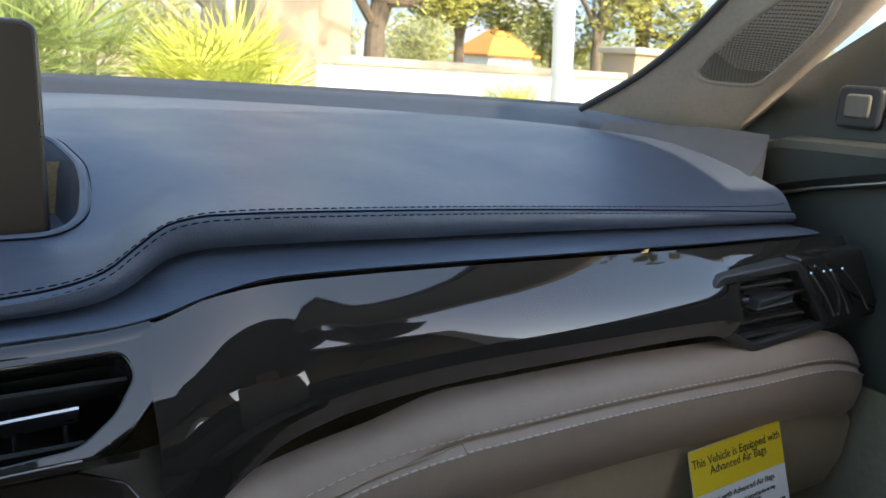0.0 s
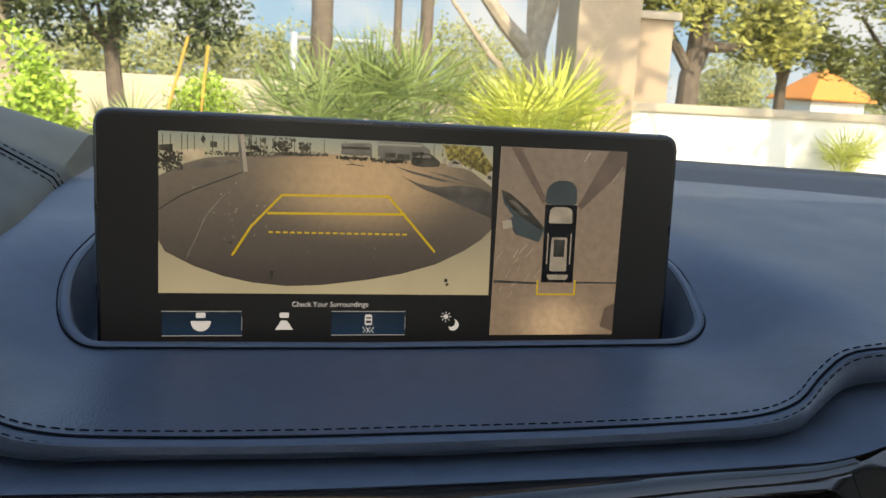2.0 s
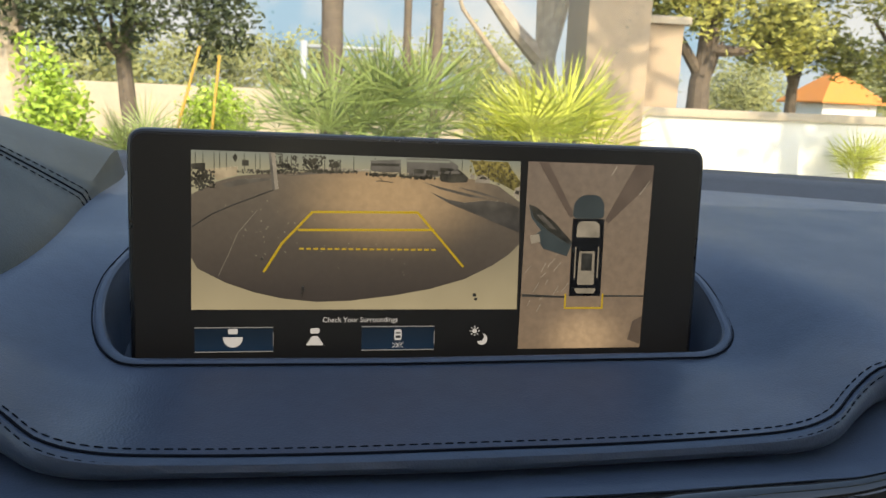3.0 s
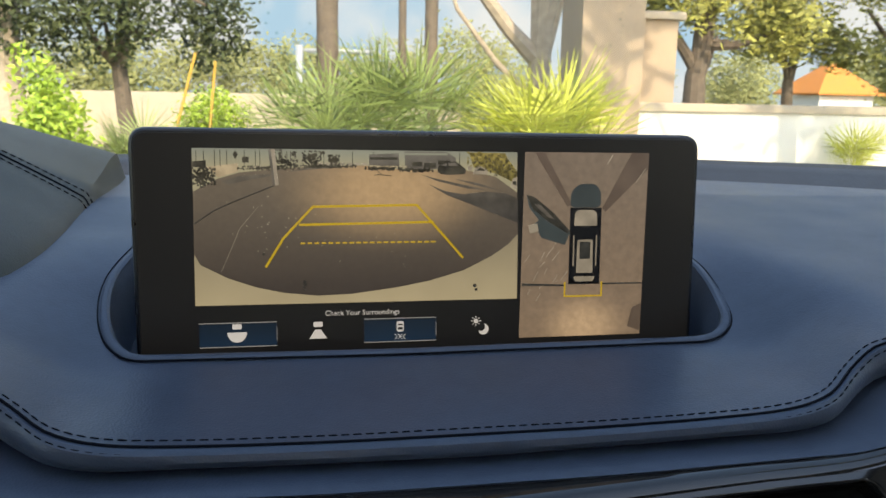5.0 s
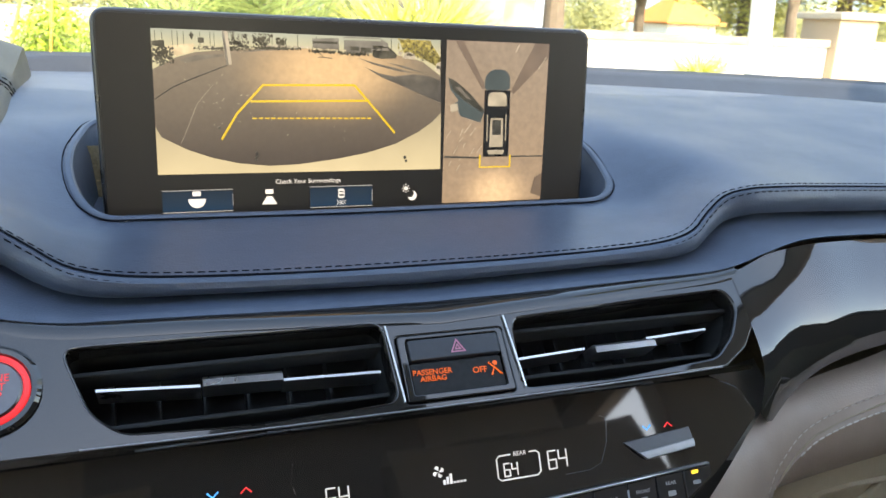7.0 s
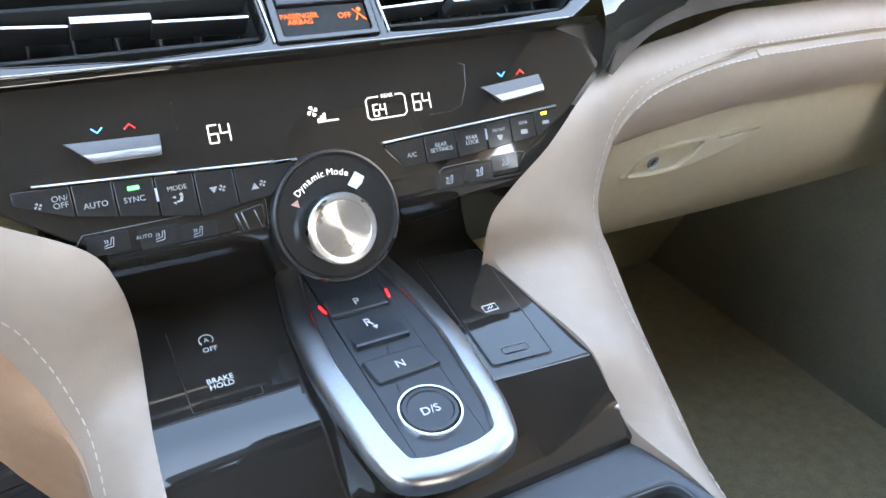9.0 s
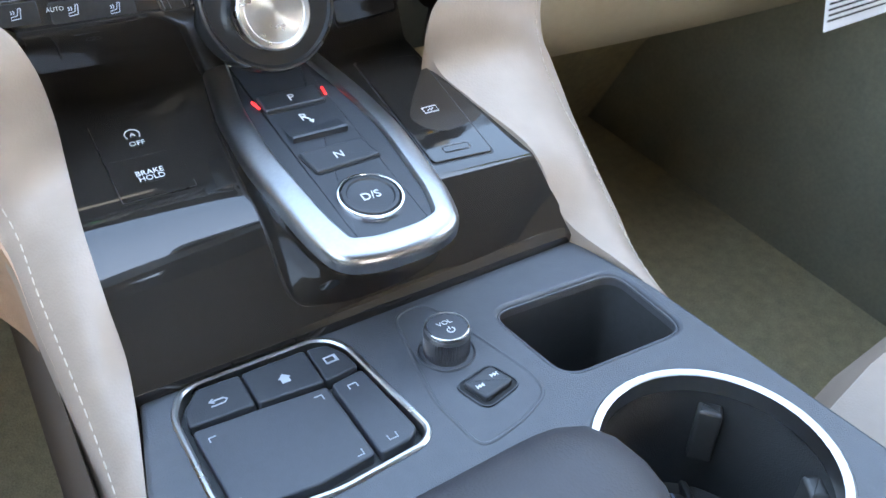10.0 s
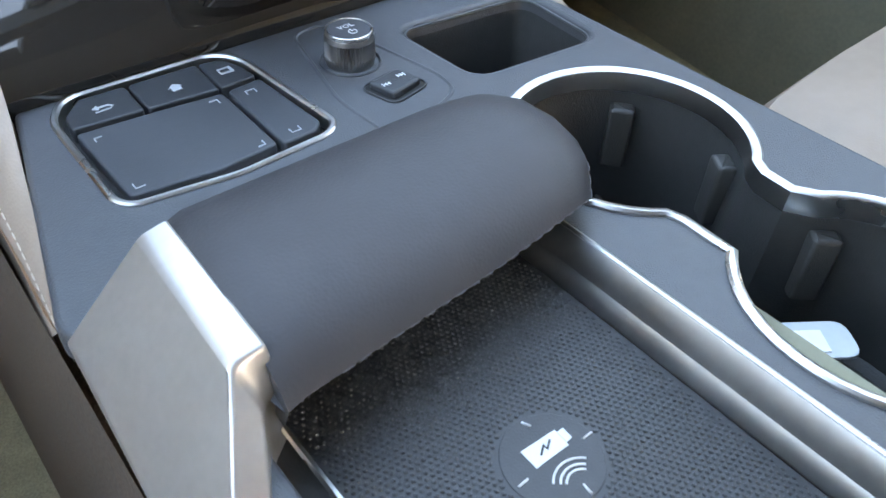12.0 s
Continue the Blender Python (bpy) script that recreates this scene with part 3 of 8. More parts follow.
# hazard switch and airbag lamp
hazard = thing("hazard_switch", "black hazard switch with red triangle above lit airbag sign", "switch", VENT @ Vector((0.0035, -0.003, -0.01)))
bm = bmesh.new()
holed(bm, rect(0.0035, -0.003, 0.0545, 0.0325, 0.002), [rect(0.0038, -0.0025, 0.0475, 0.0275, 0.0015)], -0.010, 0.0012, VENT, 0.0006)
part("surround", bm, GLOSS, hazard)
bm = bmesh.new()
slab(bm, rect(0.0042, 0.0055, 0.0465, 0.0105, 0.0012), -0.010, 0.0018, VENT, 0.0008)
part("button", bm, BUTTON, hazard)
bm = bmesh.new()
slab(bm, rect(0.0035, -0.0085, 0.0465, 0.0155, 0.001), -0.010, 0.0002, VENT, 0.0004)
part("lamp_window", bm, VOID, hazard)
tri = [(0.0055 + 0.0046 * math.sin(k * math.tau / 3), 0.0048 + 0.0046 * math.cos(k * math.tau / 3)) for k in range(3)]
bm = bmesh.new()
holed(bm, tri, [[(0.0055 + (x - 0.0055) * 0.72, 0.0048 + (y - 0.0048) * 0.72) for x, y in tri]], 0.0017, 0.0021, VENT)
holed(bm, [(0.0055 + (x - 0.0055) * 0.45, 0.0048 + (y - 0.0048) * 0.45) for x, y in tri], [[(0.0055 + (x - 0.0055) * 0.2, 0.0048 + (y - 0.0048) * 0.2) for x, y in tri]], 0.0017, 0.0021, VENT)
part("triangle", bm, material("pink_print", (0.55, 0.2, 0.28), 0.5, vary=0.03), hazard, "pale red double triangle", soft=False)
writing("airbag_sign", "PASSENGER\nAIRBAG", 0.0038, at(VENT, -0.0092, -0.0068, 0.0003, -1), LIT_ORANGE, hazard, "CENTER")
writing("airbag_sign", "OFF", 0.0043, at(VENT, 0.0110, -0.0085, 0.0003, -1), LIT_ORANGE, hazard)
bm = bmesh.new()
slab(bm, circle(0.0232, -0.0045, 0.0012, 12), 0.0, 0.0004, VENT)
tube(bm, [VENT @ Vector(p) for p in ((0.0205, -0.0105, 0.0003), (0.0225, -0.0065, 0.0003), (0.0250, -0.0100, 0.0003))], 0.0005, 5)
tube(bm, [VENT @ Vector(p) for p in ((0.0198, -0.0040, 0.0003), (0.0260, -0.0105, 0.0003))], 0.0004, 5)
part("airbag_symbol", bm, LIT_ORANGE, hazard)

# ---- climate panel ----
climate = thing("climate_panel", "glossy black climate control panel with lit temperatures", "control panel", CLIMATE @ Vector((0, -0.02, -0.01)))
bm = bmesh.new()
slab(bm, rounded([(-0.25, 0.030), (-0.20, 0.000), (-0.176, -0.012), (-0.156, -0.0235), (-0.128, -0.043), (-0.118, -0.050), (0.088, -0.050), (0.111, -0.041), (0.148, -0.020), (0.178, 0.006), (0.168, 0.022), (0.150, 0.030)], 0.003), -0.02, 0.0, CLIMATE, 0.001)
part("panel", bm, GLOSS, climate)
bm = bmesh.new()
rows = []
for k in range(26):
    x = -0.120 + 0.0102 * k
    rows.append([(x, -0.2098, -0.1840), (x, -0.2100, -0.188), (x, -0.2050, -0.196), (x, -0.192, -0.215), (x, -0.179, -0.235), (x, -0.172, -0.250)])
loft(bm, rows)
part("lower_panel", bm, GLOSS, climate)

bm = bmesh.new()
cheek_in = [CLIMATE @ Vector((x, y, -0.0015)) for x, y in ((0.140, 0.030), (0.160, 0.020), (0.168, 0.006), (0.145, -0.015), (0.108, -0.036), (0.084, -0.046))]
cheek_out = [Vector(p) for p in ((0.200, -0.152, -0.118), (0.220, -0.152, -0.146), (0.194, -0.170, -0.152), (0.164, -0.190, -0.158), (0.136, -0.203, -0.178), (0.110, -0.208, -0.198))]
cheek_rows = [[a, a.lerp(b, 0.5) + Vector((0, -0.002, 0.001)), b] for a, b in zip(cheek_in, cheek_out)]
loft(bm, cheek_rows[:4])
part("cheek", bm, TAUPE, climate, "taupe cheek beside the panel")
bm = bmesh.new()
loft(bm, cheek_rows[3:])
part("cheek_foot", bm, GLOSS, climate)

# ---- centre console: gloss panels, selector pod, deck ----
console = thing("centre_console", "dark centre console with gloss black panels and soft plastic deck", "console", (0, -0.4, -0.45))
CREASE_Y = [(-0.125, -0.262), (-0.05, -0.266), (0.045, -0.282), (0.12, -0.289)]
bm = bmesh.new()
GLOSS_L = [(-0.325, -0.1265), (-0.294, -0.1265), (-0.263, -0.1255), (-0.235, -0.1225), (-0.196, -0.119), (-0.155, -0.120)]
GLOSS_R = [(-0.325, 0.1205), (-0.291, 0.1140), (-0.262, 0.1090), (-0.224, 0.1020), (-0.194, 0.0960), (-0.155, 0.094)]
rows = []
for k in range(36):
    u = k / 35
    yc = along(lerp(-0.1255, 0.1195, u), CREASE_Y)
    zc = -0.245 + 0.2 * (yc + 0.2)
    yb, zb = -0.3245, -0.2985
    row = [(-0.155, -0.236), (lerp(-0.155, yc, 0.3), lerp(-0.236, zc, 0.3)), (lerp(-0.155, yc, 0.6), lerp(-0.236, zc, 0.6)), (lerp(-0.155, yc, 0.93), lerp(-0.236, zc, 0.93)), (yc + 0.003, zc + 0.0006), (yc, zc - 0.0001)]
    for k2 in range(1, 13):
        t = k2 / 12
        row.append(((1 - t) ** 2 * yc + 2 * t * (1 - t) * (yc - 0.28 * (yc - yb)) + t * t * yb, (1 - t) ** 2 * zc + 2 * t * (1 - t) * (zc - 0.0060) + t * t * zb))
    row += [(yb - 0.0004, zb - 0.001), (yb, zb - 0.010)]
    rows.append([(lerp(along(y, GLOSS_L), along(y, GLOSS_R), u), y, z) for y, z in row])
loft(bm, rows)
part("gloss_panel", bm, GLOSS, console)
DECK_OUT = rounded([(-0.118, 0.035), (0.0, 0.055), (0.122, 0.032), (0.131, -0.04), (0.131, -0.45), (-0.136, -0.45), (-0.137, -0.120), (-0.1495, -0.106), (-0.146, -0.092), (-0.128, -0.011)], 0.006)


def deck(x, y):
    """Place on the deck's plane, from world x and y."""
    return (x, (y + 0.34) * 1.007)


BIN = rounded([deck(*p) for p in ((0.043, -0.352), (0.123, -0.358), (0.119, -0.4135), (0.046, -0.408))], 0.012)
C1, C2, R1, R2 = Vector((0.0655, -0.1380)), Vector((0.0635, -0.2475)), 0.0485, 0.0475
CUPS = [C1 + R1 * Vector((math.cos(radians(a)), math.sin(radians(a)))) for a in range(-60, 241, 8)]
CUPS += [Vector((0.0405, -0.1850)), Vector((0.0400, -0.1995))]
CUPS += [C2 + R2 * Vector((math.cos(radians(a)), math.sin(radians(a)))) for a in range(120, 421, 8)]
CUPS += [Vector((0.0845, -0.1995)), Vector((0.0855, -0.1865))]
PAD = rounded([deck(*p) for p in ((-0.1135, -0.339), (-0.1065, -0.327), (-0.0985, -0.3235), (-0.0415, -0.3240), (-0.0335, -0.3290), (-0.0285, -0.338), (-0.0230, -0.402), (-0.0300, -0.4085), (-0.070, -0.4110), (-0.1085, -0.4055), (-0.1135, -0.399))], 0.006)
TRAY = rounded([deck(*p) for p in ((-0.121, -0.435), (0.003, -0.435), (0.003, -0.78), (-0.121, -0.78))], 0.004)
bm = bmesh.new()
holed(bm, DECK_OUT, [BIN, CUPS, grown(PAD, -0.002), TRAY], -0.012, 0.0, DECK, 0.0025)
part("deck", bm, DECK_MAT, console)
bm = bmesh.new()
loft(bm, [[DECK @ Vector((p[0], p[1], z)) for p in grown(BIN, d)] for d, z in ((0.0005, -0.004), (-0.003, -0.03), (-0.006, -0.070), (-0.012, -0.075))], closed=True, caps="last")
part("storage_bin", bm, TRAY_MAT, console, "small square black storage bin")
bm = bmesh.new()
tube(bm, [DECK @ Vector((p[0], p[1], -0.0022)) for p in grown(BIN, -0.0006)], 0.0007, 6, closed=True)
part("bin_lip", bm, DECK_MAT, console)
bm = bmesh.new()
loft(bm, [[DECK @ Vector((p[0], p[1], z)) for p in grown(CUPS, d)] for d, z in ((0.0005, -0.004), (-0.002, -0.03), (-0.0045, -0.068), (-0.008, -0.072))], closed=True, caps="last")
cup_well = part("cup_holder", bm, TRAY_MAT, console, "double cup holder with bright rim")
bm = bmesh.new()
loft(bm, [[DECK @ Vector((p[0], p[1], z)) for p in grown(CUPS, d)] for d, z in ((0.0035, -0.001), (0.0035, 0.0010), (0.0025, 0.0018), (0.0008, 0.0018), (-0.0008, 0.0008), (-0.0014, -0.004), (-0.0012, -0.008))], closed=True)
part("bright_rim", bm, SATIN, console)
bm = bmesh.new()
loft(bm, [[DECK @ Vector((p[0], p[1], z)) for p in TRAY] for z in (-0.004, -0.019)], closed=True, caps="last")
part("tray", bm, TRAY_MAT, console)
bm = bmesh.new()
loft(bm, [[DECK @ Vector(q) for q in ((0.0045, y, -0.0005), (0.0038, y, 0.0012), (0.0020, y, 0.0010), (-0.0006, y, -0.0030), (-0.0016, y, -0.0070), (-0.0022, y, -0.0088))] for y in (-0.100, -0.2, -0.3, -0.44)])
part("rail", bm, RAIL_METAL, console, "smoked metal rail beside the tray")

bm = bmesh.new()
loft(bm, [[DECK @ Vector(q) for q in ((-0.0012, y, -0.0086), (-0.0034, y, -0.0115), (-0.0046, y, -0.0162), (-0.0046, y, -0.02))] for y in (-0.100, -0.2, -0.3, -0.44)])
part("rail_foot", bm, RAIL_METAL, console)
bm = bmesh.new()
tube(bm, [DECK @ Vector((0.0032, y, 0.0012)) for y in (-0.100, -0.2, -0.3, -0.44)], 0.0009, 6)
part("rail_edge", bm, SATIN, console)
bm = bmesh.new()
tube(bm, [DECK @ Vector((-0.1120, y, -0.0100)) for y in (-0.100, -0.2, -0.3, -0.44)], 0.0012, 6)
part("rail_edge", bm, SATIN, console)

# selector pod
pod = thing("gear_selector", "push-button gear selector in a satin silver frame", "gear selector", POD @ Vector((0, -0.05, -0.02)))
POD_OUT = rounded([(-0.030, 0.052), (-0.0395, 0.000), (-0.0415, -0.040), (-0.0375, -0.095), (-0.0325, -0.1175), (-0.015, -0.1235), (0.012, -0.1235), (0.0295, -0.1175), (0.0365, -0.095), (0.0415, -0.040), (0.0385, 0.000), (0.030, 0.052)], 0.010)
bm = bmesh.new()
loft(bm, [[POD @ Vector((p[0], p[1], z)) for p in grown(POD_OUT, d)] for d, z in ((0.0012, -0.0105), (0.0018, -0.0098), (0.0018, -0.0058), (0.0012, -0.0034), (0.0, -0.0018), (-0.0018, -0.0008), (-0.0085, 0.0008), (-0.0104, 0.0006), (-0.0116, -0.0006), (-0.0122, -0.0026), (-0.0124, -0.0050))], closed=True)
part("frame", bm, POD_METAL, pod, "satin silver frame")
bm = bmesh.new()
loft(bm, [[POD @ Vector((p[0] * wide, p[1] + dy, z)) for p in grown(POD_OUT, d)] for d, dy, wide, z in ((0.0008, 0.0, 1.0, -0.0090), (-0.0012, 0.002, 1.0, -0.0125), (-0.002, 0.007, 1.04, -0.022), (-0.002, 0.013, 1.15, -0.033), (0.0, 0.018, 1.30, -0.044), (0.0, 0.024, 1.38, -0.066))], closed=True)
part("plinth", bm, GLOSS, pod)
bm = bmesh.new()
slab(bm, grown(POD_OUT, -0.0118), -0.012, -0.0018, POD, 0.0004)
part("bed", bm, BUTTON, pod)
PARK = rect(-0.0020, -0.0015, 0.0335, 0.0145, 0.002)
NEUTRAL = rounded([(-0.0185, -0.0455), (0.0150, -0.0455), (0.0190, -0.0610), (-0.0160, -0.0625)], 0.002)
for gap in (PARK, NEUTRAL):
    bm = bmesh.new()
    slab(bm, grown(gap, 0.0008), -0.006, -0.0014, POD)
    part("button_gap", bm, VOID, pod)
bm = bmesh.new()
slab(bm, PARK, -0.008, 0.0005, POD, 0.0012)
park = part("park_button", bm, BUTTON, pod)
writing("letter", "P", 0.0075, at(POD, -0.0020, -0.0042, 0.0006), PRINT, park, "CENTER")
bm = bmesh.new()
loft(bm, [[POD @ Vector((x, y, z)) for x in (-0.0165, -0.016, 0.012, 0.0135)] for y, z in ((-0.0115, -0.0014), (-0.014, -0.0015), (-0.022, -0.0013), (-0.031, -0.0002), (-0.0345, 0.0016), (-0.036, 0.0012), (-0.0362, -0.005))])
reverse = part("reverse_button", bm, BUTTON, pod)
writing("letter", "R", 0.0080, at(POD, -0.0024, -0.0208, -0.0010), PRINT, reverse, "CENTER")
bm = bmesh.new()
slab(bm, [(-0.0016, -0.0222), (0.0014, -0.0222), (-0.0001, -0.0250)], -0.0012, -0.0004, POD)
part("arrow", bm, PRINT, reverse)
bm = bmesh.new()
slab(bm, NEUTRAL, -0.008, 0.0003, POD, 0.0012)
neutral = part("neutral_button", bm, BUTTON, pod)
writing("letter", "N", 0.0070, at(POD, -0.0010, -0.0565, 0.0004, 0), PRINT, neutral, "CENTER")
bm = bmesh.new()
lathe(bm, [(0.0144, -0.006), (0.0144, 0.0002), (0.0148, 0.0009), (0.0157, 0.0009), (0.0162, 0.0001), (0.0162, -0.006)], at(POD, -0.0015, -0.0875))
ring = part("chrome_ring", bm, CHROME, pod)
bm = bmesh.new()
lathe(bm, [(0.0138, -0.006), (0.0138, 0.0004), (0.0133, 0.0012), (0.0116, 0.0013), (0.0110, 0.0004), (0.006, 0.0001), (0.002, 0.0)], at(POD, -0.0015, -0.0875))
drive = part("drive_button", bm, BUTTON, pod)
writing("letters", "D/S", 0.0068, at(POD, -0.0015, -0.0898, 0.0004), PRINT, drive, "CENTER")
for x in (-0.0208, 0.0180):
    bm = bmesh.new()
    slab(bm, rect(x, 0.0005, 0.0013, 0.0072, 0.0005, turn=12 if x < 0 else -8), -0.003, -0.0008, POD, 0.0002)
    part("red_lamp", bm, LIT_RED, pod, "lit red indicator bar")

# ---- cream knee panels and legs ----
BOL_T = [(0.15, -0.175), (0.2, -0.158), (0.264, -0.142), (0.31, -0.131), (0.38, -0.1295), (0.48, -0.130), (0.59, -0.134), (0.70, -0.139), (0.765, -0.160)]
bolster = thing("knee_panel", "cream leather knee panel with pale double stitching", "dashboard panel", (0.45, -0.15, -0.17))


def bolster_row(x):
    z = along(x, BOL_T)
    end = max(0, (x - 0.72) / 0.05) ** 2 * 0.02
    return [Vector((x, y + end, z + dz)) for y, dz in KNEE_PROFILE]


KNEE_PROFILE = [(-0.142, 0.004), (-0.150, 0.0015), (-0.1565, -0.003), (-0.1625, -0.010), (-0.1650, -0.0165), (-0.1635, -0.0195), (-0.1690, -0.0235), (-0.1700, -0.034), (-0.1665, -0.052), (-0.158, -0.066), (-0.148, -0.070)]
KNEE_SEAM = [(0.1862, -0.196, -0.2335), (0.1917, -0.190, -0.2194), (0.2004, -0.184, -0.1952), (0.2105, -0.179, -0.1817), (0.2221, -0.175, -0.1736), (0.2388, -0.171, -0.1652), (0.2659, -0.168, -0.1587), (0.2927, -0.167, -0.1539), (0.320, -0.1668, -0.1507), (0.345, -0.1668, -0.1497)]
KNEE_LOW = [(0.20, -0.2130), (0.234, -0.2077), (0.260, -0.2040), (0.316, -0.1985), (0.345, -0.1962)]


def under_row(x):
    """Section below the seam where the panel tapers out behind the console side."""
    sy, sz, lz = along(x, [(p[0], p[1]) for p in KNEE_SEAM]), along(x, [(p[0], p[2]) for p in KNEE_SEAM]), along(x, KNEE_LOW)
    tall = min(1.0, max(0.05, (sz - lz) / 0.0475))
    row = []
    for y, dz in KNEE_PROFILE[5:]:
        w = (dz + 0.0195) / -0.0465
        row.append(Vector((x, lerp(sy, -0.158, w) + (y - lerp(-0.1665, -0.158, w)) * tall, lerp(sz, min(lz, sz - 0.002), w))))
    return row



bm = bmesh.new()
loft(bm, [bolster_row(0.345 + 0.0078 * k) for k in range(55)])
part("padding", bm, CREAM, bolster)
bm = bmesh.new()
loft(bm, [under_row(0.205 + 0.0070 * k) for k in range(21)])
part("lower_padding", bm, CREAM, bolster)
bm = bmesh.new()
sx = [0.345 + 0.008 * k for k in range(53)]
dashes(bm, [under_row(0.225 + 0.008 * k)[1] + Vector((0, -0.0006, 0.0008)) for k in range(16)], 0.0042, 0.0016, 0.0006)
dashes(bm, [bolster_row(x)[4] + Vector((0, -0.0004, 0.0016)) for x in sx], 0.0042, 0.0020, 0.00045)
dashes(bm, [bolster_row(x)[6] + Vector((0, -0.0006, 0.0008)) for x in sx], 0.0042, 0.0016, 0.0006)
part("stitching", bm, THREAD_LIGHT, bolster, "rows of pale stitches", kind="stuff")
bm = bmesh.new()
tube(bm, [Vector(p) for p in KNEE_SEAM[3:-1]] + [bolster_row(x)[5] for x in sx], 0.0006, 5)
part("seam", bm, CREAM_PLASTIC, bolster)

LEG_R = [((0.345, -0.142, -0.1330), (0.345, -0.1668, -0.1487)), ((0.2854, -0.142, -0.1375), (0.2927, -0.167, -0.1539)), ((0.2252, -0.152, -0.1441), (0.2388, -0.171, -0.1652)), ((0.187, -0.174, -0.1470), (0.2105, -0.179, -0.1817)),
         ((0.157, -0.195, -0.1520), (0.1995, -0.184, -0.1965)), ((0.128, -0.2075, -0.1720), (0.1885, -0.192, -0.2240)), ((0.102, -0.2115, -0.1920), (0.188, -0.200, -0.245)), ((0.088, -0.212, -0.212), (0.188, -0.210, -0.254)),
         ((0.096, -0.212, -0.243), (0.1866, -0.224, -0.264)), ((0.104, -0.246, -0.2525), (0.1792, -0.252, -0.277)), ((0.1125, -0.290, -0.2615), (0.1647, -0.290, -0.284)), ((0.118, -0.319, -0.291), (0.1585, -0.322, -0.298)),
         ((0.130, -0.36, -0.300), (0.1535, -0.355, -0.314)), ((0.132, -0.41, -0.302), (0.141, -0.41, -0.32)), ((0.133, -0.46, -0.30), (0.138, -0.46, -0.32))]
LEG_L = [((-0.255, -0.165, -0.125), (-0.33, -0.170, -0.150)), ((-0.20, -0.189, -0.145), (-0.26, -0.19, -0.175)), ((-0.160, -0.202, -0.162), (-0.20, -0.20, -0.198)), ((-0.128, -0.211, -0.178), (-0.175, -0.210, -0.215)),
         ((-0.118, -0.217, -0.195), (-0.164, -0.214, -0.235)), ((-0.1145, -0.216, -0.222), (-0.156, -0.222, -0.255)), ((-0.1155, -0.224, -0.2465), (-0.150, -0.235, -0.275)), ((-0.1195, -0.262, -0.2540), (-0.149, -0.265, -0.290)),
         ((-0.121, -0.294, -0.2710), (-0.147, -0.302, -0.305)), ((-0.122, -0.319, -0.2925), (-0.146, -0.338, -0.322)), ((-0.134, -0.375, -0.306), (-0.1450, -0.375, -0.320)), ((-0.1455, -0.428, -0.305), (-0.1470, -0.428, -0.312))]


def along_row(pts, u):
    """Place at share u of a polyline."""
    k = min(int(u * (len(pts) - 1)), len(pts) - 2)
    return pts[k].lerp(pts[k + 1], u * (len(pts) - 1) - k)


def leg(table, label):
    ob = thing("side_bolster", label, "console trim", (table[5][1][0], -0.3, -0.45))
    steps = []
    count = len(table)
    for k in range((count - 1) * 5 + 1):
        t = k / 5
        inner, outer = (Vector([along(t, [(i, table[i][side][ax]) for i in range(count)]) for ax in range(3)]) for side in (0, 1))
        out = 1 if outer.x > 0 else -1
        row = [inner + Vector((0, 0.004, -0.03)), inner + Vector((0, 0.002, -0.006)), inner]
        for j in range(1, 8):
            a = j / 8
            bulge = math.sin(a * math.pi) * 0.16 * (outer - inner).length
            row.append(inner.lerp(outer, a) + Vector((0, -0.5 * bulge, bulge)))
        drop = 0.10 * smooth((t - 3) / 4) * smooth((count - 2.5 - t) / 2)
        row += [outer, outer + Vector((out * 0.002, 0.006, -0.008 - 0.15 * drop)), outer + Vector((-out * 0.004, 0.02, -0.012 - drop))]
        if table is LEG_R and t < 1.0:
            prof = bolster_row(lerp(0.345, 0.290, t))[:6]
            marks = [prof[0]] * 2 + [along_row(prof, i / 8) for i in range(9)] + [prof[-1] + Vector((0, 0.003, -0.004)), prof[-1] + Vector((0, 0.02, -0.006))]
            row = [m.lerp(p, smooth(t)) for m, p in zip(marks, row)]
        steps.append(row)
    bm = bmesh.new()
    loft(bm, steps)
    part("padding", bm, CREAM, ob)
    if table is LEG_L:
        bm = bmesh.new()
        side = []
        for k, row in enumerate(steps):
            wide = 0.024 * smooth(k / 12) * smooth((34 - k) / 16) + 0.0005
            o = row[-3]
            side.append([o + Vector((0, 0.001, -0.0005)), o + Vector((-0.4 * wide, 0.002, -0.12 * wide)), o + Vector((-0.8 * wide, 0.006, -0.6 * wide)), o + Vector((-wide, 0.012, -1.6 * wide)), o + Vector((-0.7 * wide, 0.02, -0.08))])
        loft(bm, side)
        part("side_panel", bm, WARM_CREAM, ob, "cream leather outer side, warm light in its colour")
    bm = bmesh.new()
    dashes(bm, [row[-4].lerp(row[-5], 0.3) + Vector((0, -0.0003, 0.0004)) for row in steps[(0 if table is LEG_R else 8):]], 0.0042, 0.0018, 0.00038)
    part("stitching", bm, CREAM_THREAD, ob, kind="stuff")
    return ob


leg(LEG_R, "cream leather console side sweeping down beside the passenger footwell")
leg(LEG_L, "cream leather console side sweeping down beside the driver footwell")

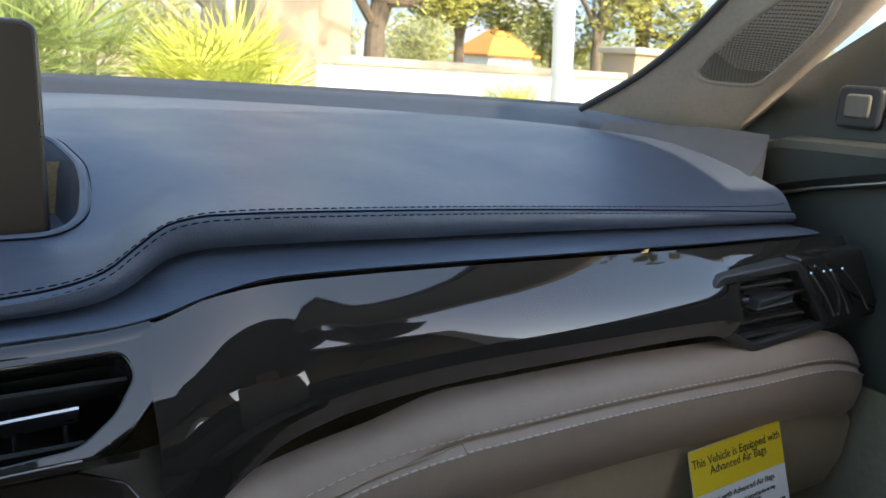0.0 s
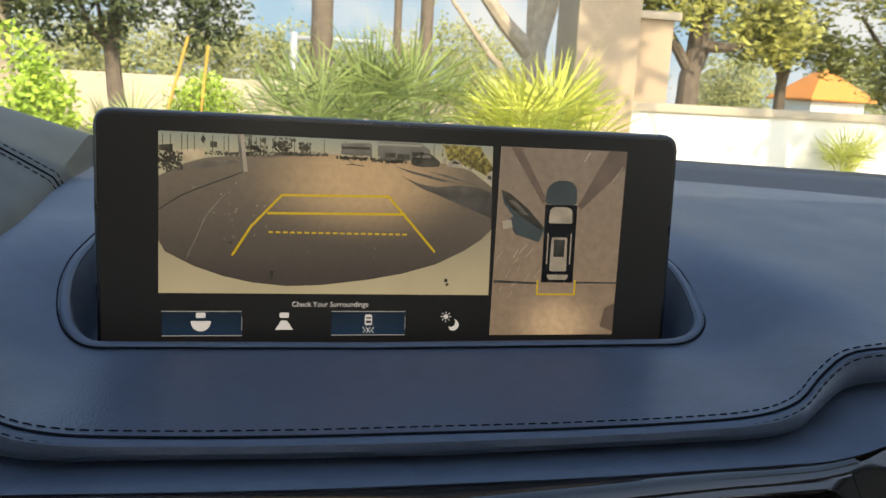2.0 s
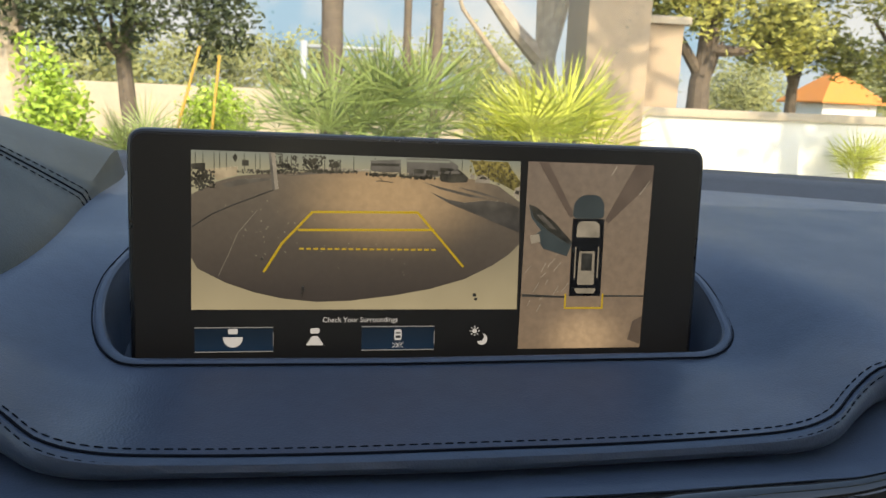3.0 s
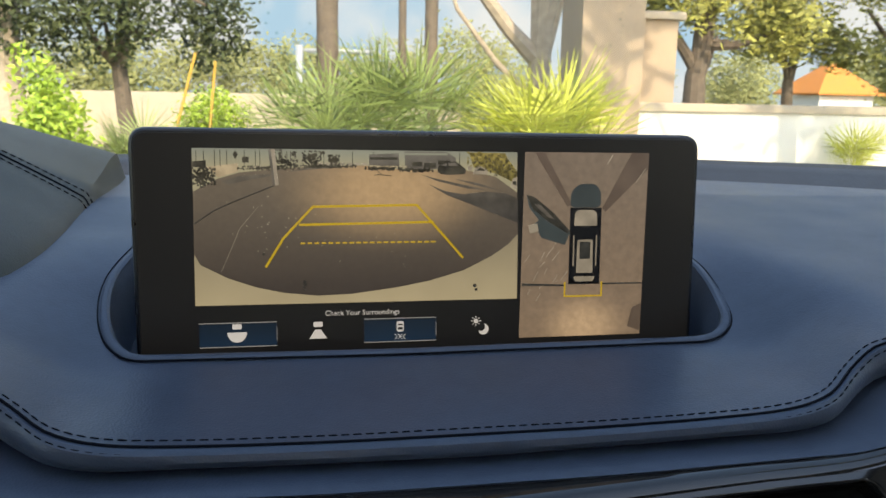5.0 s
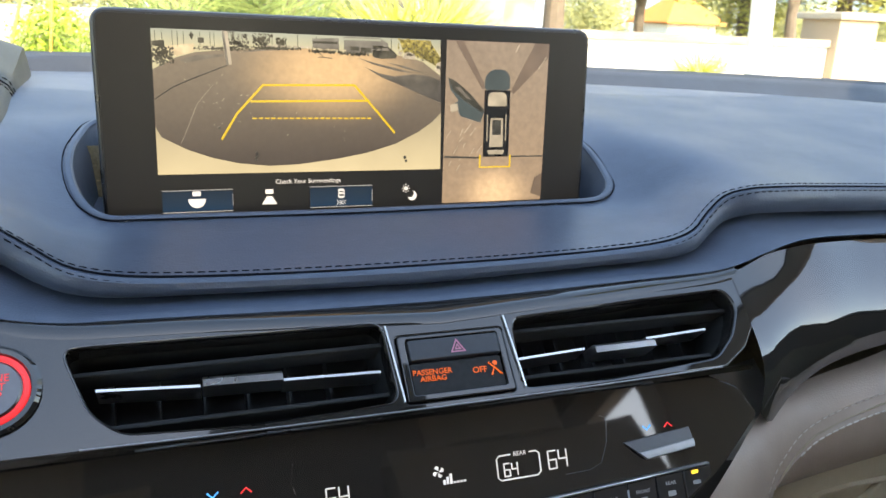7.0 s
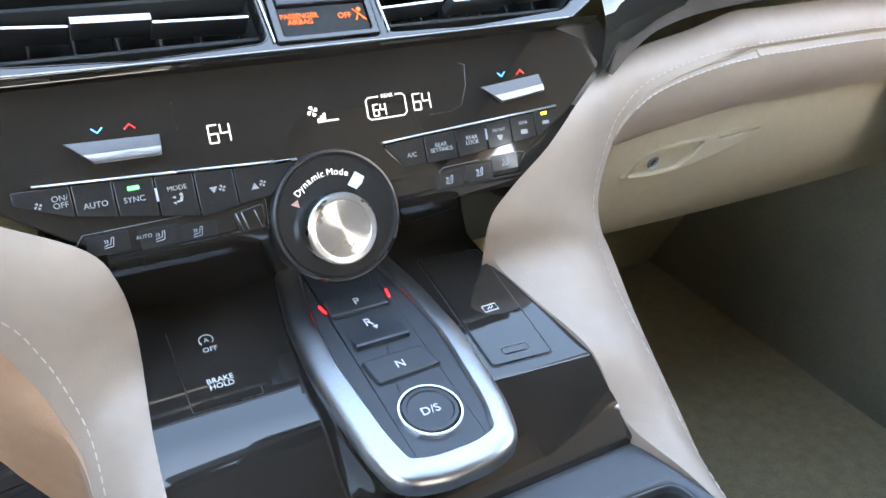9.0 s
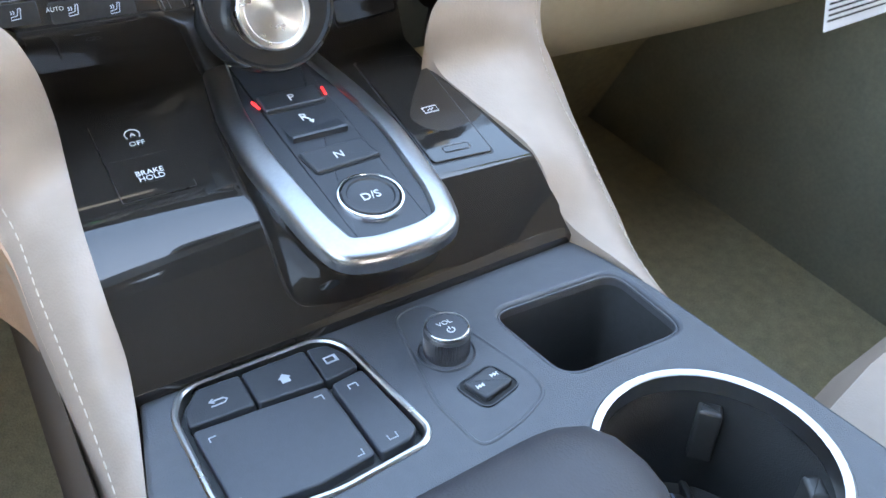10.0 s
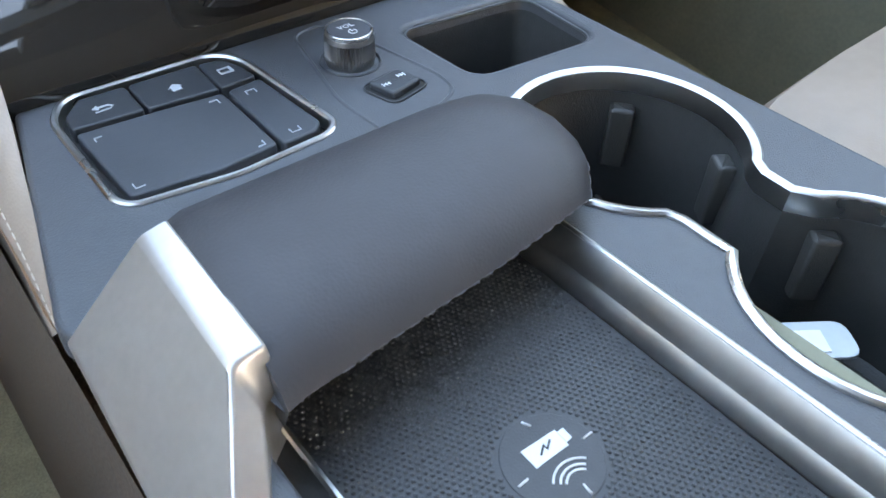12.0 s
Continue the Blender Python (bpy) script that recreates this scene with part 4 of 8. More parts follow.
# glove box
glove = thing("glove_box", "cream glove box door with recessed latch handle", "glove box", (0.45, -0.13, -0.26))
bm = bmesh.new()
rows = []
for k in range(40):
    x = 0.200 + 0.0144 * k
    zt, zb = along(x, BOL_T) - 0.062, -0.315 - 0.006 * math.sin((x - 0.2) / 0.56 * math.pi)
    rows.append([(x, -0.128, zt + 0.008), (x, -0.150, zt), (x, -0.153, zt - 0.006), (x, -0.151, lerp(zt, zb, 0.4)), (x, -0.140, lerp(zt, zb, 0.75)), (x, -0.122, zb + 0.006), (x, -0.112, zb), (x, -0.06, zb + 0.004)])
loft(bm, rows)
part("door", bm, CREAM_PLASTIC, glove)

# ---- display ----
display = thing("display_screen", "wide black infotainment display showing rear camera views", "display", (0, 0, -0.06))
bm = bmesh.new()
CASE = rounded([(-0.1585, -0.085), (0.1605, -0.085), (0.1605, 0.0655), (-0.1585, 0.0668)], 0.010, 6)
loft(bm, [[SCREEN @ Vector((p[0], p[1], z)) for p in grown(CASE, d)] for d, z in ((-0.030, -0.030), (-0.008, -0.022), (-0.001, -0.014), (0.0, -0.010), (0.0, -0.0025), (-0.0008, -0.0008), (-0.002, -0.0002))], closed=True, caps=True)
part("case", bm, SCREEN_CASE, display)
bm = bmesh.new()
slab(bm, grown(CASE, -0.0028), -0.002, 0.0004, SCREEN, 0.0003)
glass = part("glass", bm, SCREEN_GLASS, display)

# ---- cabin shell ----
ROOF = 0.50
bm = bmesh.new()
slab(bm, [(-0.86, -2.66), (0.92, -2.66), (0.92, -0.95), (0.775, -0.93), (0.72, -0.62), (0.4, -0.575), (-0.4, -0.575), (-0.72, -0.60), (-0.86, -0.86)], 0, 0.03, Matrix.Translation((0, 0, ROOF)))
tagged(part("ceiling", bm, HEADLINER), "grey-beige cloth headliner over the cabin", "ceiling", kind="structure")
FLOOR = -0.72
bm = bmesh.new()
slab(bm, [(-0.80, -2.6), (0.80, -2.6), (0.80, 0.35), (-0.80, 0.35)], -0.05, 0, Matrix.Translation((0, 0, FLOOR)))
setting("floor", bm, CARPET, "charcoal carpeted car floor, its colour lifted for haze", "floor")
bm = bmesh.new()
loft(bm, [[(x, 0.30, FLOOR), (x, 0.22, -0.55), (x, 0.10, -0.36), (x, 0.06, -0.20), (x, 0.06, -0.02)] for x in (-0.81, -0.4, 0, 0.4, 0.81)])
setting("firewall", bm, CARPET, "carpeted bulkhead under the dashboard, its colour lifted for haze", "wall")
# tunnel under the console
bm = bmesh.new()
loft(bm, [[(-0.175, y, FLOOR), (-0.158, y, -0.45), (-0.149, y, -0.318), (-0.143, y, -0.312 + dz), (0.130, y, -0.312 + dz), (0.137, y, -0.318), (0.150, y, -0.45), (0.170, y, FLOOR)] for y, dz in ((0.25, -0.02), (-0.30, -0.03), (-0.33, -0.10), (-0.85, -0.10))])
setting("tunnel", bm, CARPET_BROWN, "brown carpeted sides of the centre tunnel", "console base")
bm = bmesh.new()
loft(bm, [[(0.80, y, FLOOR), (0.785, y, -0.4), (0.768, y, -0.12), (0.773, y, -0.045), (0.775, y, 0.004)] for y in (-1.6, -0.12, 0.0, 0.36)])
part_door = setting("door_1", bm, DOOR_BLACK, "dark passenger door panel", "door")
bm = bmesh.new()
loft(bm, [[(0.773, y, -0.196), (0.768, y, -0.190), (0.763, y, -0.12), (0.767, y, -0.05), (0.770, y, 0.0)] for y in (-1.6, -0.12, 0.0, 0.36)])
part("upper_panel", bm, LEATHER_GREY, part_door, "dark leather upper door panel")
DOOR_SECTION = [(-0.80, FLOOR), (-0.785, -0.4), (-0.765, -0.12), (-0.77, 0.0), (-0.82, 0.012), (-0.85, 0.0), (-0.86, -0.3), (-0.83, FLOOR)]
SWING = Matrix.Translation((-0.80, -0.02, 0)) @ Matrix.Rotation(radians(-5), 4, "Z") @ Matrix.Translation((0.80, 0.02, 0))
bm = bmesh.new()
loft(bm, [[SWING @ Vector((x, y, z)) for x, z in DOOR_SECTION] for y in (-1.02, -0.6, -0.02)], closed=True, caps=True)
setting("door_2", bm, CREAM_PLASTIC, "cream driver door panel standing ajar", "door")
for name, y0, y1, label in (("wall_kick_panel", -0.01, 0.36, "cream kick panel ahead of the driver door"), ("wall_rear_door", -1.6, -1.04, "cream rear door panel behind the driver")):
    bm = bmesh.new()
    loft(bm, [[(x, y, z) for x, z in DOOR_SECTION[:5]] for y in (y0, y1)])
    setting(name, bm, CREAM_PLASTIC, label, "wall")
bm = bmesh.new()
SILL = [(-1.6, 0.0), (-0.3, -0.006), (-0.146, -0.018), (-0.09, -0.031), (-0.047, -0.043), (-0.02, -0.052)]
loft(bm, [[(0.76, y, along(y, SILL)), (0.747, y, along(y, SILL) + 0.008), (0.745, y, lift - 0.010), (0.750, y, lift - 0.003), (0.762, y, lift), (0.82, y, lift + 0.002)] for y, lift in ((-1.6, 0.030), (-0.6, 0.028), (-0.3, 0.018), (-0.146, 0.0125), (-0.09, 0.0115), (-0.05, 0.010), (-0.028, 0.002), (-0.02, -0.010))])
part("armrest_top", bm, LEATHER_GREY, part_door, "grey-green leather door top")
bm = bmesh.new()
tube(bm, [(0.757, y, z) for y, z in SILL], 0.0018, 8)
part("bright_strip", bm, SATIN, part_door)
bm = bmesh.new()
holed(bm, rect(0, -0.11, 1.62, 1.22), [rect(0, 0.28, 0.7, 0.24, 0.06)], 0, 0.05, pose(0, -2.62, 0, 90, 0, 0))
setting("wall_rear", bm, PILLAR, "beige rear wall of the cabin with tailgate window", "wall")
for name, x, label in (("wall_left", -0.80, "beige rear side wall behind the driver"), ("wall_right", 0.85, "beige rear side wall behind the passenger")):
    bm = bmesh.new()
    opening = rect(-1.80, 0.22, 1.05, 0.34, 0.06) if x < 0 else rect(-1.79, 0.22, 1.06, 0.34, 0.06)
    holed(bm, rect(-1.76, -0.11, 1.72, 1.22), [opening], 0, 0.05, pose(x, 0, 0, 90, 0, 90))
    setting(name, bm, PILLAR, label, "wall")
for name, s in (("roof_rail_left", -1), ("roof_rail_right", 1)):
    bm = bmesh.new()
    loft(bm, [[(s * (x + 0.02), y, 0.50), (s * (x - 0.01), y, 0.485), (s * (x - 0.005), y, 0.46), (s * (x + 0.02), y, 0.45), (s * (x + 0.03), y, 0.46)] for x, y in ((0.70, -0.62), (0.72, -0.72), (0.74, -0.92))])
    setting(name, bm, HEADLINER, "grey-beige cloth roof rail over the front door", "trim")
# A-pillars
PIL_A = [(0, (0.672, 0.128, 0.018)), (1, (0.674, 0.046, 0.060)), (2, (0.654, -0.050, 0.119)), (3, (0.630, -0.22, 0.27)), (4, (0.60, -0.40, 0.40)), (5, (0.58, -0.60, 0.50))]
PIL_B = [(0, (0.790, 0.012, -0.005)), (1, (0.758, -0.042, 0.045)), (2, (0.721, -0.140, 0.118)), (3, (0.690, -0.30, 0.26)), (4, (0.66, -0.47, 0.38)), (5, (0.64, -0.66, 0.48))]


def pillar_spot(t, u, lift=0.0):
    """Place on the passenger pillar: t up along it, u from the windscreen (0) to the door (1)."""
    a, b = (Vector([along(t, [(k, p[i]) for k, p in edge]) for i in range(3)]) for edge in (PIL_A, PIL_B))
    return a.lerp(b, u) + Vector((-0.52, -0.37, 0.2)) * (0.010 * math.sin(u * math.pi) + lift)


for s, name in ((1, "pillar_right"), (-1, "pillar_left")):
    bm = bmesh.new()
    rows = []
    for k in range(31):
        t = k / 6
        row = [pillar_spot(t, 0) + Vector((0.006, 0.012, -0.004))] + [pillar_spot(t, u * 0.86 / 8) for u in range(9)]
        turn = row[-1]
        row += [turn + Vector(d) for d in ((0.005, -0.002, -0.001), (0.012, -0.002, -0.001), (0.024, 0.0, 0.0), (0.034, 0.004, 0.0), (0.040, 0.012, 0.0), (0.06, 0.07, 0.0), (0.09, 0.14, 0.0))]
        rows.append([Vector((s * p.x, p.y, p.z)) for p in row])
    loft(bm, rows)
    post = setting(name, bm, PILLAR, "beige cloth-trimmed windscreen pillar", "pillar")
    bm = bmesh.new()
    tube(bm, [Vector((s * q.x, q.y, q.z)) for q in (pillar_spot(k / 8, 0) + Vector((-0.001, 0.004, 0.0)) for k in range(41))], 0.0038, 8)
    part("rubber_seal", bm, RUBBER, post, "black rubber seal along the windscreen")
# windscreen
bm = bmesh.new()
rows = []
for k in range(25):
    x = -0.80 + k / 24 * 1.6
    a = abs(x)
    yb = along(a, BASE_Y) + 0.03
    rows.append([(x, yb, 0.0), (x * 0.97, lerp(yb, -0.20 - 0.3 * (a / 0.8) ** 2, 0.35), 0.19), (x * 0.88, lerp(yb, -0.56 - 0.12 * (a / 0.8) ** 2, 0.7), 0.37), (x * 0.80, -0.59 - 0.04 * (a / 0.8) ** 2, 0.52)])
loft(bm, rows)
shield = setting("window_windscreen", bm, GLASS, "clear raked windscreen glass", "window")
shield.visible_shadow = False
bm = bmesh.new()
loft(bm, [[(-0.80 + k / 40 * 1.6, along(abs(-0.80 + k / 40 * 1.6), BASE_Y) + dy, z) for dy, z in ((0.0, 0.016), (0.016, 0.021), (0.030, 0.004))] for k in range(41)])
setting("windscreen_frit", bm, TRAY_MAT, "black band along the windscreen base", "trim")

# Unseen band, added to shut a bright streak out of the gloss reflections.
bm = bmesh.new()
loft(bm, [[(x, -0.535 - 0.04 * (x / 0.8) ** 2, 0.4865), (x, -0.562 - 0.04 * (x / 0.8) ** 2, 0.496), (x, -0.59 - 0.04 * (x / 0.8) ** 2, 0.503)] for x in (-0.58 + 0.029 * k for k in range(41))])
setting("windscreen_blocking_band", bm, TRAY_MAT, "unseen black band added along the windscreen header", "trim")

# inside mirror under the header
mirror = thing("inside_mirror", "dark inside mirror hanging at the windscreen header", "mirror", (0.03, -0.46, 0.42))
MIR = pose(0.03, -0.46, 0.39, 80, 0, 12)
bm = bmesh.new()
slab(bm, rect(0, 0, 0.25, 0.07, 0.02), -0.012, 0.012, MIR, 0.006)
part("housing", bm, TRAY_MAT, mirror)
bm = bmesh.new()
slab(bm, rect(0, 0, 0.235, 0.057, 0.016), 0.0, 0.0126, MIR)
part("mirror_glass", bm, CHROME, mirror)
bm = bmesh.new()
tube(bm, [(0.03, -0.452, 0.40), (0.03, -0.455, 0.44), (0.03, -0.47, 0.485)], 0.011, 10)
slab(bm, rounded([(-0.06, 0.09), (0.08, 0.09), (0.10, -0.06), (-0.08, -0.06)], 0.03), -0.018, 0.010, pose(0.08, -0.50, 0.455, -22, 0, 0), 0.006)
part("mount", bm, TRAY_MAT, mirror)

# passenger and driver seat cushions
def seat(x, label):
    s = thing("car_seat", label, "seat", (x, -0.85, FLOOR))
    bm = bmesh.new()
    rows = []
    for y, z, w in ((-0.455, -0.43, 0.23), (-0.445, -0.39, 0.235), (-0.46, -0.36, 0.24), (-0.52, -0.345, 0.245), (-0.75, -0.37, 0.25), (-1.0, -0.40, 0.25)):
        rows.append([(x + u * w, y + 0.015 * (1 - u * u), z - 0.03 * max(0, abs(u) - 0.75) / 0.25 - (0.10 if abs(u) > 1.0 else 0)) for u in (-1.02, -1, -0.9, -0.75, -0.4, 0, 0.4, 0.75, 0.9, 1, 1.02)])
    loft(bm, rows)
    part("cushion", bm, CREAM, s)
    bm = bmesh.new()
    loft(bm, [[(x + u * 0.24, y + 0.03 * u * u, z) for u in (-1, -0.8, -0.3, 0.3, 0.8, 1)] for y, z in ((-1.0, -0.42), (-0.96, -0.30), (-1.02, 0.0), (-1.10, 0.22), (-1.17, 0.22), (-1.15, -0.4))])
    part("backrest", bm, CREAM, s)
    bm = bmesh.new()
    slab(bm, rect(x, -1.17, 0.27, 0.11, 0.05), 0.235, 0.42, Matrix.Identity(4), 0.04)
    part("headrest", bm, CREAM, s)
    return s


seat(0.445, "cream leather passenger seat with front cushion edge")
seat(-0.41, "cream leather driver seat beside the console")

# instrument hood
hood = thing("instrument_hood", "grey-green stitched leather hood over the instruments", "instrument hood", (-0.4, 0, 0))
HOOD_X = [(-0.05, -0.262), (-0.012, -0.237), (0.015, -0.224), (0.08, -0.219), (0.19, -0.228), (0.3, -0.231), (0.35, -0.236)]
HOOD_RISE = [(-0.05, 1.3), (0.015, 0.95), (0.08, 0.78), (0.19, 0.66), (0.25, 0.48), (0.31, 0.36), (0.35, 0.32)]
HOOD_EDGE = [(-0.05, 0.002), (0.015, 0.002), (0.15, 0.003), (0.19, 0.004), (0.24, 0.012), (0.30, 0.024), (0.335, 0.020), (0.35, 0.004)]
HOOD_TURN = [(-0.05, 0.05), (0.015, 0.25), (0.12, 0.65), (0.19, 0.8), (0.35, 0.75)]


def hood_row(y):
    """From the foot on the soft top up and over towards the driver."""
    x, rise, edge, turn = (along(y, table) for table in (HOOD_X, HOOD_RISE, HOOD_EDGE, HOOD_TURN))
    z = top_z(x, y)
    away = Vector((-1, -turn, 0)).normalized()
    out = [Vector((x + 0.004, y, z - 0.010)), Vector((x, y, z - 0.001)), Vector((x - 0.0015, y, z + edge * 0.6))]
    for s in (0.004, 0.010, 0.020, 0.037, 0.055, 0.073, 0.10, 0.14, 0.20, 0.30):
        out.append(Vector((x, y, z + edge)) + away * s + Vector((0, 0, rise * (s - 0.9 * s * s if s < 0.2 else 0.164 + 0.25 * (s - 0.2)))))
    return out


bm = bmesh.new()
loft(bm, [hood_row(0.35 - 0.01 * k) for k in range(17)])
part("rear_shell", bm, LEATHER_GREY, hood)
bm = bmesh.new()
rows = [hood_row(0.19 - 0.0125 * k) for k in range(20)]
front = rows[-1]
rows.append([p + Vector((0, -0.003, -0.003)) for p in front])
rows.append([p + Vector((0, 0.002, -0.007)) for p in front])
rows.append([Vector((p.x, p.y + 0.03, min(p.z - 0.012, -0.03))) for p in front])
loft(bm, rows)
part("front_shell", bm, LEATHER_GREY, hood)
bm = bmesh.new()
tube(bm, [p + Vector((0, 0, 0.0002)) for p in hood_row(0.19)[1:]], 0.0009, 6)
part("seam_groove", bm, THREAD_DARK, hood)
bm = bmesh.new()
for dy in (0.011, -0.011):
    dashes(bm, [p + Vector((0.0003, -0.0002, 0.0005)) for p in hood_row(0.19 + dy)[1:]], 0.0042, 0.0018, 0.00045)
part("stitching", bm, THREAD_DARK, hood, "two rows of dark stitches", kind="stuff")

# ---- outside ----
bm = bmesh.new()
slab(bm, [(-600, -600), (600, -600), (600, 900), (-600, 900)], -0.2, 0, Matrix.Translation((0, 0, GROUND)))
setting("ground", bm, GRASS_SOIL, "dry grass and soil ground", "ground")
bm = bmesh.new()
slab(bm, rect(0, -14, 44, 36), GROUND, GROUND + 0.02, Matrix.Identity(4))
setting("pavement", bm, ASPHALT, "worn grey-brown asphalt parking lot", "pavement")
wall = thing("garden_wall", "white stucco wall with tan cap in dappled shade", "wall", (7, 8.9, GROUND))
bm = bmesh.new()
slab(bm, rect(9.6, 9.0, 12.4, 0.22, 0.01), GROUND, -0.03, Matrix.Identity(4))
part("wall_body", bm, STUCCO_WHITE, wall)
bm = bmesh.new()
slab(bm, rect(9.6, 9.0, 12.5, 0.32, 0.01), -0.03, 0.075, Matrix.Identity(4), 0.02)
part("cap", bm, CAP_TAN, wall)


def stucco_pier(x, y, w, top, label):
    p = thing("stucco_pier", label, "pier", (x, y, GROUND), "stucco piers at the wall")
    bm = bmesh.new()
    slab(bm, rect(x, y, w, w, 0.015), GROUND, top, Matrix.Identity(4), 0.01)
    part("shaft", bm, STUCCO_TAN, p)
    bm = bmesh.new()
    slab(bm, rect(x, y, w + 0.14, w + 0.14, 0.02), top, top + 0.10, Matrix.Identity(4), 0.03)
    part("cap", bm, CAP_TAN, p)
    return p


stucco_pier(3.60, 9.2, 0.80, 4.2, "tall tan stucco gate pillar dappled with leaf shade")
stucco_pier(4.42, 9.5, 0.48, 1.12, "short tan stucco pier beside the tall pillar")
stucco_pier(9.75, 9.1, 0.75, 0.38, "white-tan stucco pier along the wall")

LEAVES = random.Random(5)


def crown(bm, centre, size, count, leaf):
    """Leaf clumps scattered in an uneven ellipsoid."""
    for _ in range(count):
        d = Vector((LEAVES.gauss(0, 1), LEAVES.gauss(0, 1), LEAVES.gauss(0, 1))).normalized() * LEAVES.random() ** 0.4
        c = Vector(centre) + Vector((d.x * size[0], d.y * size[1], d.z * size[2]))
        if noise.noise(c * 0.9) < -0.12:
            continue
        for _ in range(6):
            o = c + Vector((LEAVES.gauss(0, leaf * 1.6), LEAVES.gauss(0, leaf * 1.6), LEAVES.gauss(0, leaf * 1.4)))
            u = Vector((LEAVES.gauss(0, 1), LEAVES.gauss(0, 1), LEAVES.gauss(0, 0.7))).normalized()
            v = u.orthogonal().normalized()
            k = leaf * LEAVES.uniform(0.6, 1.2)
            q = [bm.verts.new(o + a * k * u + b * k * v) for a, b in ((-1, 0), (0, -0.45), (1, 0), (0, 0.45))]
            bm.faces.new(q)


def tree(base, height, radius, crowns, leaf_mat, bark, label, lean=(0, 0), leaf=0.09, limbs=5, forks=()):
    t = thing("tree", label, "tree", base, "trees outside")
    b = Vector(base)
    bm = bmesh.new()
    pts = [b + Vector((lean[0] * k / 6 + 0.06 * math.sin(k * 1.7), lean[1] * k / 6, height * k / 6)) for k in range(7)]
    tube(bm, pts, [radius * (1.25 if k == 0 else 1 - 0.09 * k) for k in range(7)], 10)
    for k in range(limbs):
        s = pts[3 + k % 4]
        c = Vector(crowns[k % len(crowns)][0])
        e = s.lerp(c, 0.8) + Vector((LEAVES.gauss(0, 0.3), LEAVES.gauss(0, 0.3), 0))
        tube(bm, [s, s.lerp(e, 0.5) + Vector((0, 0, -0.15)), e], [radius * 0.5, radius * 0.32, radius * 0.12], 7)
    for line, r in forks:
        tube(bm, line, [r * (1 - 0.25 * k) for k in range(len(line))], 8)
    part("trunk", bm, bark, t)
    bm = bmesh.new()
    for c, size, count in crowns:
        crown(bm, c, size, count, leaf)
    part("crown", bm, leaf_mat, t, soft=False)
    return t


def palmetto(base, size, fans, mat, label, seed, spread=1.0):
    r = random.Random(seed)
    t = thing("palmetto", label, "palm shrub", base, "palmettos outside")
    b = Vector(base)
    bm, st = bmesh.new(), bmesh.new()
    for _ in range(fans):
        yaw, up = r.uniform(0, math.tau), r.uniform(0.25, 1.35)
        d = Vector((math.cos(yaw) * math.cos(up) * spread, math.sin(yaw) * math.cos(up) * spread, math.sin(up))).normalized()
        tip = b + d * size * r.uniform(0.45, 0.75)
        tube(st, [b, b.lerp(tip, 0.6) + Vector((0, 0, 0.05)), tip], [0.012, 0.009, 0.006], 5)
        side = d.cross(Vector((0, 0, 1))).normalized()
        over = side.cross(d).normalized()
        length = size * r.uniform(0.42, 0.62)
        for k in range(21):
            a = (k / 20 - 0.5) * 2.7
            w = d * math.cos(a) + side * math.sin(a)
            w = (w + over * r.uniform(-0.15, 0.15) + Vector((0, 0, -0.18 * abs(math.sin(a))))).normalized()
            n = w.cross(over).normalized() * length * 0.016
            m = tip + w * length * 0.45
            e = tip + w * length * r.uniform(0.85, 1.05) + Vector((0, 0, -0.05 * length))
            q = [bm.verts.new(p) for p in (tip, m - n, e, m + n)]
            bm.faces.new(q)
    part("stems", st, mat, t)
    part("fans", bm, mat, t, soft=False)
    return t


palmetto((2.30, 7.0, -0.95), 1.32, 44, PALM_YELLOW, "sunlit yellow-green palmetto clump", 3, 0.8)
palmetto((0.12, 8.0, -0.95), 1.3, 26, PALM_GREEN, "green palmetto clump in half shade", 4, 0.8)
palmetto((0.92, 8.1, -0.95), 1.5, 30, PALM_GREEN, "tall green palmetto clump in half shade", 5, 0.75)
palmetto((6.85, 8.5, -0.95), 0.80, 13, PALM_YELLOW, "small palmetto seedling before the white wall", 6, 0.4)
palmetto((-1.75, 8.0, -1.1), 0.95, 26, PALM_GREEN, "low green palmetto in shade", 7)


def palm_trunk(x, y, r, label, lean=0.0):
    t = thing("palm_tree", label, "palm tree", (x, y, GROUND), "palm trunks outside")
    bm = bmesh.new()
    tube(bm, [(x + lean * k / 12, y, GROUND + 0.55 * k) for k in range(13)], [r * (1 + 0.06 * (k % 2)) for k in range(13)], 12)
    part("trunk", bm, BARK, t)
    return t


palm_trunk(0.19, 9.6, 0.135, "thick brown palm trunk")
palm_trunk(1.10, 9.4, 0.048, "slim grey trunk behind the palmettos")
palm_trunk(1.46, 9.4, 0.080, "grey palm trunk behind the palmettos")
tree((3.48, 11.0, GROUND), 3.4, 0.24, [((3.6, 11.5, 3.4), (2.2, 1.6, 1.0), 400)], LEAF_OLIVE, BARK_PALE, "pale-barked tree with slanting limbs", (-0.2, 0), leaf=0.07,
     forks=([((3.42, 11.0, 0.55), (2.85, 11.0, 1.10), (2.1, 11.0, 2.0)), 0.15], [((3.30, 11.1, 0.10), (2.72, 11.1, 0.60), (2.1, 11.1, 1.35), (1.8, 11.1, 2.2)), 0.06]))
tree((-2.35, 10.2, GROUND), 3.2, 0.125, [((-2.7, 10.0, 1.30), (1.7, 0.9, 0.90), 1500), ((-1.5, 10.2, 0.95), (0.8, 0.7, 0.6), 480)], LEAF_DARK, BARK, "shaded oak with dark drooping foliage", leaf=0.055)
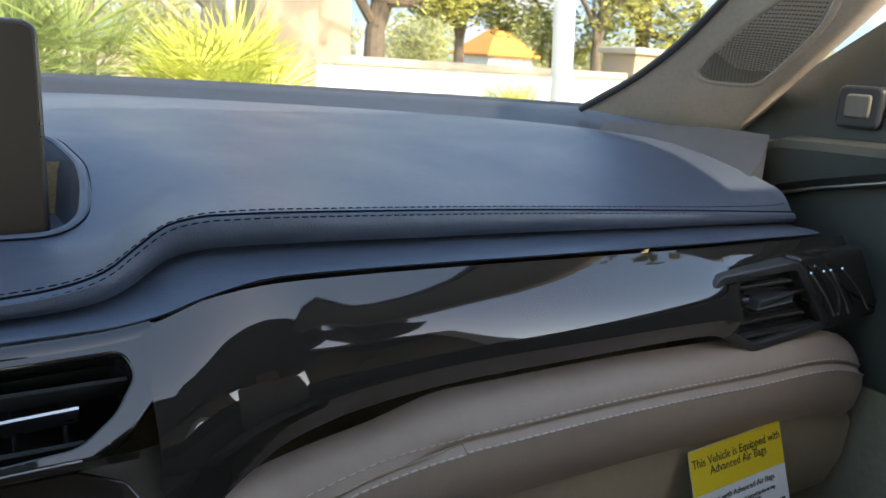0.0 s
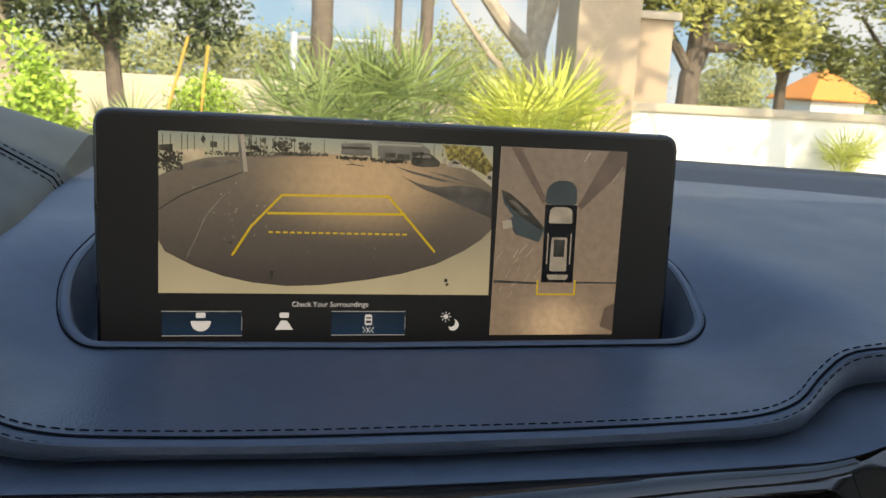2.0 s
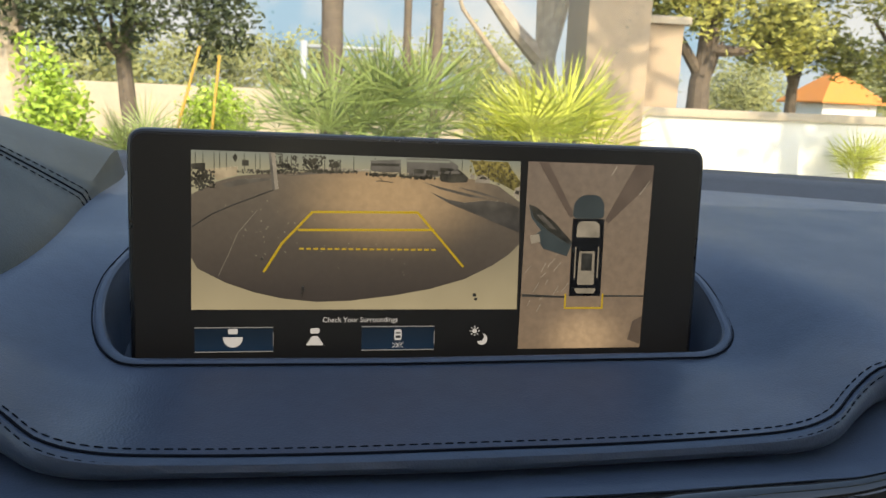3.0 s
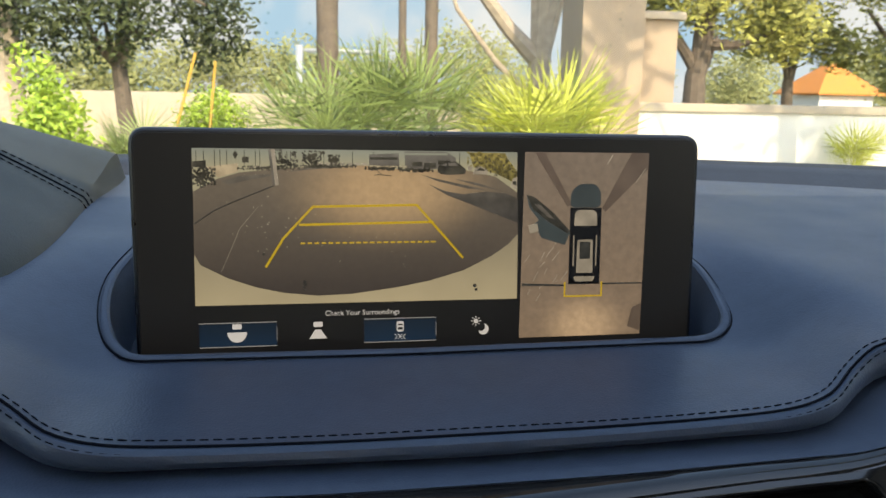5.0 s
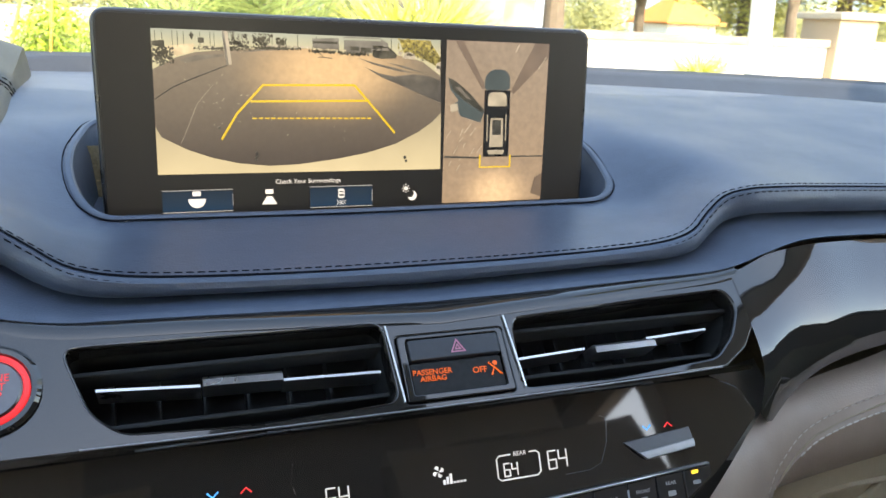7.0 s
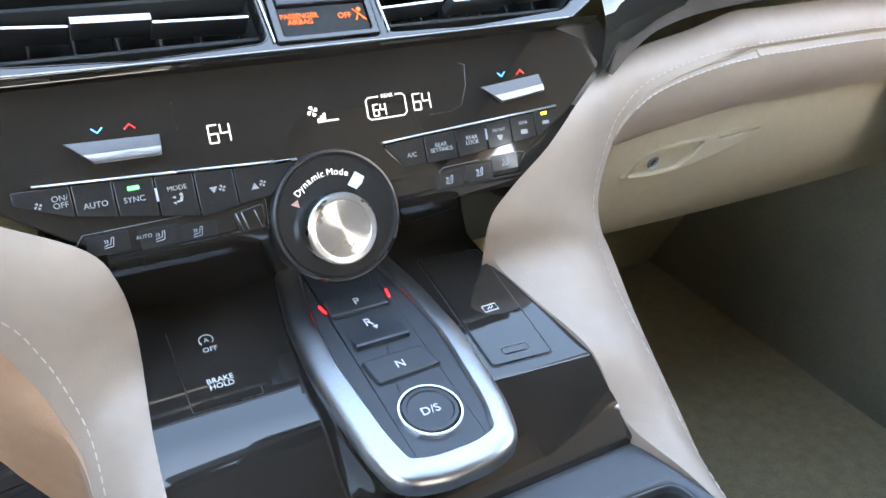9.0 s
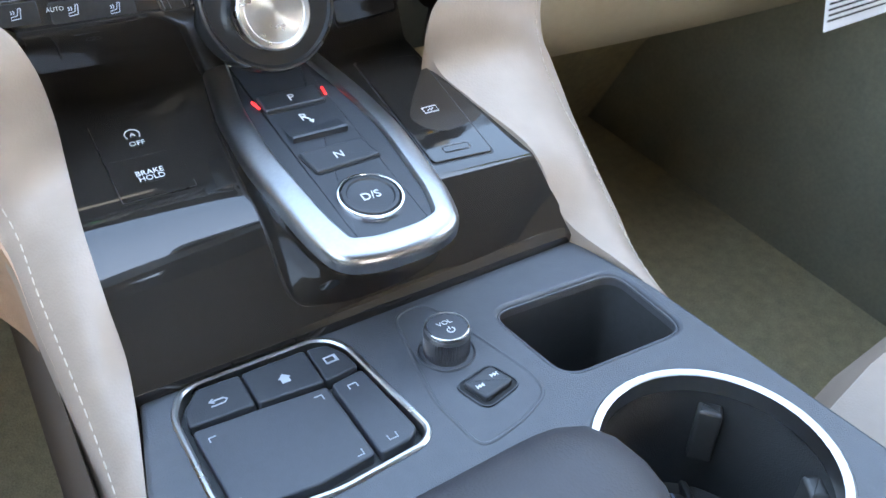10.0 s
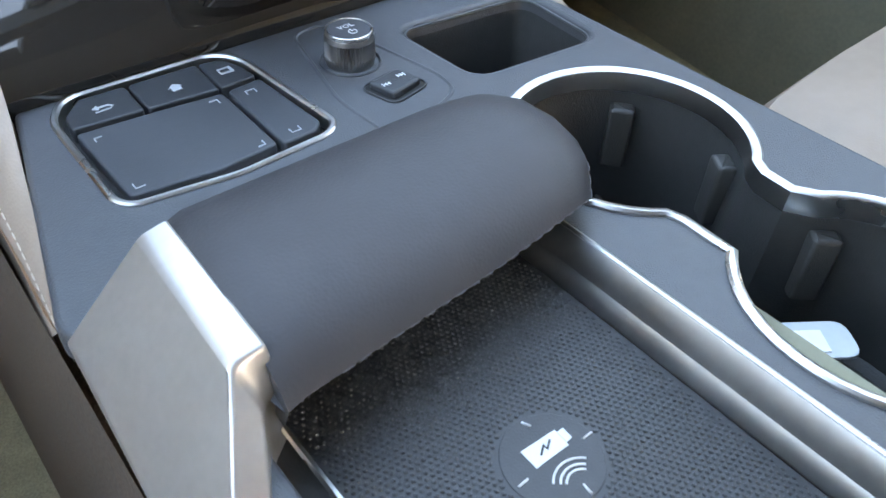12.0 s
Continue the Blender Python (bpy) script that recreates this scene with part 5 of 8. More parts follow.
tree((-3.75, 10.2, GROUND), 3.2, 0.30, [((-4.2, 10.6, 1.5), (1.6, 1.0, 1.0), 600)], LEAF_DARK, BARK_PALE, "thick oak trunk with dark foliage", leaf=0.055)
RIGHT_TREES = [((7.35, 14.0), 0.27, [((7.4, 14.0, 2.75), (2.3, 1.5, 1.25), 1300), ((8.5, 13.6, 1.55), (1.1, 0.8, 0.60), 420), ((6.6, 13.4, 1.9), (0.8, 0.7, 0.45), 160)]),
               ((10.7, 16.0), 0.16, [((10.6, 16.0, 2.7), (2.3, 1.5, 1.3), 1300), ((10.0, 15.6, 1.60), (1.4, 0.9, 0.65), 460), ((11.6, 15.4, 1.35), (1.0, 0.8, 0.5), 260)]),
               ((14.1, 16.4), 0.18, [((14.3, 16.2, 1.35), (1.3, 1.0, 1.3), 900)]),
               ((12.9, 13.4), 0.16, [((12.9, 13.4, 2.4), (2.2, 1.3, 1.4), 1200)]),
               ((15.6, 14.6), 0.26, [((15.6, 14.6, 2.2), (2.3, 1.6, 1.6), 1000), ((16.6, 14.0, 1.15), (1.5, 1.0, 0.8), 360)])]
for k, ((x, y), r, crowns) in enumerate(RIGHT_TREES):
    tree((x, y, GROUND), 3.6, r, crowns, LEAF_OLIVE, BARK, "tree with sunlit olive foliage behind the wall", (0.2 - 0.1 * k, 0), leaf=0.085,
         forks=([((x, y, 0.75), (x - 0.55, y, 1.5), (x - 1.3, y, 2.3)), r * 0.45],))
tree((7.45, -1.0, GROUND), 8.2, 0.22, [((4.95, -1.0, 7.4), (0.8, 0.7, 0.85), 90), ((8.4, -1.2, 6.9), (1.3, 0.9, 0.6), 110), ((7.0, -1.0, 8.3), (2.6, 1.2, 0.6), 120)], LEAF_OLIVE, BARK, "tall oak whose crown dapples the white wall", leaf=0.16)
hedge = thing("shrub", "bright green leafy shrub", "shrub", (-2.6, 6.2, GROUND))
bm = bmesh.new()
crown(bm, (-2.58, 6.2, -0.28), (0.76, 0.6, 0.75), 2600, 0.036)
part("leaves", bm, LEAF_BRIGHT, hedge, soft=False)
hedge = thing("shrub", "low bright green bush behind the stakes", "shrub", (-1.0, 8.6, GROUND))
bm = bmesh.new()
crown(bm, (-1.08, 8.7, -0.32), (0.42, 0.35, 0.45), 700, 0.030)
part("leaves", bm, LEAF_BRIGHT, hedge, soft=False)
# sky backdrop
m = bpy.data.materials.new("hazy_sky")
m.use_nodes = True
nodes, links = m.node_tree.nodes, m.node_tree.links
nodes.remove(nodes["Principled BSDF"])
where, puff, ramp, shine = (nodes.new("ShaderNode" + k) for k in ("TexCoord", "TexNoise", "ValToRGB", "Emission"))
puff.inputs["Scale"].default_value, puff.inputs["Detail"].default_value = 0.022, 6
ramp.color_ramp.elements[0].position, ramp.color_ramp.elements[0].color = 0.42, (0.145, 0.220, 0.300, 1)
ramp.color_ramp.elements[1].position, ramp.color_ramp.elements[1].color = 0.62, (0.280, 0.295, 0.320, 1)
links.new(where.outputs["Object"], puff.inputs["Vector"])
links.new(puff.outputs[0], ramp.inputs[0])
links.new(ramp.outputs[0], shine.inputs[0])
links.new(shine.outputs[0], nodes["Material Output"].inputs[0])
bm = bmesh.new()
loft(bm, [[(320 * math.sin(radians(a)), 320 * math.cos(radians(a)), z) for z in (GROUND, 60, 150)] for a in range(-80, 81, 5)])
setting("backdrop", bm, m, "pale blue sky with thin white clouds", "sky")
# far side: road wall, tree line, hut, posts
bm = bmesh.new()
slab(bm, rect(-8, 20.5, 24, 0.3, 0.02), GROUND, 0.10, Matrix.Identity(4), 0.03)
setting("wall_road", bm, CAP_TAN, "long pale wall along the road", "wall")
woods = thing("far_woods", "olive tree line in the distance, haze in its colour", "trees", (0, 60, GROUND), kind="stuff")
bm = bmesh.new()
for k in range(46):
    x = -50 + 2.9 * k
    crown(bm, (x, 48 + 5 * math.sin(k * 2.1), 1.0 + 0.5 * math.sin(k * 1.3)), (2.9, 1.8, 2.6 + 0.6 * math.sin(k * 0.7)), 640, 0.16)
part("leaves", bm, LEAF_FAR, woods, soft=False)
hut = thing("roadside_hut", "small hut with bright orange pyramid roof", "hut", (18.2, 25, GROUND))
bm = bmesh.new()
loft(bm, [[(18.55 + sx * 1.30 * k, 25.5 + sy * 1.35 * k, z) for sx, sy in ((-1, -1), (1, -1), (1, 1), (-1, 1))] for k, z in ((1, 0.44), (1, 0.50), (0.12, 1.52))], closed=True, caps=True)
part("roof", bm, ORANGE_ROOF, hut, soft=False)
bm = bmesh.new()
slab(bm, rect(18.55, 25.5, 2.1, 2.1), GROUND, 0.42, Matrix.Identity(4))
part("walls", bm, WHITE_PAINT, hut)
pole = thing("white_pole", "slightly leaning white painted pole", "pole", (6.45, 7, GROUND))
bm = bmesh.new()
tube(bm, [(6.48, 7.0, GROUND), (6.44, 7.0, 0), (6.36, 7.0, 1.2), (6.25, 7, 2.6)], 0.13, 14)
part("shaft", bm, WHITE_PAINT, pole)
sign = thing("sign_post", "pale grey sign post beside the road", "post", (-0.27, 22.9, GROUND))
bm = bmesh.new()
tube(bm, [(-0.27, 22.9, GROUND), (-0.27, 22.9, 1.5)], 0.10, 10)
tube(bm, [(-0.27, 22.9, 1.35), (1.9, 22.9, 1.35)], 0.06, 8)
part("shaft", bm, GALVANISED, sign)
for x0, z0, x1, z1 in ((-1.70, -1.2, -1.22, 0.50), (-1.20, -1.2, -1.02, 0.42)):
    stake = thing("yellow_stake", "yellow tree-support stake leaning in the soil", "stake", (x0, 8.3, GROUND), "yellow stakes")
    bm = bmesh.new()
    tube(bm, [(x0, 8.3, z0), (x1, 8.3, z1)], 0.015, 8)
    part("rod", bm, YELLOW_PAINT, stake)

# ---- display page: rear camera and view from above ----
def on_screen(name, text, x, y, size, mat=PAGE_WHITE, align="LEFT", turn=0.0, width=1.0):
    return writing(name, text, size, at(SCREEN, x, y, 0.0006, turn), mat, glass, align, 0.00005, width)


def mark(name, shapes, mat, m=SCREEN, parent=None, lift=0.0005, thick=0.0002, label="", each=False):
    """Flat printed or lit shapes, each an outline; each: one part per shape."""
    if each:
        return [mark(name, [outline], mat, m, parent, lift, thick, label) for outline in shapes]
    bm = bmesh.new()
    for outline in shapes:
        slab(bm, outline, lift - 0.0003, lift + thick, m)
    return part(name, bm, mat, parent or glass, label, soft=False)


def strokes(name, lines, r, mat, m=SCREEN, parent=None, lift=0.0006, label="", each=False):
    """Thin line drawing on a surface; each: one part per line."""
    if each:
        return [strokes(name, [line], r, mat, m, parent, lift, label) for line in lines]
    bm = bmesh.new()
    for line in lines:
        tube(bm, [m @ Vector((p[0], p[1], lift)) for p in line], r, 5)
    return part(name, bm, mat, parent or glass, label)


def arc(cx, cy, r, a0, a1, n=10):
    return [(cx + r * math.cos(radians(lerp(a0, a1, k / n))), cy + r * math.sin(radians(lerp(a0, a1, k / n)))) for k in range(n + 1)]


def lit_picture(name, low, high, z0, z1, grain=60.0, spread=0.35, shine=None):
    """Glowing picture ground: two tones up the screen, broken by grain; shine: a sunlit patch (x, z, width, height, tone)."""
    m = bpy.data.materials.new(name)
    m.use_nodes = True
    nodes, links = m.node_tree.nodes, m.node_tree.links
    p = nodes["Principled BSDF"]
    p.inputs["Base Color"].default_value, p.inputs["Roughness"].default_value, p.inputs["Specular IOR Level"].default_value = (0.01, 0.01, 0.01, 1), 0.34, 0.3
    where, cut, rise, mix, spots, tone, out = (nodes.new("ShaderNode" + k) for k in ("TexCoord", "SeparateXYZ", "MapRange", "Mix", "TexNoise", "MapRange", "VectorMath"))
    mix.data_type = "RGBA"
    links.new(where.outputs["Object"], cut.inputs[0])
    links.new(cut.outputs["Z"], rise.inputs[0])
    rise.inputs[1].default_value, rise.inputs[2].default_value = z0, z1
    links.new(rise.outputs[0], mix.inputs[0])
    mix.inputs[6].default_value, mix.inputs[7].default_value = (*low, 1), (*high, 1)
    spots.inputs["Scale"].default_value, spots.inputs["Detail"].default_value = grain, 6
    links.new(where.outputs["Object"], spots.inputs["Vector"])
    tone.inputs[1].default_value, tone.inputs[2].default_value = 0.3, 0.7
    tone.inputs[3].default_value, tone.inputs[4].default_value = 1 - spread, 1 + spread
    links.new(spots.outputs[0], tone.inputs[0])
    out.operation = "SCALE"
    ground = mix.outputs[2]
    if shine:
        x, z, wide, tall, tone2 = shine
        place, far, fade, over = (nodes.new("ShaderNode" + k) for k in ("Mapping", "VectorMath", "MapRange", "Mix"))
        place.vector_type = "POINT"
        place.inputs["Location"].default_value, place.inputs["Scale"].default_value = (-x / wide, 0, -z / tall), (1 / wide, 0, 1 / tall)
        far.operation, over.data_type, fade.interpolation_type = "LENGTH", "RGBA", "SMOOTHERSTEP"
        fade.inputs[1].default_value, fade.inputs[2].default_value, fade.inputs[3].default_value, fade.inputs[4].default_value = 0.0, 1.0, 1.0, 0.0
        links.new(where.outputs["Object"], place.inputs[0])
        links.new(place.outputs[0], far.inputs[0])
        links.new(far.outputs["Value"], fade.inputs[0])
        links.new(fade.outputs[0], over.inputs[0])
        links.new(ground, over.inputs[6])
        over.inputs[7].default_value = (*tone2, 1)
        ground = over.outputs[2]
    links.new(ground, out.inputs[0])
    links.new(tone.outputs[0], out.inputs["Scale"])
    links.new(out.outputs[0], p.inputs["Emission Color"])
    p.inputs["Emission Strength"].default_value = 1.0
    return m


VIEW_LOT = lit_picture("picture_asphalt", (0.0140, 0.0112, 0.0095), (0.040, 0.033, 0.025), -0.020, 0.045, 300, 0.10, (-0.022, 0.034, 0.075, 0.040, (0.125, 0.086, 0.048)))
VIEW_SKY = lit_picture("picture_sky", (0.098, 0.092, 0.062), (0.066, 0.074, 0.064), 0.046, 0.056, 30, 0.12)
VIEW_WALL = lit_picture("picture_building", (0.030, 0.027, 0.023), (0.044, 0.042, 0.037), 0.044, 0.055, 120, 0.3)
VIEW_LIT = lit_picture("picture_sunlit_wall", (0.105, 0.085, 0.055), (0.120, 0.100, 0.068), 0.040, 0.050, 160, 0.3)
VIEW_BUMPER = lit_picture("picture_bumper", (0.110, 0.094, 0.060), (0.070, 0.061, 0.042), -0.028, 0.008, 25, 0.08)
VIEW_DARK = lit_picture("picture_shade", (0.008, 0.008, 0.007), (0.012, 0.011, 0.008), 0.0, 0.05, 200, 0.6)
VIEW_SHADE = lit_picture("picture_tree_shade", (0.013, 0.012, 0.011), (0.030, 0.027, 0.022), 0.018, 0.042, 160, 0.35)
VIEW_GREEN = lit_picture("picture_shrub", (0.030, 0.026, 0.008), (0.060, 0.050, 0.015), 0.036, 0.052, 420, 0.8)
VIEW_PALE = lit_picture("picture_pale", (0.075, 0.066, 0.052), (0.085, 0.075, 0.060), 0.0, 0.05, 80, 0.3)
VIEW_ABOVE = lit_picture("picture_from_above", (0.062, 0.045, 0.031), (0.053, 0.042, 0.033), -0.05, 0.05, 260, 0.14, (0.092, -0.046, 0.034, 0.026, (0.135, 0.096, 0.060)))
VIEW_TEAL = lit_picture("picture_bonnet", (0.012, 0.016, 0.017), (0.009, 0.012, 0.013), 0.02, 0.04, 60, 0.2)
GUIDE = material("page_yellow", (0.05, 0.04, 0.0), 0.3, vary=0, glow=(1.0, 0.68, 0.02), power=0.13)
KEY_BLUE = lit_picture("page_blue", (0.002, 0.006, 0.013), (0.001, 0.003, 0.006), -0.050, -0.038, 20, 0.1)

HORIZON = [(-0.1264, 0.0330), (-0.1132, 0.0400), (-0.1024, 0.0432), (-0.0840, 0.0450), (-0.0630, 0.0465), (-0.0369, 0.0472), (-0.0150, 0.0450), (0.0097, 0.0448), (0.0222, 0.0445), (0.0376, 0.0411), (0.0502, 0.0322)]
RIM = [(-0.1268, -0.0002), (-0.1237, -0.0062), (-0.1093, -0.0138), (-0.0946, -0.0190), (-0.0797, -0.0224), (-0.0616, -0.0243), (-0.0432, -0.0237), (-0.0183, -0.0206), (0.0007, -0.0171), (0.0198, -0.0116), (0.0357, -0.0038), (0.0453, 0.0027), (0.0510, 0.0086)]
mark("rear_view", [RIM + HORIZON[::-1]], VIEW_LOT, label="rear camera picture of a parking lot")
mark("view_sky", [HORIZON + [(0.0494, 0.0549), (-0.1264, 0.0560)]], VIEW_SKY)
mark("view_bumper", [RIM + [(0.0512, -0.0288), (-0.1270, -0.0284)]], VIEW_BUMPER)
spot = random.Random(12)


def tuft(x, y, rx, ry, count=26, size=0.0006):
    """Ragged clump of tiny leaf patches in the picture."""
    return [circle(x + max(-1, min(1, spot.gauss(0, 0.55))) * rx, y + max(-1, min(1, spot.gauss(0, 0.55))) * ry, size * spot.uniform(0.5, 1.3), 5) for _ in range(count)]


mark("view_wall", [[(-0.1193, 0.0462), (-0.1132, 0.0406), (-0.1092, 0.0418), (-0.1029, 0.0437), (-0.1029, 0.0481)]], VIEW_LIT, lift=0.0008)
mark("view_roof", [[(-0.1262, 0.0462), (-0.1193, 0.0455), (-0.1193, 0.0495), (-0.1262, 0.0489)], rect(-0.0990, 0.0500, 0.0034, 0.0030)], VIEW_DARK, lift=0.0009, each=True)
mark("view_bush", tuft(-0.1205, 0.0405, 0.0055, 0.0050, 150, 0.0007), VIEW_DARK, lift=0.0010)
mark("view_palm", [rect(x, 0.0500 + 0.0006 * spot.random(), 0.00034, 0.0088) for x in (-0.1242, -0.1204, -0.1148, -0.1120, -0.1086, -0.0995, -0.0938, -0.0915, -0.0800, -0.0774, -0.0754, -0.0731, -0.0579, -0.0425, -0.0311, 0.0167)], VIEW_DARK, lift=0.0008, each=True)
for x, y, rx, ry, count in ((-0.0643, 0.0508, 0.0048, 0.0038, 190), (-0.0525, 0.0500, 0.0028, 0.0026, 120), (-0.0818, 0.0507, 0.0036, 0.0044, 60), (-0.0770, 0.0485, 0.0050, 0.0020, 70), (-0.0740, 0.0530, 0.0016, 0.0014, 20), (-0.0585, 0.0535, 0.0012, 0.0010, 14)):
    mark("view_tree", tuft(x, y, rx, ry, count, 0.0005), VIEW_DARK, lift=0.0009)
mark("view_sign", [[(-0.1055, 0.0527), (-0.1042, 0.0501), (-0.1028, 0.0528), (-0.1042, 0.0548)]], VIEW_DARK, lift=0.0009)
mark("view_car_row", [rect(-0.0960 + 0.0034 * k, 0.0459 + 0.0003 * (k % 2), 0.0026, 0.0012, 0.0004) for k in range(5)] + [rect(-0.0600 + 0.0040 * k, 0.0479, 0.0030, 0.0011, 0.0004) for k in range(7)], VIEW_PALE, lift=0.0009, each=True)
mark("view_hedge", tuft(-0.0870, 0.0456, 0.0160, 0.0009, 150, 0.0005) + tuft(-0.0590, 0.0466, 0.0180, 0.0008, 170, 0.0005), VIEW_DARK, lift=0.0010)
mark("view_building", [[(-0.0335, 0.0475), (-0.0169, 0.0462), (-0.0171, 0.0540), (-0.0336, 0.0531)], [(-0.0138, 0.0452), (0.0010, 0.0450), (0.0146, 0.0470), (0.0145, 0.0516), (0.0093, 0.0548), (-0.0141, 0.0549)]], VIEW_WALL, lift=0.0008, each=True)
mark("view_column", [[(-0.0169, 0.0455), (-0.0138, 0.0455), (-0.0141, 0.0551), (-0.0171, 0.0551)], rect(-0.0020, 0.0535, 0.0236, 0.0011)], VIEW_SKY, lift=0.0009, each=True)
mark("view_window", [rect(-0.0072, 0.0480, 0.0058, 0.0024), rect(0.0000, 0.0474, 0.0066, 0.0026), rect(0.0080, 0.0490, 0.0070, 0.0022), rect(-0.0255, 0.0510, 0.0150, 0.0014)], VIEW_DARK, lift=0.0010, each=True)
mark("view_planter", tuft(-0.0255, 0.0458, 0.0100, 0.0010, 120, 0.0006) + tuft(-0.0075, 0.0447, 0.0090, 0.0009, 100, 0.0006), VIEW_DARK, lift=0.0011)
mark("view_flowers", tuft(-0.0230, 0.0466, 0.0100, 0.0005, 60, 0.0003), VIEW_LIT, lift=0.0013)
strokes("view_post", [[(-0.0300, 0.0452), (-0.0268, 0.0424), (-0.0306, 0.0419)], [(-0.0290, 0.0423), (-0.0213, 0.0416)]], 0.00025, VIEW_DARK, lift=0.0009, each=True)
shape = rounded([(0.0219, 0.0546), (0.0247, 0.0464), (0.0311, 0.0447), (0.0388, 0.0424), (0.0496, 0.0371), (0.0498, 0.0440), (0.0475, 0.0495), (0.0434, 0.0543)], 0.0008, 2)
mark("view_shrub", [shape] + tuft(0.0340, 0.0495, 0.0125, 0.0050, 120, 0.0006), VIEW_GREEN, lift=0.0009)
mark("view_shrub_shade", tuft(0.0370, 0.0475, 0.0120, 0.0055, 150, 0.0004), VIEW_DARK, lift=0.0012)
mark("view_lens_edge", [[(0.0424, 0.0549), (0.0442, 0.0512), (0.0476, 0.0470), (0.0498, 0.0440), (0.0496, 0.0549)]], VIEW_SKY, lift=0.0013)
mark("view_car", [rounded([(0.0041, 0.0440), (0.0054, 0.0428), (0.0098, 0.0421), (0.0198, 0.0426), (0.0203, 0.0451), (0.0184, 0.0468), (0.0145, 0.0496), (0.0077, 0.0490), (0.0046, 0.0471)], 0.0008, 3)], VIEW_DARK, lift=0.0011)
mark("view_car_glass", [[(0.0062, 0.0472), (0.0082, 0.0484), (0.0098, 0.0485), (0.0092, 0.0470)], [(0.0104, 0.0470), (0.0104, 0.0486), (0.0140, 0.0490), (0.0160, 0.0473)]], VIEW_WALL, lift=0.0013, each=True)
mark("view_white_car", [rounded([(0.0242, 0.0427), (0.0328, 0.0423), (0.0321, 0.0453), (0.0285, 0.0471), (0.0253, 0.0458)], 0.0005, 2), [(0.0212, 0.0450), (0.0235, 0.0445), (0.0241, 0.0466), (0.0215, 0.0473)], [(0.0462, 0.0357), (0.0496, 0.0335), (0.0500, 0.0412), (0.0473, 0.0401)]], VIEW_PALE, lift=0.0012, each=True)
mark("view_car_window", [[(0.0262, 0.0446), (0.0310, 0.0444), (0.0304, 0.0454), (0.0282, 0.0463)], [(0.0470, 0.0372), (0.0494, 0.0362), (0.0494, 0.0385), (0.0476, 0.0388)]], VIEW_DARK, lift=0.0014, each=True)
mark("view_pole", [[(-0.0851, 0.0362), (-0.0819, 0.0366), (-0.0838, 0.0557), (-0.0872, 0.0559)]], VIEW_PALE, lift=0.0012)
mark("view_pole_shade", [[(-0.0851, 0.0362), (-0.0837, 0.0363), (-0.0858, 0.0558), (-0.0872, 0.0559)]], VIEW_WALL, lift=0.0014)
mark("view_shade", [[(-0.0013, 0.0372), (0.0102, 0.0307), (0.0229, 0.0259), (0.0411, 0.0187), (0.0508, 0.0150), (0.0504, 0.0290), (0.0431, 0.0319), (0.0316, 0.0329), (0.0189, 0.0314), (0.0088, 0.0331)], [(-0.0058, 0.0426), (0.0049, 0.0385), (0.0213, 0.0346), (0.0328, 0.0336), (0.0175, 0.0370), (0.0024, 0.0403)], [(0.0136, 0.0400), (0.0276, 0.0360), (0.0418, 0.0331), (0.0263, 0.0378)], [(-0.1115, 0.0385), (-0.1075, 0.0369), (-0.0978, 0.0392), (-0.0863, 0.0412), (-0.0863, 0.0424), (-0.1024, 0.0414)], [(-0.0782, 0.0435), (-0.0630, 0.0451), (-0.0488, 0.0462), (-0.0357, 0.0470), (-0.0630, 0.0468)]], VIEW_SHADE, lift=0.0008, each=True)
strokes("view_kerb", [[(-0.1262, 0.0160), (-0.1161, 0.0229), (-0.1058, 0.0276), (-0.0944, 0.0322), (-0.0846, 0.0362)]], 0.0004, VIEW_DARK, lift=0.0007)
strokes("view_line", [[(-0.1130, -0.0100), (-0.1080, 0.0010), (-0.1030, 0.0130), (-0.0930, 0.0250)]], 0.00018, VIEW_PALE, lift=0.0006)
mark("view_litter", [circle(spot.gauss(-0.088, 0.012), spot.gauss(0.015, 0.007), spot.uniform(0.0002, 0.0005), 6) for _ in range(26)] + [circle(spot.uniform(-0.06, 0.02), spot.uniform(-0.01, 0.012), 0.0003, 6) for _ in range(10)], VIEW_PALE, lift=0.0007)["kind"] = "stuff"
mark("view_stain", [circle(-0.0690 + 0.0006 * math.sin(k * 2), -0.0165 - 0.0014 * k, 0.0011 - 0.0002 * k, 7) for k in range(4)] + [circle(-0.0905, -0.0008, 0.0009, 7), circle(0.0262, -0.0205, 0.0011, 7), circle(0.0270, -0.0228, 0.0009, 7)], VIEW_DARK, lift=0.0009, each=True)


def guide(name, a, b, w=0.0006):
    side = (Vector(b) - Vector(a)).normalized() * w
    n = Vector((-side.y, side.x))
    a, b = Vector(a), Vector(b)
    return mark(name, [[a - n, b - n, b + n, a + n]], GUIDE, lift=0.0012)


guide("guide_line", (-0.0639, 0.0248), (-0.0075, 0.0255))
guide("guide_line", (-0.0716, 0.0150), (0.0022, 0.0160))
guide("guide_line", (-0.0639, 0.0250), (-0.0799, 0.0078))
guide("guide_line", (-0.0799, 0.0079), (-0.0896, -0.0079))
guide("guide_line", (-0.0075, 0.0257), (0.0062, 0.0103))
guide("guide_line", (0.0062, 0.0104), (0.0192, -0.0045))
mark("guide_dash", [rect(-0.0697 + 0.00378 * k, 0.0049, 0.0024, 0.0009) for k in range(20)], GUIDE, lift=0.0012, each=True)
on_screen("notice", "Check Your Surroundings", -0.0374, -0.0357, 0.0041, PAGE_WHITE, "CENTER", width=0.96)
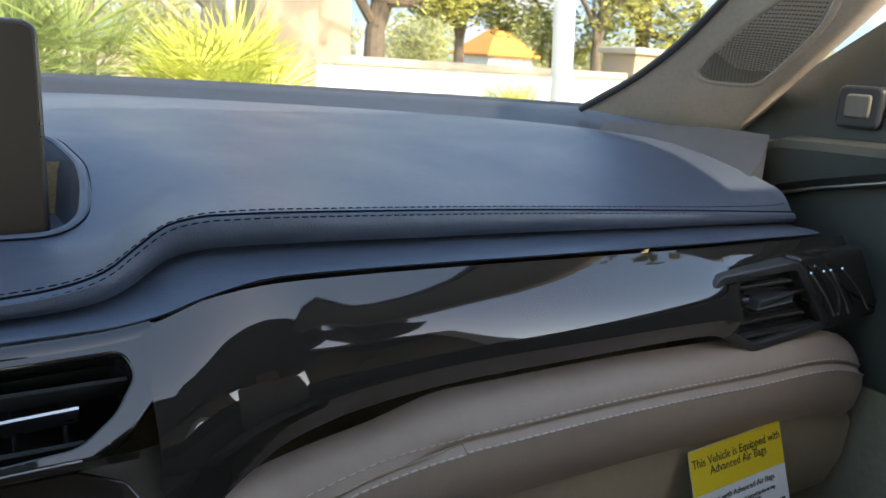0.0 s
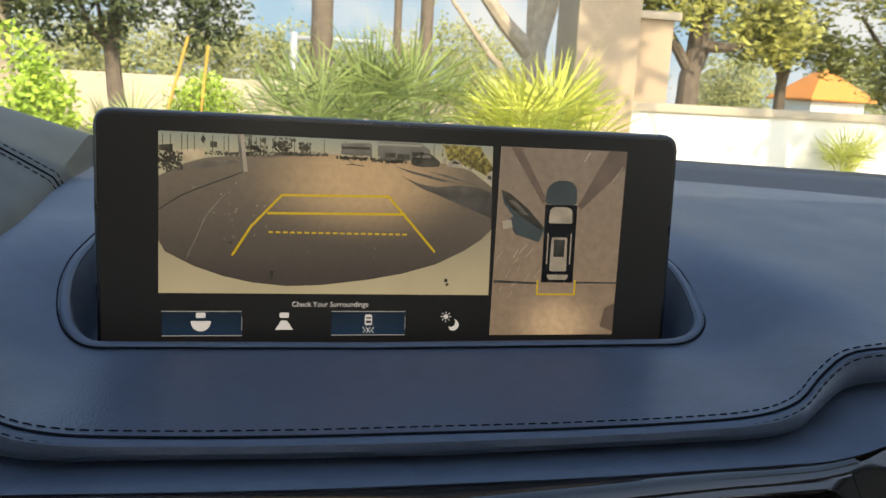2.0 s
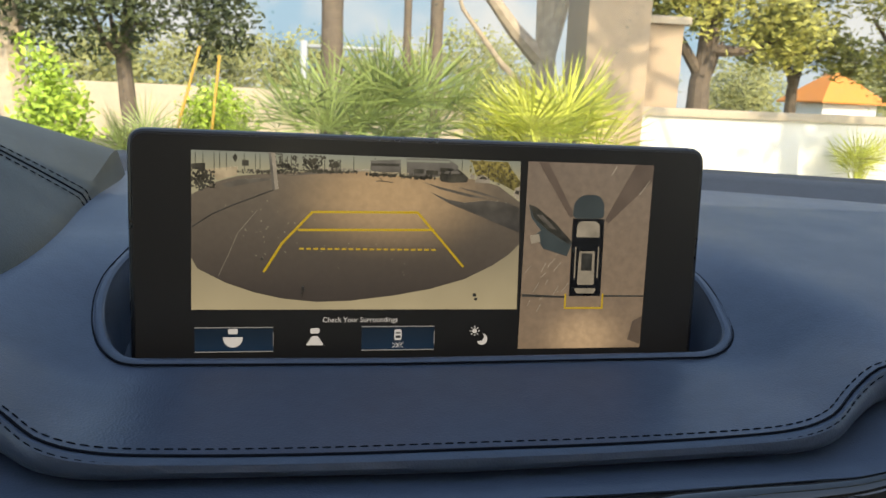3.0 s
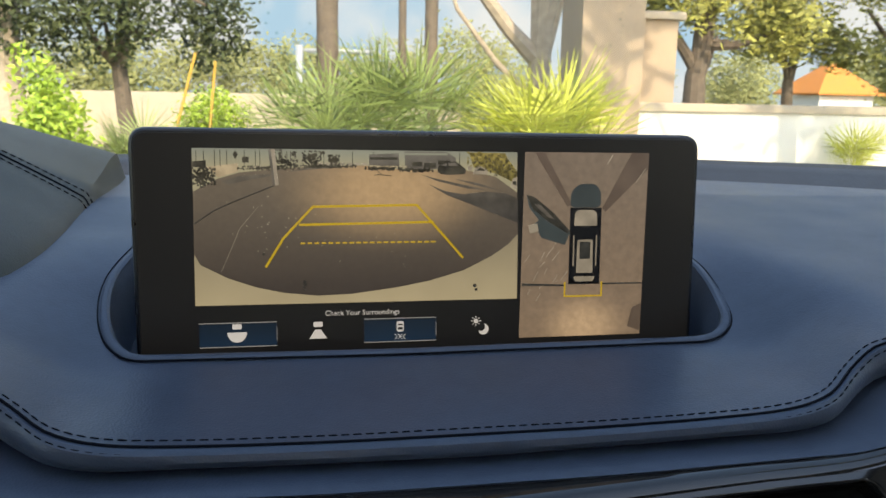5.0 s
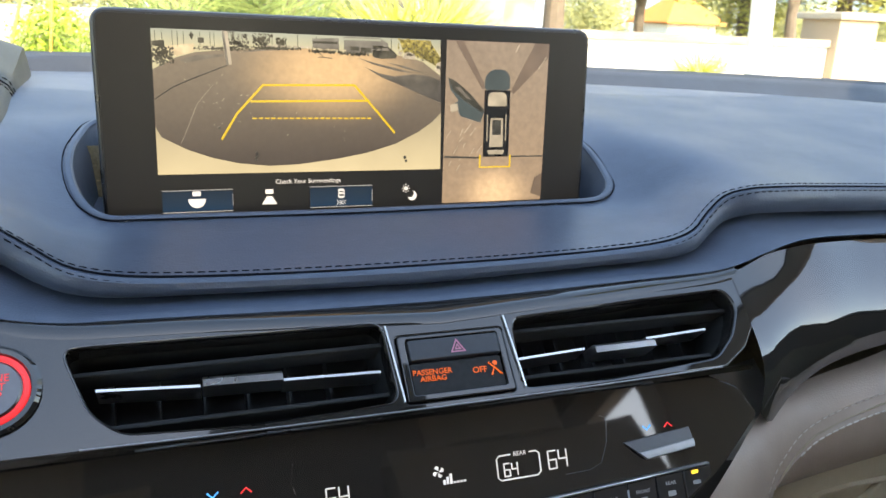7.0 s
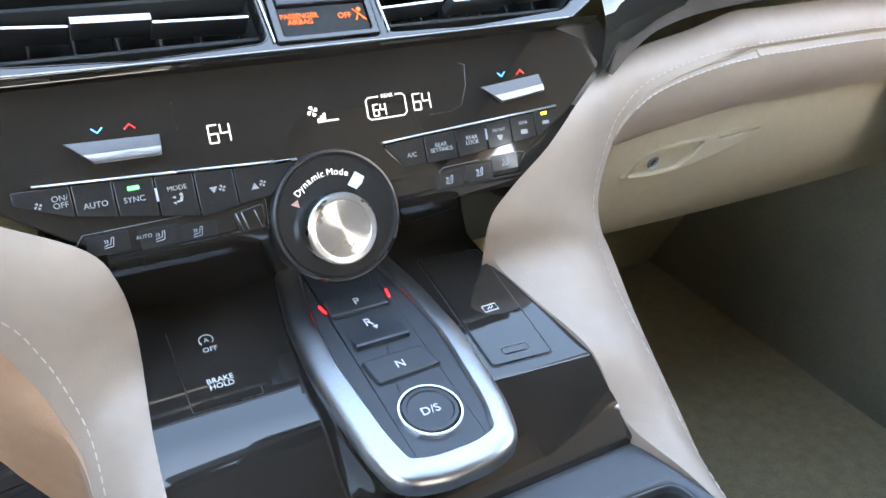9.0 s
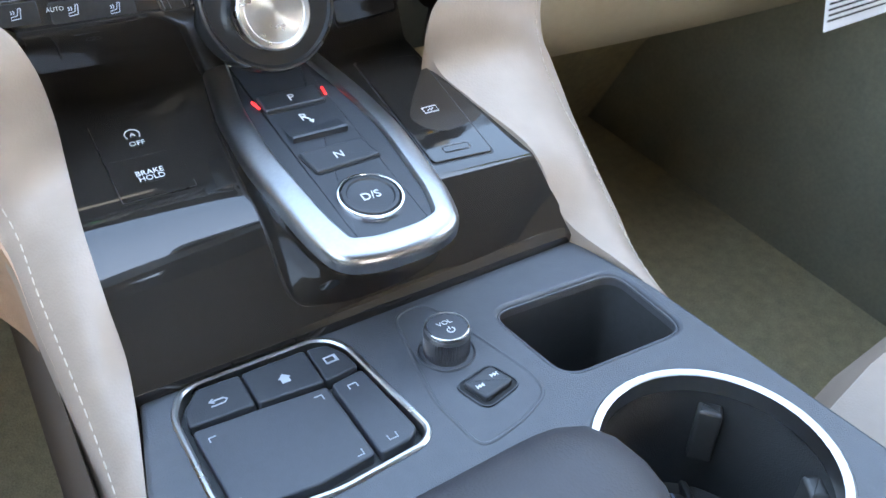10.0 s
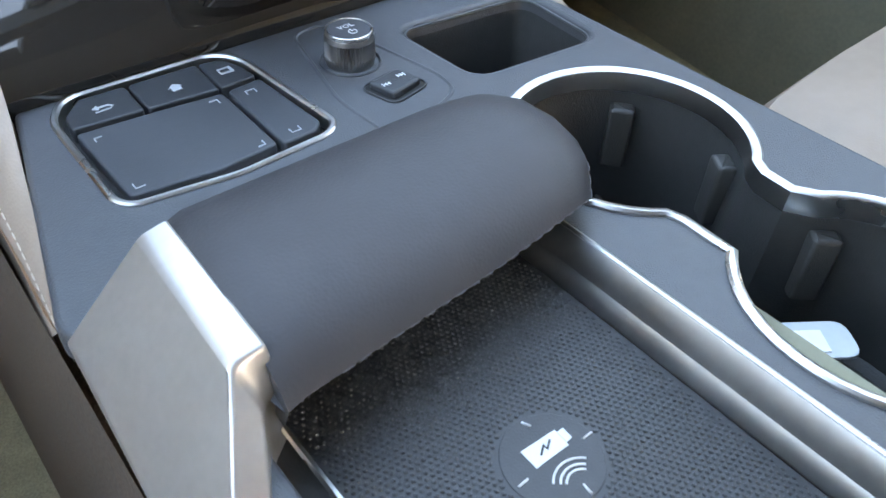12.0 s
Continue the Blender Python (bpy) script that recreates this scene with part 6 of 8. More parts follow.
for x0, x1 in ((-0.1255, -0.0844), (-0.0366, 0.0041)):
    mark("camera_key", [rect((x0 + x1) / 2, -0.0449, x1 - x0, 0.0128)], KEY_BLUE, label="lit blue key")
    mark("key_edge", [rect((x0 + x1) / 2, -0.0383, x1 - x0, 0.0004), rect((x0 + x1) / 2, -0.0516, x1 - x0, 0.0004), rect(x1, -0.0449, 0.0003, 0.0075)], PAGE_GREY, lift=0.0008, each=True)
for x in (-0.1056, -0.0621):
    mark("car_tail_icon", [rect(x, -0.0404, 0.0050, 0.0028, 0.0008)], PAGE_WHITE, lift=0.0009)
mark("wide_beam_icon", [[(-0.1056 + 0.0052 * math.cos(radians(a)), -0.0436 + 0.0056 * math.sin(radians(a))) for a in range(180, 361, 15)]], PAGE_WHITE, lift=0.0009)
mark("beam_icon", [[(-0.0637, -0.0434), (-0.0605, -0.0434), (-0.0574, -0.0484), (-0.0668, -0.0484)]], PAGE_WHITE, lift=0.0009)
mark("car_icon", [rect(-0.0164, -0.0430, 0.0040, 0.0060, 0.0012)], PAGE_WHITE, lift=0.0009)
mark("car_icon_glass", [rect(-0.0164, -0.0440, 0.0028, 0.0014, 0.0004), rect(-0.0164, -0.0418, 0.0028, 0.0008, 0.0003)], SCREEN_CASE, lift=0.0011)
strokes("chevron_icon", [[(x, -0.0474), (x + s * 0.0016, -0.0488), (x, -0.0502)] for s in (1, -1) for x in (-0.0164 - s * 0.0030, -0.0164 - s * 0.0012)], 0.0002, PAGE_WHITE, lift=0.0009)
mark("sun_icon", [circle(0.0272, -0.0412, 0.0013, 14)] + [rect(0.0272 + 0.0024 * math.cos(radians(a)), -0.0412 + 0.0024 * math.sin(radians(a)), 0.0010, 0.0004, turn=a) for a in range(0, 360, 45)], PAGE_WHITE, lift=0.0009)
mark("moon_icon", [arc(0.0315, -0.0460, 0.0032, -130, 60, 14) + arc(0.0302, -0.0446, 0.0026, 55, -120, 14)], PAGE_WHITE, lift=0.0009)
# view from above
mark("view_from_above", [[(0.0529, -0.0520), (0.1270, -0.0519), (0.1286, 0.0549), (0.0544, 0.0551)]], VIEW_ABOVE, label="camera picture of the car from above")
mark("above_shade", [[(0.0600, 0.0549), (0.0660, 0.0549), (0.0830, 0.0250), (0.0800, 0.0240)], [(0.1180, 0.0549), (0.1286, 0.0549), (0.1286, 0.0460), (0.1030, 0.0210), (0.1010, 0.0230)], [(0.1190, -0.0470), (0.1268, -0.0500), (0.1272, -0.0330), (0.1215, -0.0360)]], lit_picture("picture_soft_shade", (0.026, 0.019, 0.014), (0.032, 0.024, 0.019), -0.05, 0.05, 50, 0.3), lift=0.0007, each=True)
mark("above_seam", [[(0.0540, -0.0200), (0.0800, -0.0212), (0.0800, -0.0222), (0.0540, -0.0215)], [(0.1020, -0.0206), (0.1275, -0.0208), (0.1275, -0.0216), (0.1020, -0.0216)]], VIEW_DARK, lift=0.0008, each=True)
mark("above_bonnet", [rounded([(0.0816, 0.0236), (0.1002, 0.0236), (0.1000, 0.0330), (0.0965, 0.0372), (0.0870, 0.0372), (0.0822, 0.0330)], 0.003, 4)], VIEW_TEAL, lift=0.0009)
mark("above_body", [rect(0.0912, 0.0012, 0.0188, 0.0446)], SCREEN_CASE, lift=0.0010)
mark("above_roof", [rounded([(0.0842, 0.0130), (0.0982, 0.0130), (0.0978, 0.0205), (0.0955, 0.0222), (0.0868, 0.0222), (0.0846, 0.0205)], 0.001, 3), rounded([(0.0865, 0.0050), (0.0958, 0.0050), (0.0962, -0.0145), (0.0861, -0.0145)], 0.001, 3), rounded([(0.0845, -0.0165), (0.0978, -0.0165), (0.0965, -0.0195), (0.0858, -0.0195)], 0.001, 3)], VIEW_PALE, lift=0.0012, each=True)
mark("above_rail", [rect(0.0843, -0.0015, 0.0007, 0.0180), rect(0.0980, -0.0015, 0.0007, 0.0180)], VIEW_PALE, lift=0.0012, each=True)
mark("above_sunroof", [rect(0.0911, -0.0012, 0.0064, 0.0100, 0.0006)], VIEW_DARK, lift=0.0014)
mark("above_door", [[(0.0556, 0.0312), (0.0600, 0.0298), (0.0822, 0.0098), (0.0790, 0.0020), (0.0650, 0.0062), (0.0600, 0.0140), (0.0632, 0.0165), (0.0575, 0.0235)]], VIEW_TEAL, lift=0.0009)
mark("above_door_glass", [[(0.0556, 0.0312), (0.0590, 0.0232), (0.0680, 0.0160), (0.0800, 0.0088), (0.0822, 0.0098), (0.0720, 0.0205), (0.0610, 0.0292)]], VIEW_DARK, lift=0.0011)
mark("above_door_trim", [[(0.0600, 0.0255), (0.0690, 0.0178), (0.0720, 0.0172), (0.0640, 0.0252)]], VIEW_WALL, lift=0.0013)
mark("above_mirror", [rect(0.0602, 0.0118, 0.0052, 0.0046, turn=12)], VIEW_PALE, lift=0.0010)
mark("above_litter", [rect(spot.uniform(0.056, 0.080), spot.uniform(-0.030, 0.004), 0.0003, spot.uniform(0.001, 0.007), turn=spot.uniform(-50, -20)) for _ in range(16)] + [rect(0.1240, 0.0420, 0.0005, 0.0100, turn=-35), rect(0.1050, 0.0510, 0.0005, 0.0060, turn=-30)], VIEW_PALE, lift=0.0008)["kind"] = "stuff"
mark("bracket_line", [rect(0.0796, -0.0240, 0.0008, 0.0086), rect(0.1020, -0.0240, 0.0008, 0.0086), rect(0.0908, -0.0281, 0.0232, 0.0008)], GUIDE, lift=0.0012, each=True)

# ---- climate controls ----
def K(x, z):
    return (x, (z + 0.14) / 0.894)


def temp_paddle(pts):
    ob = thing("temperature_paddle", "satin silver temperature rocker on the black panel", "switch", CLIMATE @ Vector((pts[0][0], 0, 0)), "temperature rockers")
    p0, p1, p2, p3 = (Vector(p) for p in pts)

    def row(share, z):
        a, b = p0.lerp(p3, share), p1.lerp(p2, share)
        return [CLIMATE @ Vector((q.x, q.y, zz)) for q, zz in ((a, z * 0.3), (a.lerp(b, 0.012), z), (a.lerp(b, 0.5), z), (a.lerp(b, 0.985), z), (b, z * 0.3))]

    bm = bmesh.new()
    loft(bm, [row(u, z) for u, z in ((0.0, 0.0), (0.0, 0.0006), (0.02, 0.0012), (0.30, 0.0022), (0.58, 0.0030))])
    part("paddle", bm, RAIL_DARK, ob, "sloping satin face, shade in its colour")
    bm = bmesh.new()
    loft(bm, [row(u, z) for u, z in ((0.57, 0.0030), (0.60, 0.0036), (0.64, 0.0038), (0.92, 0.0040), (0.98, 0.0034), (1.0, 0.0022), (1.0, -0.001))])
    part("front_edge", bm, SATIN_SOFT, ob, "bright satin lower lip")
    return ob


# Sloping face of the silver rocker: its dark tone is shade put into colour.
RAIL_DARK = material("shaded_paddle_silver", (0.14, 0.137, 0.134), 0.42, metal=1.0, vary=0.08, scale=40)
SATIN_SOFT = material("soft_satin_silver", (0.46, 0.45, 0.44), 0.42, metal=1.0, vary=0.08, scale=40)
temp_paddle([(-0.1275, 0.0036), (-0.0855, 0.0022), (-0.0866, -0.0074), (-0.1158, -0.0070)])
temp_paddle([(0.0901, 0.0020), (0.1317, 0.0050), (0.1319, -0.0055), (0.1024, -0.0083)])
strokes("window_outline", [[(-0.0773, 0.0157), (-0.0785, 0.0080), (-0.0770, 0.0025)], [(-0.0757, 0.0002), (-0.0730, -0.0018)], [(0.0790, 0.0172), (0.0830, 0.0158), (0.0815, 0.0040), (0.0770, -0.0060), (0.0700, -0.0085), (0.0560, -0.0088)]], 0.00018, DARK_SATIN, CLIMATE, climate, 0.0, each=True)
for x, mat, up in ((-0.1120, LIT_BLUE, -1), (-0.0980, LIT_RED, 1), (0.1060, LIT_BLUE, -1), (0.1190, LIT_RED, 1)):
    strokes("chevron", [[(x - 0.0024, 0.0076 - 0.0011 * up), (x, 0.0076 + 0.0011 * up), (x + 0.0024, 0.0076 - 0.0011 * up)]], 0.0004, mat, CLIMATE, climate, 0.0002)
SEG = {"6": ("a", "f", "e", "d", "c", "g"), "4": ("f", "g", "b", "c")}


def digits(text, x, y, h):
    """Seven-segment figures."""
    for k, ch in enumerate(text):
        lines = []
        x0, w = x + k * h * 0.68, h * 0.5
        ends = {"a": ((0, 1), (1, 1)), "b": ((1, 1), (1, 0.5)), "c": ((1, 0.5), (1, 0)), "d": ((0, 0), (1, 0)), "e": ((0, 0), (0, 0.5)), "f": ((0, 0.5), (0, 1)), "g": ((0, 0.5), (1, 0.5))}
        for s in SEG[ch]:
            (ax, ay), (bx, by) = ends[s]
            lines.append([(x0 + ax * w, y + ay * h), (x0 + bx * w, y + by * h)])
        strokes("figure", lines, 0.0004, LIT_WHITE, CLIMATE, climate, 0.0002)


digits("64", -0.0635, -0.0060, 0.0086)
digits("64", 0.0475, -0.0050, 0.0086)
digits("64", 0.0235, -0.0050, 0.0060)
strokes("rear_box", [[(0.0275, 0.0050), (0.0215, 0.0050), (0.0200, 0.0036), (0.0200, -0.0052), (0.0215, -0.0066), (0.0410, -0.0066), (0.0428, -0.0050), (0.0428, 0.0036), (0.0412, 0.0050), (0.0375, 0.0050)]], 0.0004, LIT_WHITE, CLIMATE, climate, 0.0002)
writing("rear_word", "REAR", 0.0030, at(CLIMATE, 0.0325, 0.0040, 0.0003), LIT_WHITE, climate, "CENTER", 0.0001)
mark("fan_level", [rect(-0.0075 + 0.0017 * k, -0.0040 + h / 2, 0.0012, h) for k, h in enumerate((0.0022, 0.0034, 0.0046, 0.0009, 0.0009, 0.0009, 0.0009))], LIT_WHITE, CLIMATE, climate, 0.0002)


def strip_buttons(top, low, cuts):
    for x0, x1 in zip(cuts, cuts[1:]):
        xs = [x0 + 0.0003] + [x for x, _ in low if x0 < x < x1] + [x1 - 0.0003]
        line = lambda tab, x: tab[0][1] if x <= tab[0][0] else next((lerp(a[1], b[1], (x - a[0]) / (b[0] - a[0])) for a, b in zip(tab, tab[1:]) if a[0] <= x <= b[0]), tab[-1][1])
        outline = [(x, line(low, x)) for x in xs] + [(x, line(top, x) - 0.001) for x in reversed(xs)]
        bm = bmesh.new()
        slab(bm, rounded(outline, 0.0008, 2), -0.002, 0.0016, CLIMATE, 0.0005)
        part("key", bm, BUTTON_GLOSS, climate)
    bm = bmesh.new()
    a, b = Vector(top[0]), Vector(top[-1])
    loft(bm, [[CLIMATE @ Vector((p.x, p.y + u, w)) for u, w in ((-0.0006, 0.0), (-0.0006, 0.0028), (0.0002, 0.0030), (0.0007, 0.0024), (0.0007, 0.0))] for p in (a, b)], closed=True, caps=True)
    part("bright_edge", bm, SATIN, climate)


BUTTON_GLOSS = material("gloss_black_key", (0.026, 0.024, 0.023), 0.10, vary=0.15, scale=60, specular=0.45)
KEY_PRINT = material("soft_white_print", (0.36, 0.36, 0.35), 0.5, vary=0.05, scale=100)
strip_buttons([K(-0.1435, -0.1515), K(-0.0235, -0.1580)], [K(-0.153, -0.1575), K(-0.131, -0.1655), K(-0.072, -0.1755), K(-0.040, -0.1720), K(-0.0245, -0.1605)], (-0.1525, -0.1285, -0.1110, -0.0930, -0.0750, -0.0560, -0.0250))
strip_buttons([K(0.0245, -0.1575), K(0.1390, -0.1535)], [K(0.0255, -0.1600), K(0.0360, -0.1710), K(0.071, -0.1710), K(0.125, -0.1675), K(0.1415, -0.1585)], (0.0258, 0.0490, 0.0690, 0.0890, 0.1060, 0.1230, 0.1410))


def key_text(text, x, z, size=0.0040):
    u, v = K(x, z)
    writing("key_text", text, size, at(CLIMATE, u, v - 0.0012, 0.0017), KEY_PRINT, climate, "CENTER", 0.00008)


key_text("ON/\nOFF", -0.1335, -0.1575, 0.0037)
key_text("AUTO", -0.1195, -0.1625, 0.0038)
key_text("SYNC", -0.1030, -0.1630, 0.0038)
key_text("MODE", -0.0835, -0.1612, 0.0032)
key_text("A/C", 0.0405, -0.1655, 0.0036)
key_text("REAR\nSETTINGS", 0.0590, -0.1628, 0.0032)
key_text("REAR\nLOCK", 0.0790, -0.1620, 0.0032)
key_text("FRONT", 0.0975, -0.1605, 0.0026)
key_text("REAR", 0.1145, -0.1590, 0.0026)
key_text("AUTO", -0.1025, -0.1785, 0.0026)
mark("green_lamp", [rect(-0.1025, -0.0205, 0.0052, 0.0019, 0.0005)], LIT_GREEN, CLIMATE, climate, 0.0018, label="lit green indicator")
mark("amber_lamp", [rect(0.1300, -0.0182, 0.0040, 0.0018, 0.0005, turn=4)], LIT_AMBER, CLIMATE, climate, 0.0018, label="lit amber indicator")
mark("key_bar", [rect(-0.0930, -0.0255, 0.0010, 0.0062), rect(0.0888, -0.0245, 0.0009, 0.0062)], GREY_PRINT, CLIMATE, climate, 0.0017, each=True)
mark("mode_icon", [circle(-0.0822, -0.0272, 0.0008, 8), [(-0.0828, -0.0283), (-0.0814, -0.0281), (-0.0822, -0.0306), (-0.0848, -0.0308), (-0.0848, -0.0300), (-0.0832, -0.0298)], [(-0.0868, -0.0280), (-0.0848, -0.0274), (-0.0850, -0.0288)], [(-0.0866, -0.0304), (-0.0852, -0.0318), (-0.0852, -0.0302)]], KEY_PRINT, CLIMATE, climate, 0.0017)
def fan(x, y, r=0.0018):
    """Four petals of a fan sign."""
    return [[(x + r * k * math.cos(radians(90 * n + a)), y + r * k * math.sin(radians(90 * n + a))) for k, a in ((0.12, 0), (0.75, -8), (1.0, 18), (0.85, 48), (0.5, 36))] for n in range(4)]


mark("fan_icon", fan(-0.0100, 0.0022, 0.0030), LIT_WHITE, CLIMATE, climate, 0.0002)
mark("key_arrow", [[(-0.0690, -0.0265), (-0.0650, -0.0265), (-0.0670, -0.0295)], [(-0.0490, -0.0312), (-0.0450, -0.0312), (-0.0470, -0.0282)]], KEY_PRINT, CLIMATE, climate, 0.0017, each=True)
for x, y in ((-0.0628, -0.0278), (-0.0430, -0.0290), (-0.1425, -0.0215)):
    mark("fan_sign", fan(x, y), KEY_PRINT, CLIMATE, climate, 0.0017)
mark("defrost_icon", [rounded([(0.0955, -0.0262), (0.0997, -0.0262), (0.0985, -0.0292), (0.0967, -0.0292)], 0.0006, 2), rect(0.1145, -0.0268, 0.0046, 0.0026, 0.0006), rect(0.1305, -0.0235, 0.0046, 0.0020, 0.0008)], KEY_PRINT, CLIMATE, climate, 0.0017)
for x, y in ((-0.1180, -0.0435), (-0.0955, -0.0450), (-0.0783, -0.0465), (0.0610, -0.0460), (0.0808, -0.0450), (0.0988, -0.0420)):
    bm = bmesh.new()
    slab(bm, rect(x, y, 0.0185 if x < 0 else 0.0178, 0.0092, 0.001), -0.002, 0.0003, CLIMATE, 0.0002)
    key = part("seat_key", bm, BUTTON_GLOSS, climate)
    strokes("seat_icon", [[(x + 0.0026, y + 0.0024), (x + 0.0018, y - 0.0016), (x - 0.0020, y - 0.0020), (x - 0.0018, y - 0.0008), (x + 0.0008, y - 0.0004), (x + 0.0016, y + 0.0024), (x + 0.0026, y + 0.0024)]] + [[(x + d, y + 0.0002), (x + d + 0.0005, y + 0.0010), (x + d, y + 0.0018)] for d in (-0.0016, -0.0006)], 0.00022, GREY_PRINT, CLIMATE, key, 0.0004)
strokes("key_outline", [[(-0.1330, -0.0440), (-0.1280, -0.0378), (-0.0610, -0.0372), (-0.0440, -0.0358), (-0.0428, -0.0372), (-0.0440, -0.0520)], [(0.0560, -0.0480), (0.0560, -0.0400), (0.0590, -0.0385), (0.1100, -0.0375), (0.1138, -0.0385), (0.1110, -0.0425)]], 0.00022, DARK_SATIN, CLIMATE, climate, 0.0001, each=True)
bm = bmesh.new()
slab(bm, rounded([(-0.0603, -0.0412), (-0.0445, -0.0385), (-0.0452, -0.0510), (-0.0585, -0.0514)], 0.0015), -0.002, 0.0010, CLIMATE, 0.0006)
port = part("port_cover", bm, GLOSS, climate)
strokes("bright_rib", [[(x, -0.0412), (x + 0.0022, -0.0500)] for x in (-0.0590, -0.0562, -0.0496)], 0.0003, RAIL_METAL, CLIMATE, port, 0.0011, each=True)

# drive mode dial
BRUSHED = material("turned_brushed_silver", (0.60, 0.585, 0.56), 0.30, metal=1.0, vary=0.04, scale=60)
grain = BRUSHED.node_tree.nodes.new("ShaderNodeTangent")
grain.direction_type, grain.axis = "RADIAL", "Z"
BRUSHED.node_tree.nodes["Principled BSDF"].inputs["Anisotropic"].default_value = 0.85
BRUSHED.node_tree.links.new(grain.outputs[0], BRUSHED.node_tree.nodes["Principled BSDF"].inputs["Tangent"])
dial = thing("drive_mode_dial", "brushed silver drive mode dial in gloss black ring", "dial", CLIMATE @ Vector((-0.0085, -0.057, 0)))
DIAL = at(CLIMATE, -0.0080, -0.0525)
bm = bmesh.new()
lathe(bm, [(0.0350, -0.012), (0.0350, 0.0020), (0.0342, 0.0034), (0.0325, 0.0034), (0.0312, 0.0022), (0.0290, 0.0020), (0.0190, 0.0020)], DIAL, 64)
part("ring", bm, material("satin_black_ring", (0.020, 0.020, 0.020), 0.14, vary=0.1, scale=40, specular=0.4), dial)
bm = bmesh.new()
tube(bm, [DIAL @ Vector((0.0336 * math.cos(k * math.tau / 64), 0.0336 * math.sin(k * math.tau / 64), 0.0036)) for k in range(64)], 0.0006, 6, closed=True)
part("bright_line", bm, DARK_SATIN, dial)
CAP = at(CLIMATE, -0.0104, -0.0585)
bm = bmesh.new()
lathe(bm, [(0.0175, 0.0), (0.0178, 0.0110), (0.0184, 0.0120), (0.0184, 0.0140), (0.0176, 0.0150), (0.0150, 0.0152), (0.0146, 0.0145), (0.0110, 0.0143), (0.0060, 0.0143), (0.0005, 0.0143)], Matrix.Identity(4), 64)
knob = part("knob", bm, BRUSHED, dial, "brushed silver knob")
knob.matrix_basis = CAP
strokes("knob_mark", [arc(0, 0, 0.0062, 0, 360, 36)], 0.0003, DARK_SATIN, CAP, knob, 0.0148)
word = "Dynamic Mode"
spans = [0.31, 0.87, 1.395, 1.93, 2.605, 3.14, 3.495, 3.8, 4.37, 5.035, 5.595, 6.14]
for ch, s in zip(word, spans):
    if ch != " ":
        a = 140 - s * 11.75
        m = at(CLIMATE, -0.0085 + 0.0234 * math.cos(radians(a)), -0.0545 + 0.0234 * math.sin(radians(a)), 0.0026, a - 90)
        writing("mode_letter", ch, 0.0049, m, LIT_WHITE, dial, "CENTER", 0.0001)
mark("mode_pointer", [[(-0.0085 + r * math.cos(radians(a)), -0.0545 + r * math.sin(radians(a))) for r, a in ((0.0190, 62), (0.0270, 58), (0.0270, 46), (0.0235, 44), (0.0190, 46))]], PRINT, CLIMATE, dial, 0.0028)
mark("mode_arrow", [[(-0.0085 + r * math.cos(radians(a)), -0.0545 + r * math.sin(radians(a))) for r, a in ((0.0212, 152), (0.0236, 144), (0.0258, 152))]], material("rose_print", (0.5, 0.25, 0.2), 0.5, vary=0.03), CLIMATE, dial, 0.0026)

# start button
start = thing("start_button", "round engine start button with glowing red ring", "button", VENT @ Vector((-0.1945, 0.0065, 0)))
ST = at(VENT, -0.1950, 0.0072)
bm = bmesh.new()
lathe(bm, [(0.0195, -0.004), (0.0195, 0.0015), (0.0180, 0.0030), (0.0160, 0.0028), (0.0155, 0.0)], ST, 48)
part("bezel", bm, GLOSS, start)
bm = bmesh.new()
lathe(bm, [(0.0152, -0.002), (0.0152, 0.0022), (0.0138, 0.0026), (0.0128, 0.0022), (0.0128, -0.002)], ST, 48)
part("glow_ring", bm, LIT_RED, start, "lit red ring")
bm = bmesh.new()
lathe(bm, [(0.0126, -0.002), (0.0126, 0.0024), (0.0118, 0.0032), (0.004, 0.0030)], ST, 48)
face = part("face", bm, DARK_SATIN, start)
writing("start_word", "ENGINE\nSTART\nSTOP", 0.0044, at(ST, 0, 0.0030, 0.0033), LIT_RED, face, "CENTER", 0.0001)

# ---- console buttons and lid ----
keys = thing("console_keys", "flush black idle-stop and brake-hold keys", "switch", PANEL @ Vector((-0.082, -0.02, 0)))
for y0, y1 in ((0.0036, -0.0238), (-0.0242, -0.0515)):
    bm = bmesh.new()
    slab(bm, rect(-0.0820, (y0 + y1) / 2, 0.0345, y0 - y1 - 0.0004, 0.0012), -0.002, 0.0003, PANEL, 0.0002)
    part("key", bm, GLOSS, keys)
strokes("edge_line", [[(-0.0993, 0.0030), (-0.0993, -0.0505), (-0.0985, -0.0516), (-0.0655, -0.0516), (-0.0647, -0.0507), (-0.0647, -0.0470)]], 0.00025, DARK_SATIN, PANEL, keys, 0.0006)
writing("key_word", "OFF", 0.0044, at(PANEL, -0.0812, -0.0165, 0.0011), PRINT, keys, "CENTER", 0.0001)
writing("key_word", "A", 0.0040, at(PANEL, -0.0815, -0.0098, 0.0011), PRINT, keys, "CENTER", 0.0001)
strokes("idle_arc", [arc(-0.0815, -0.0084, 0.0036, -40, 220, 16)], 0.0003, PRINT, PANEL, keys, 0.0011)
writing("key_word", "BRAKE\nHOLD", 0.0045, at(PANEL, -0.0820, -0.0372, 0.0011), PRINT, keys, "CENTER", 0.0001)
lid = thing("charging_port_box", "small gloss black port box with slot handle and battery mark", "storage box", PANEL @ Vector((0.0725, -0.036, 0)))
bm = bmesh.new()
slab(bm, rounded([(0.0520, 0.0120), (0.0945, 0.0080), (0.0918, -0.0835), (0.0525, -0.0805)], 0.003), -0.002, 0.0002, PANEL, 0.0001)
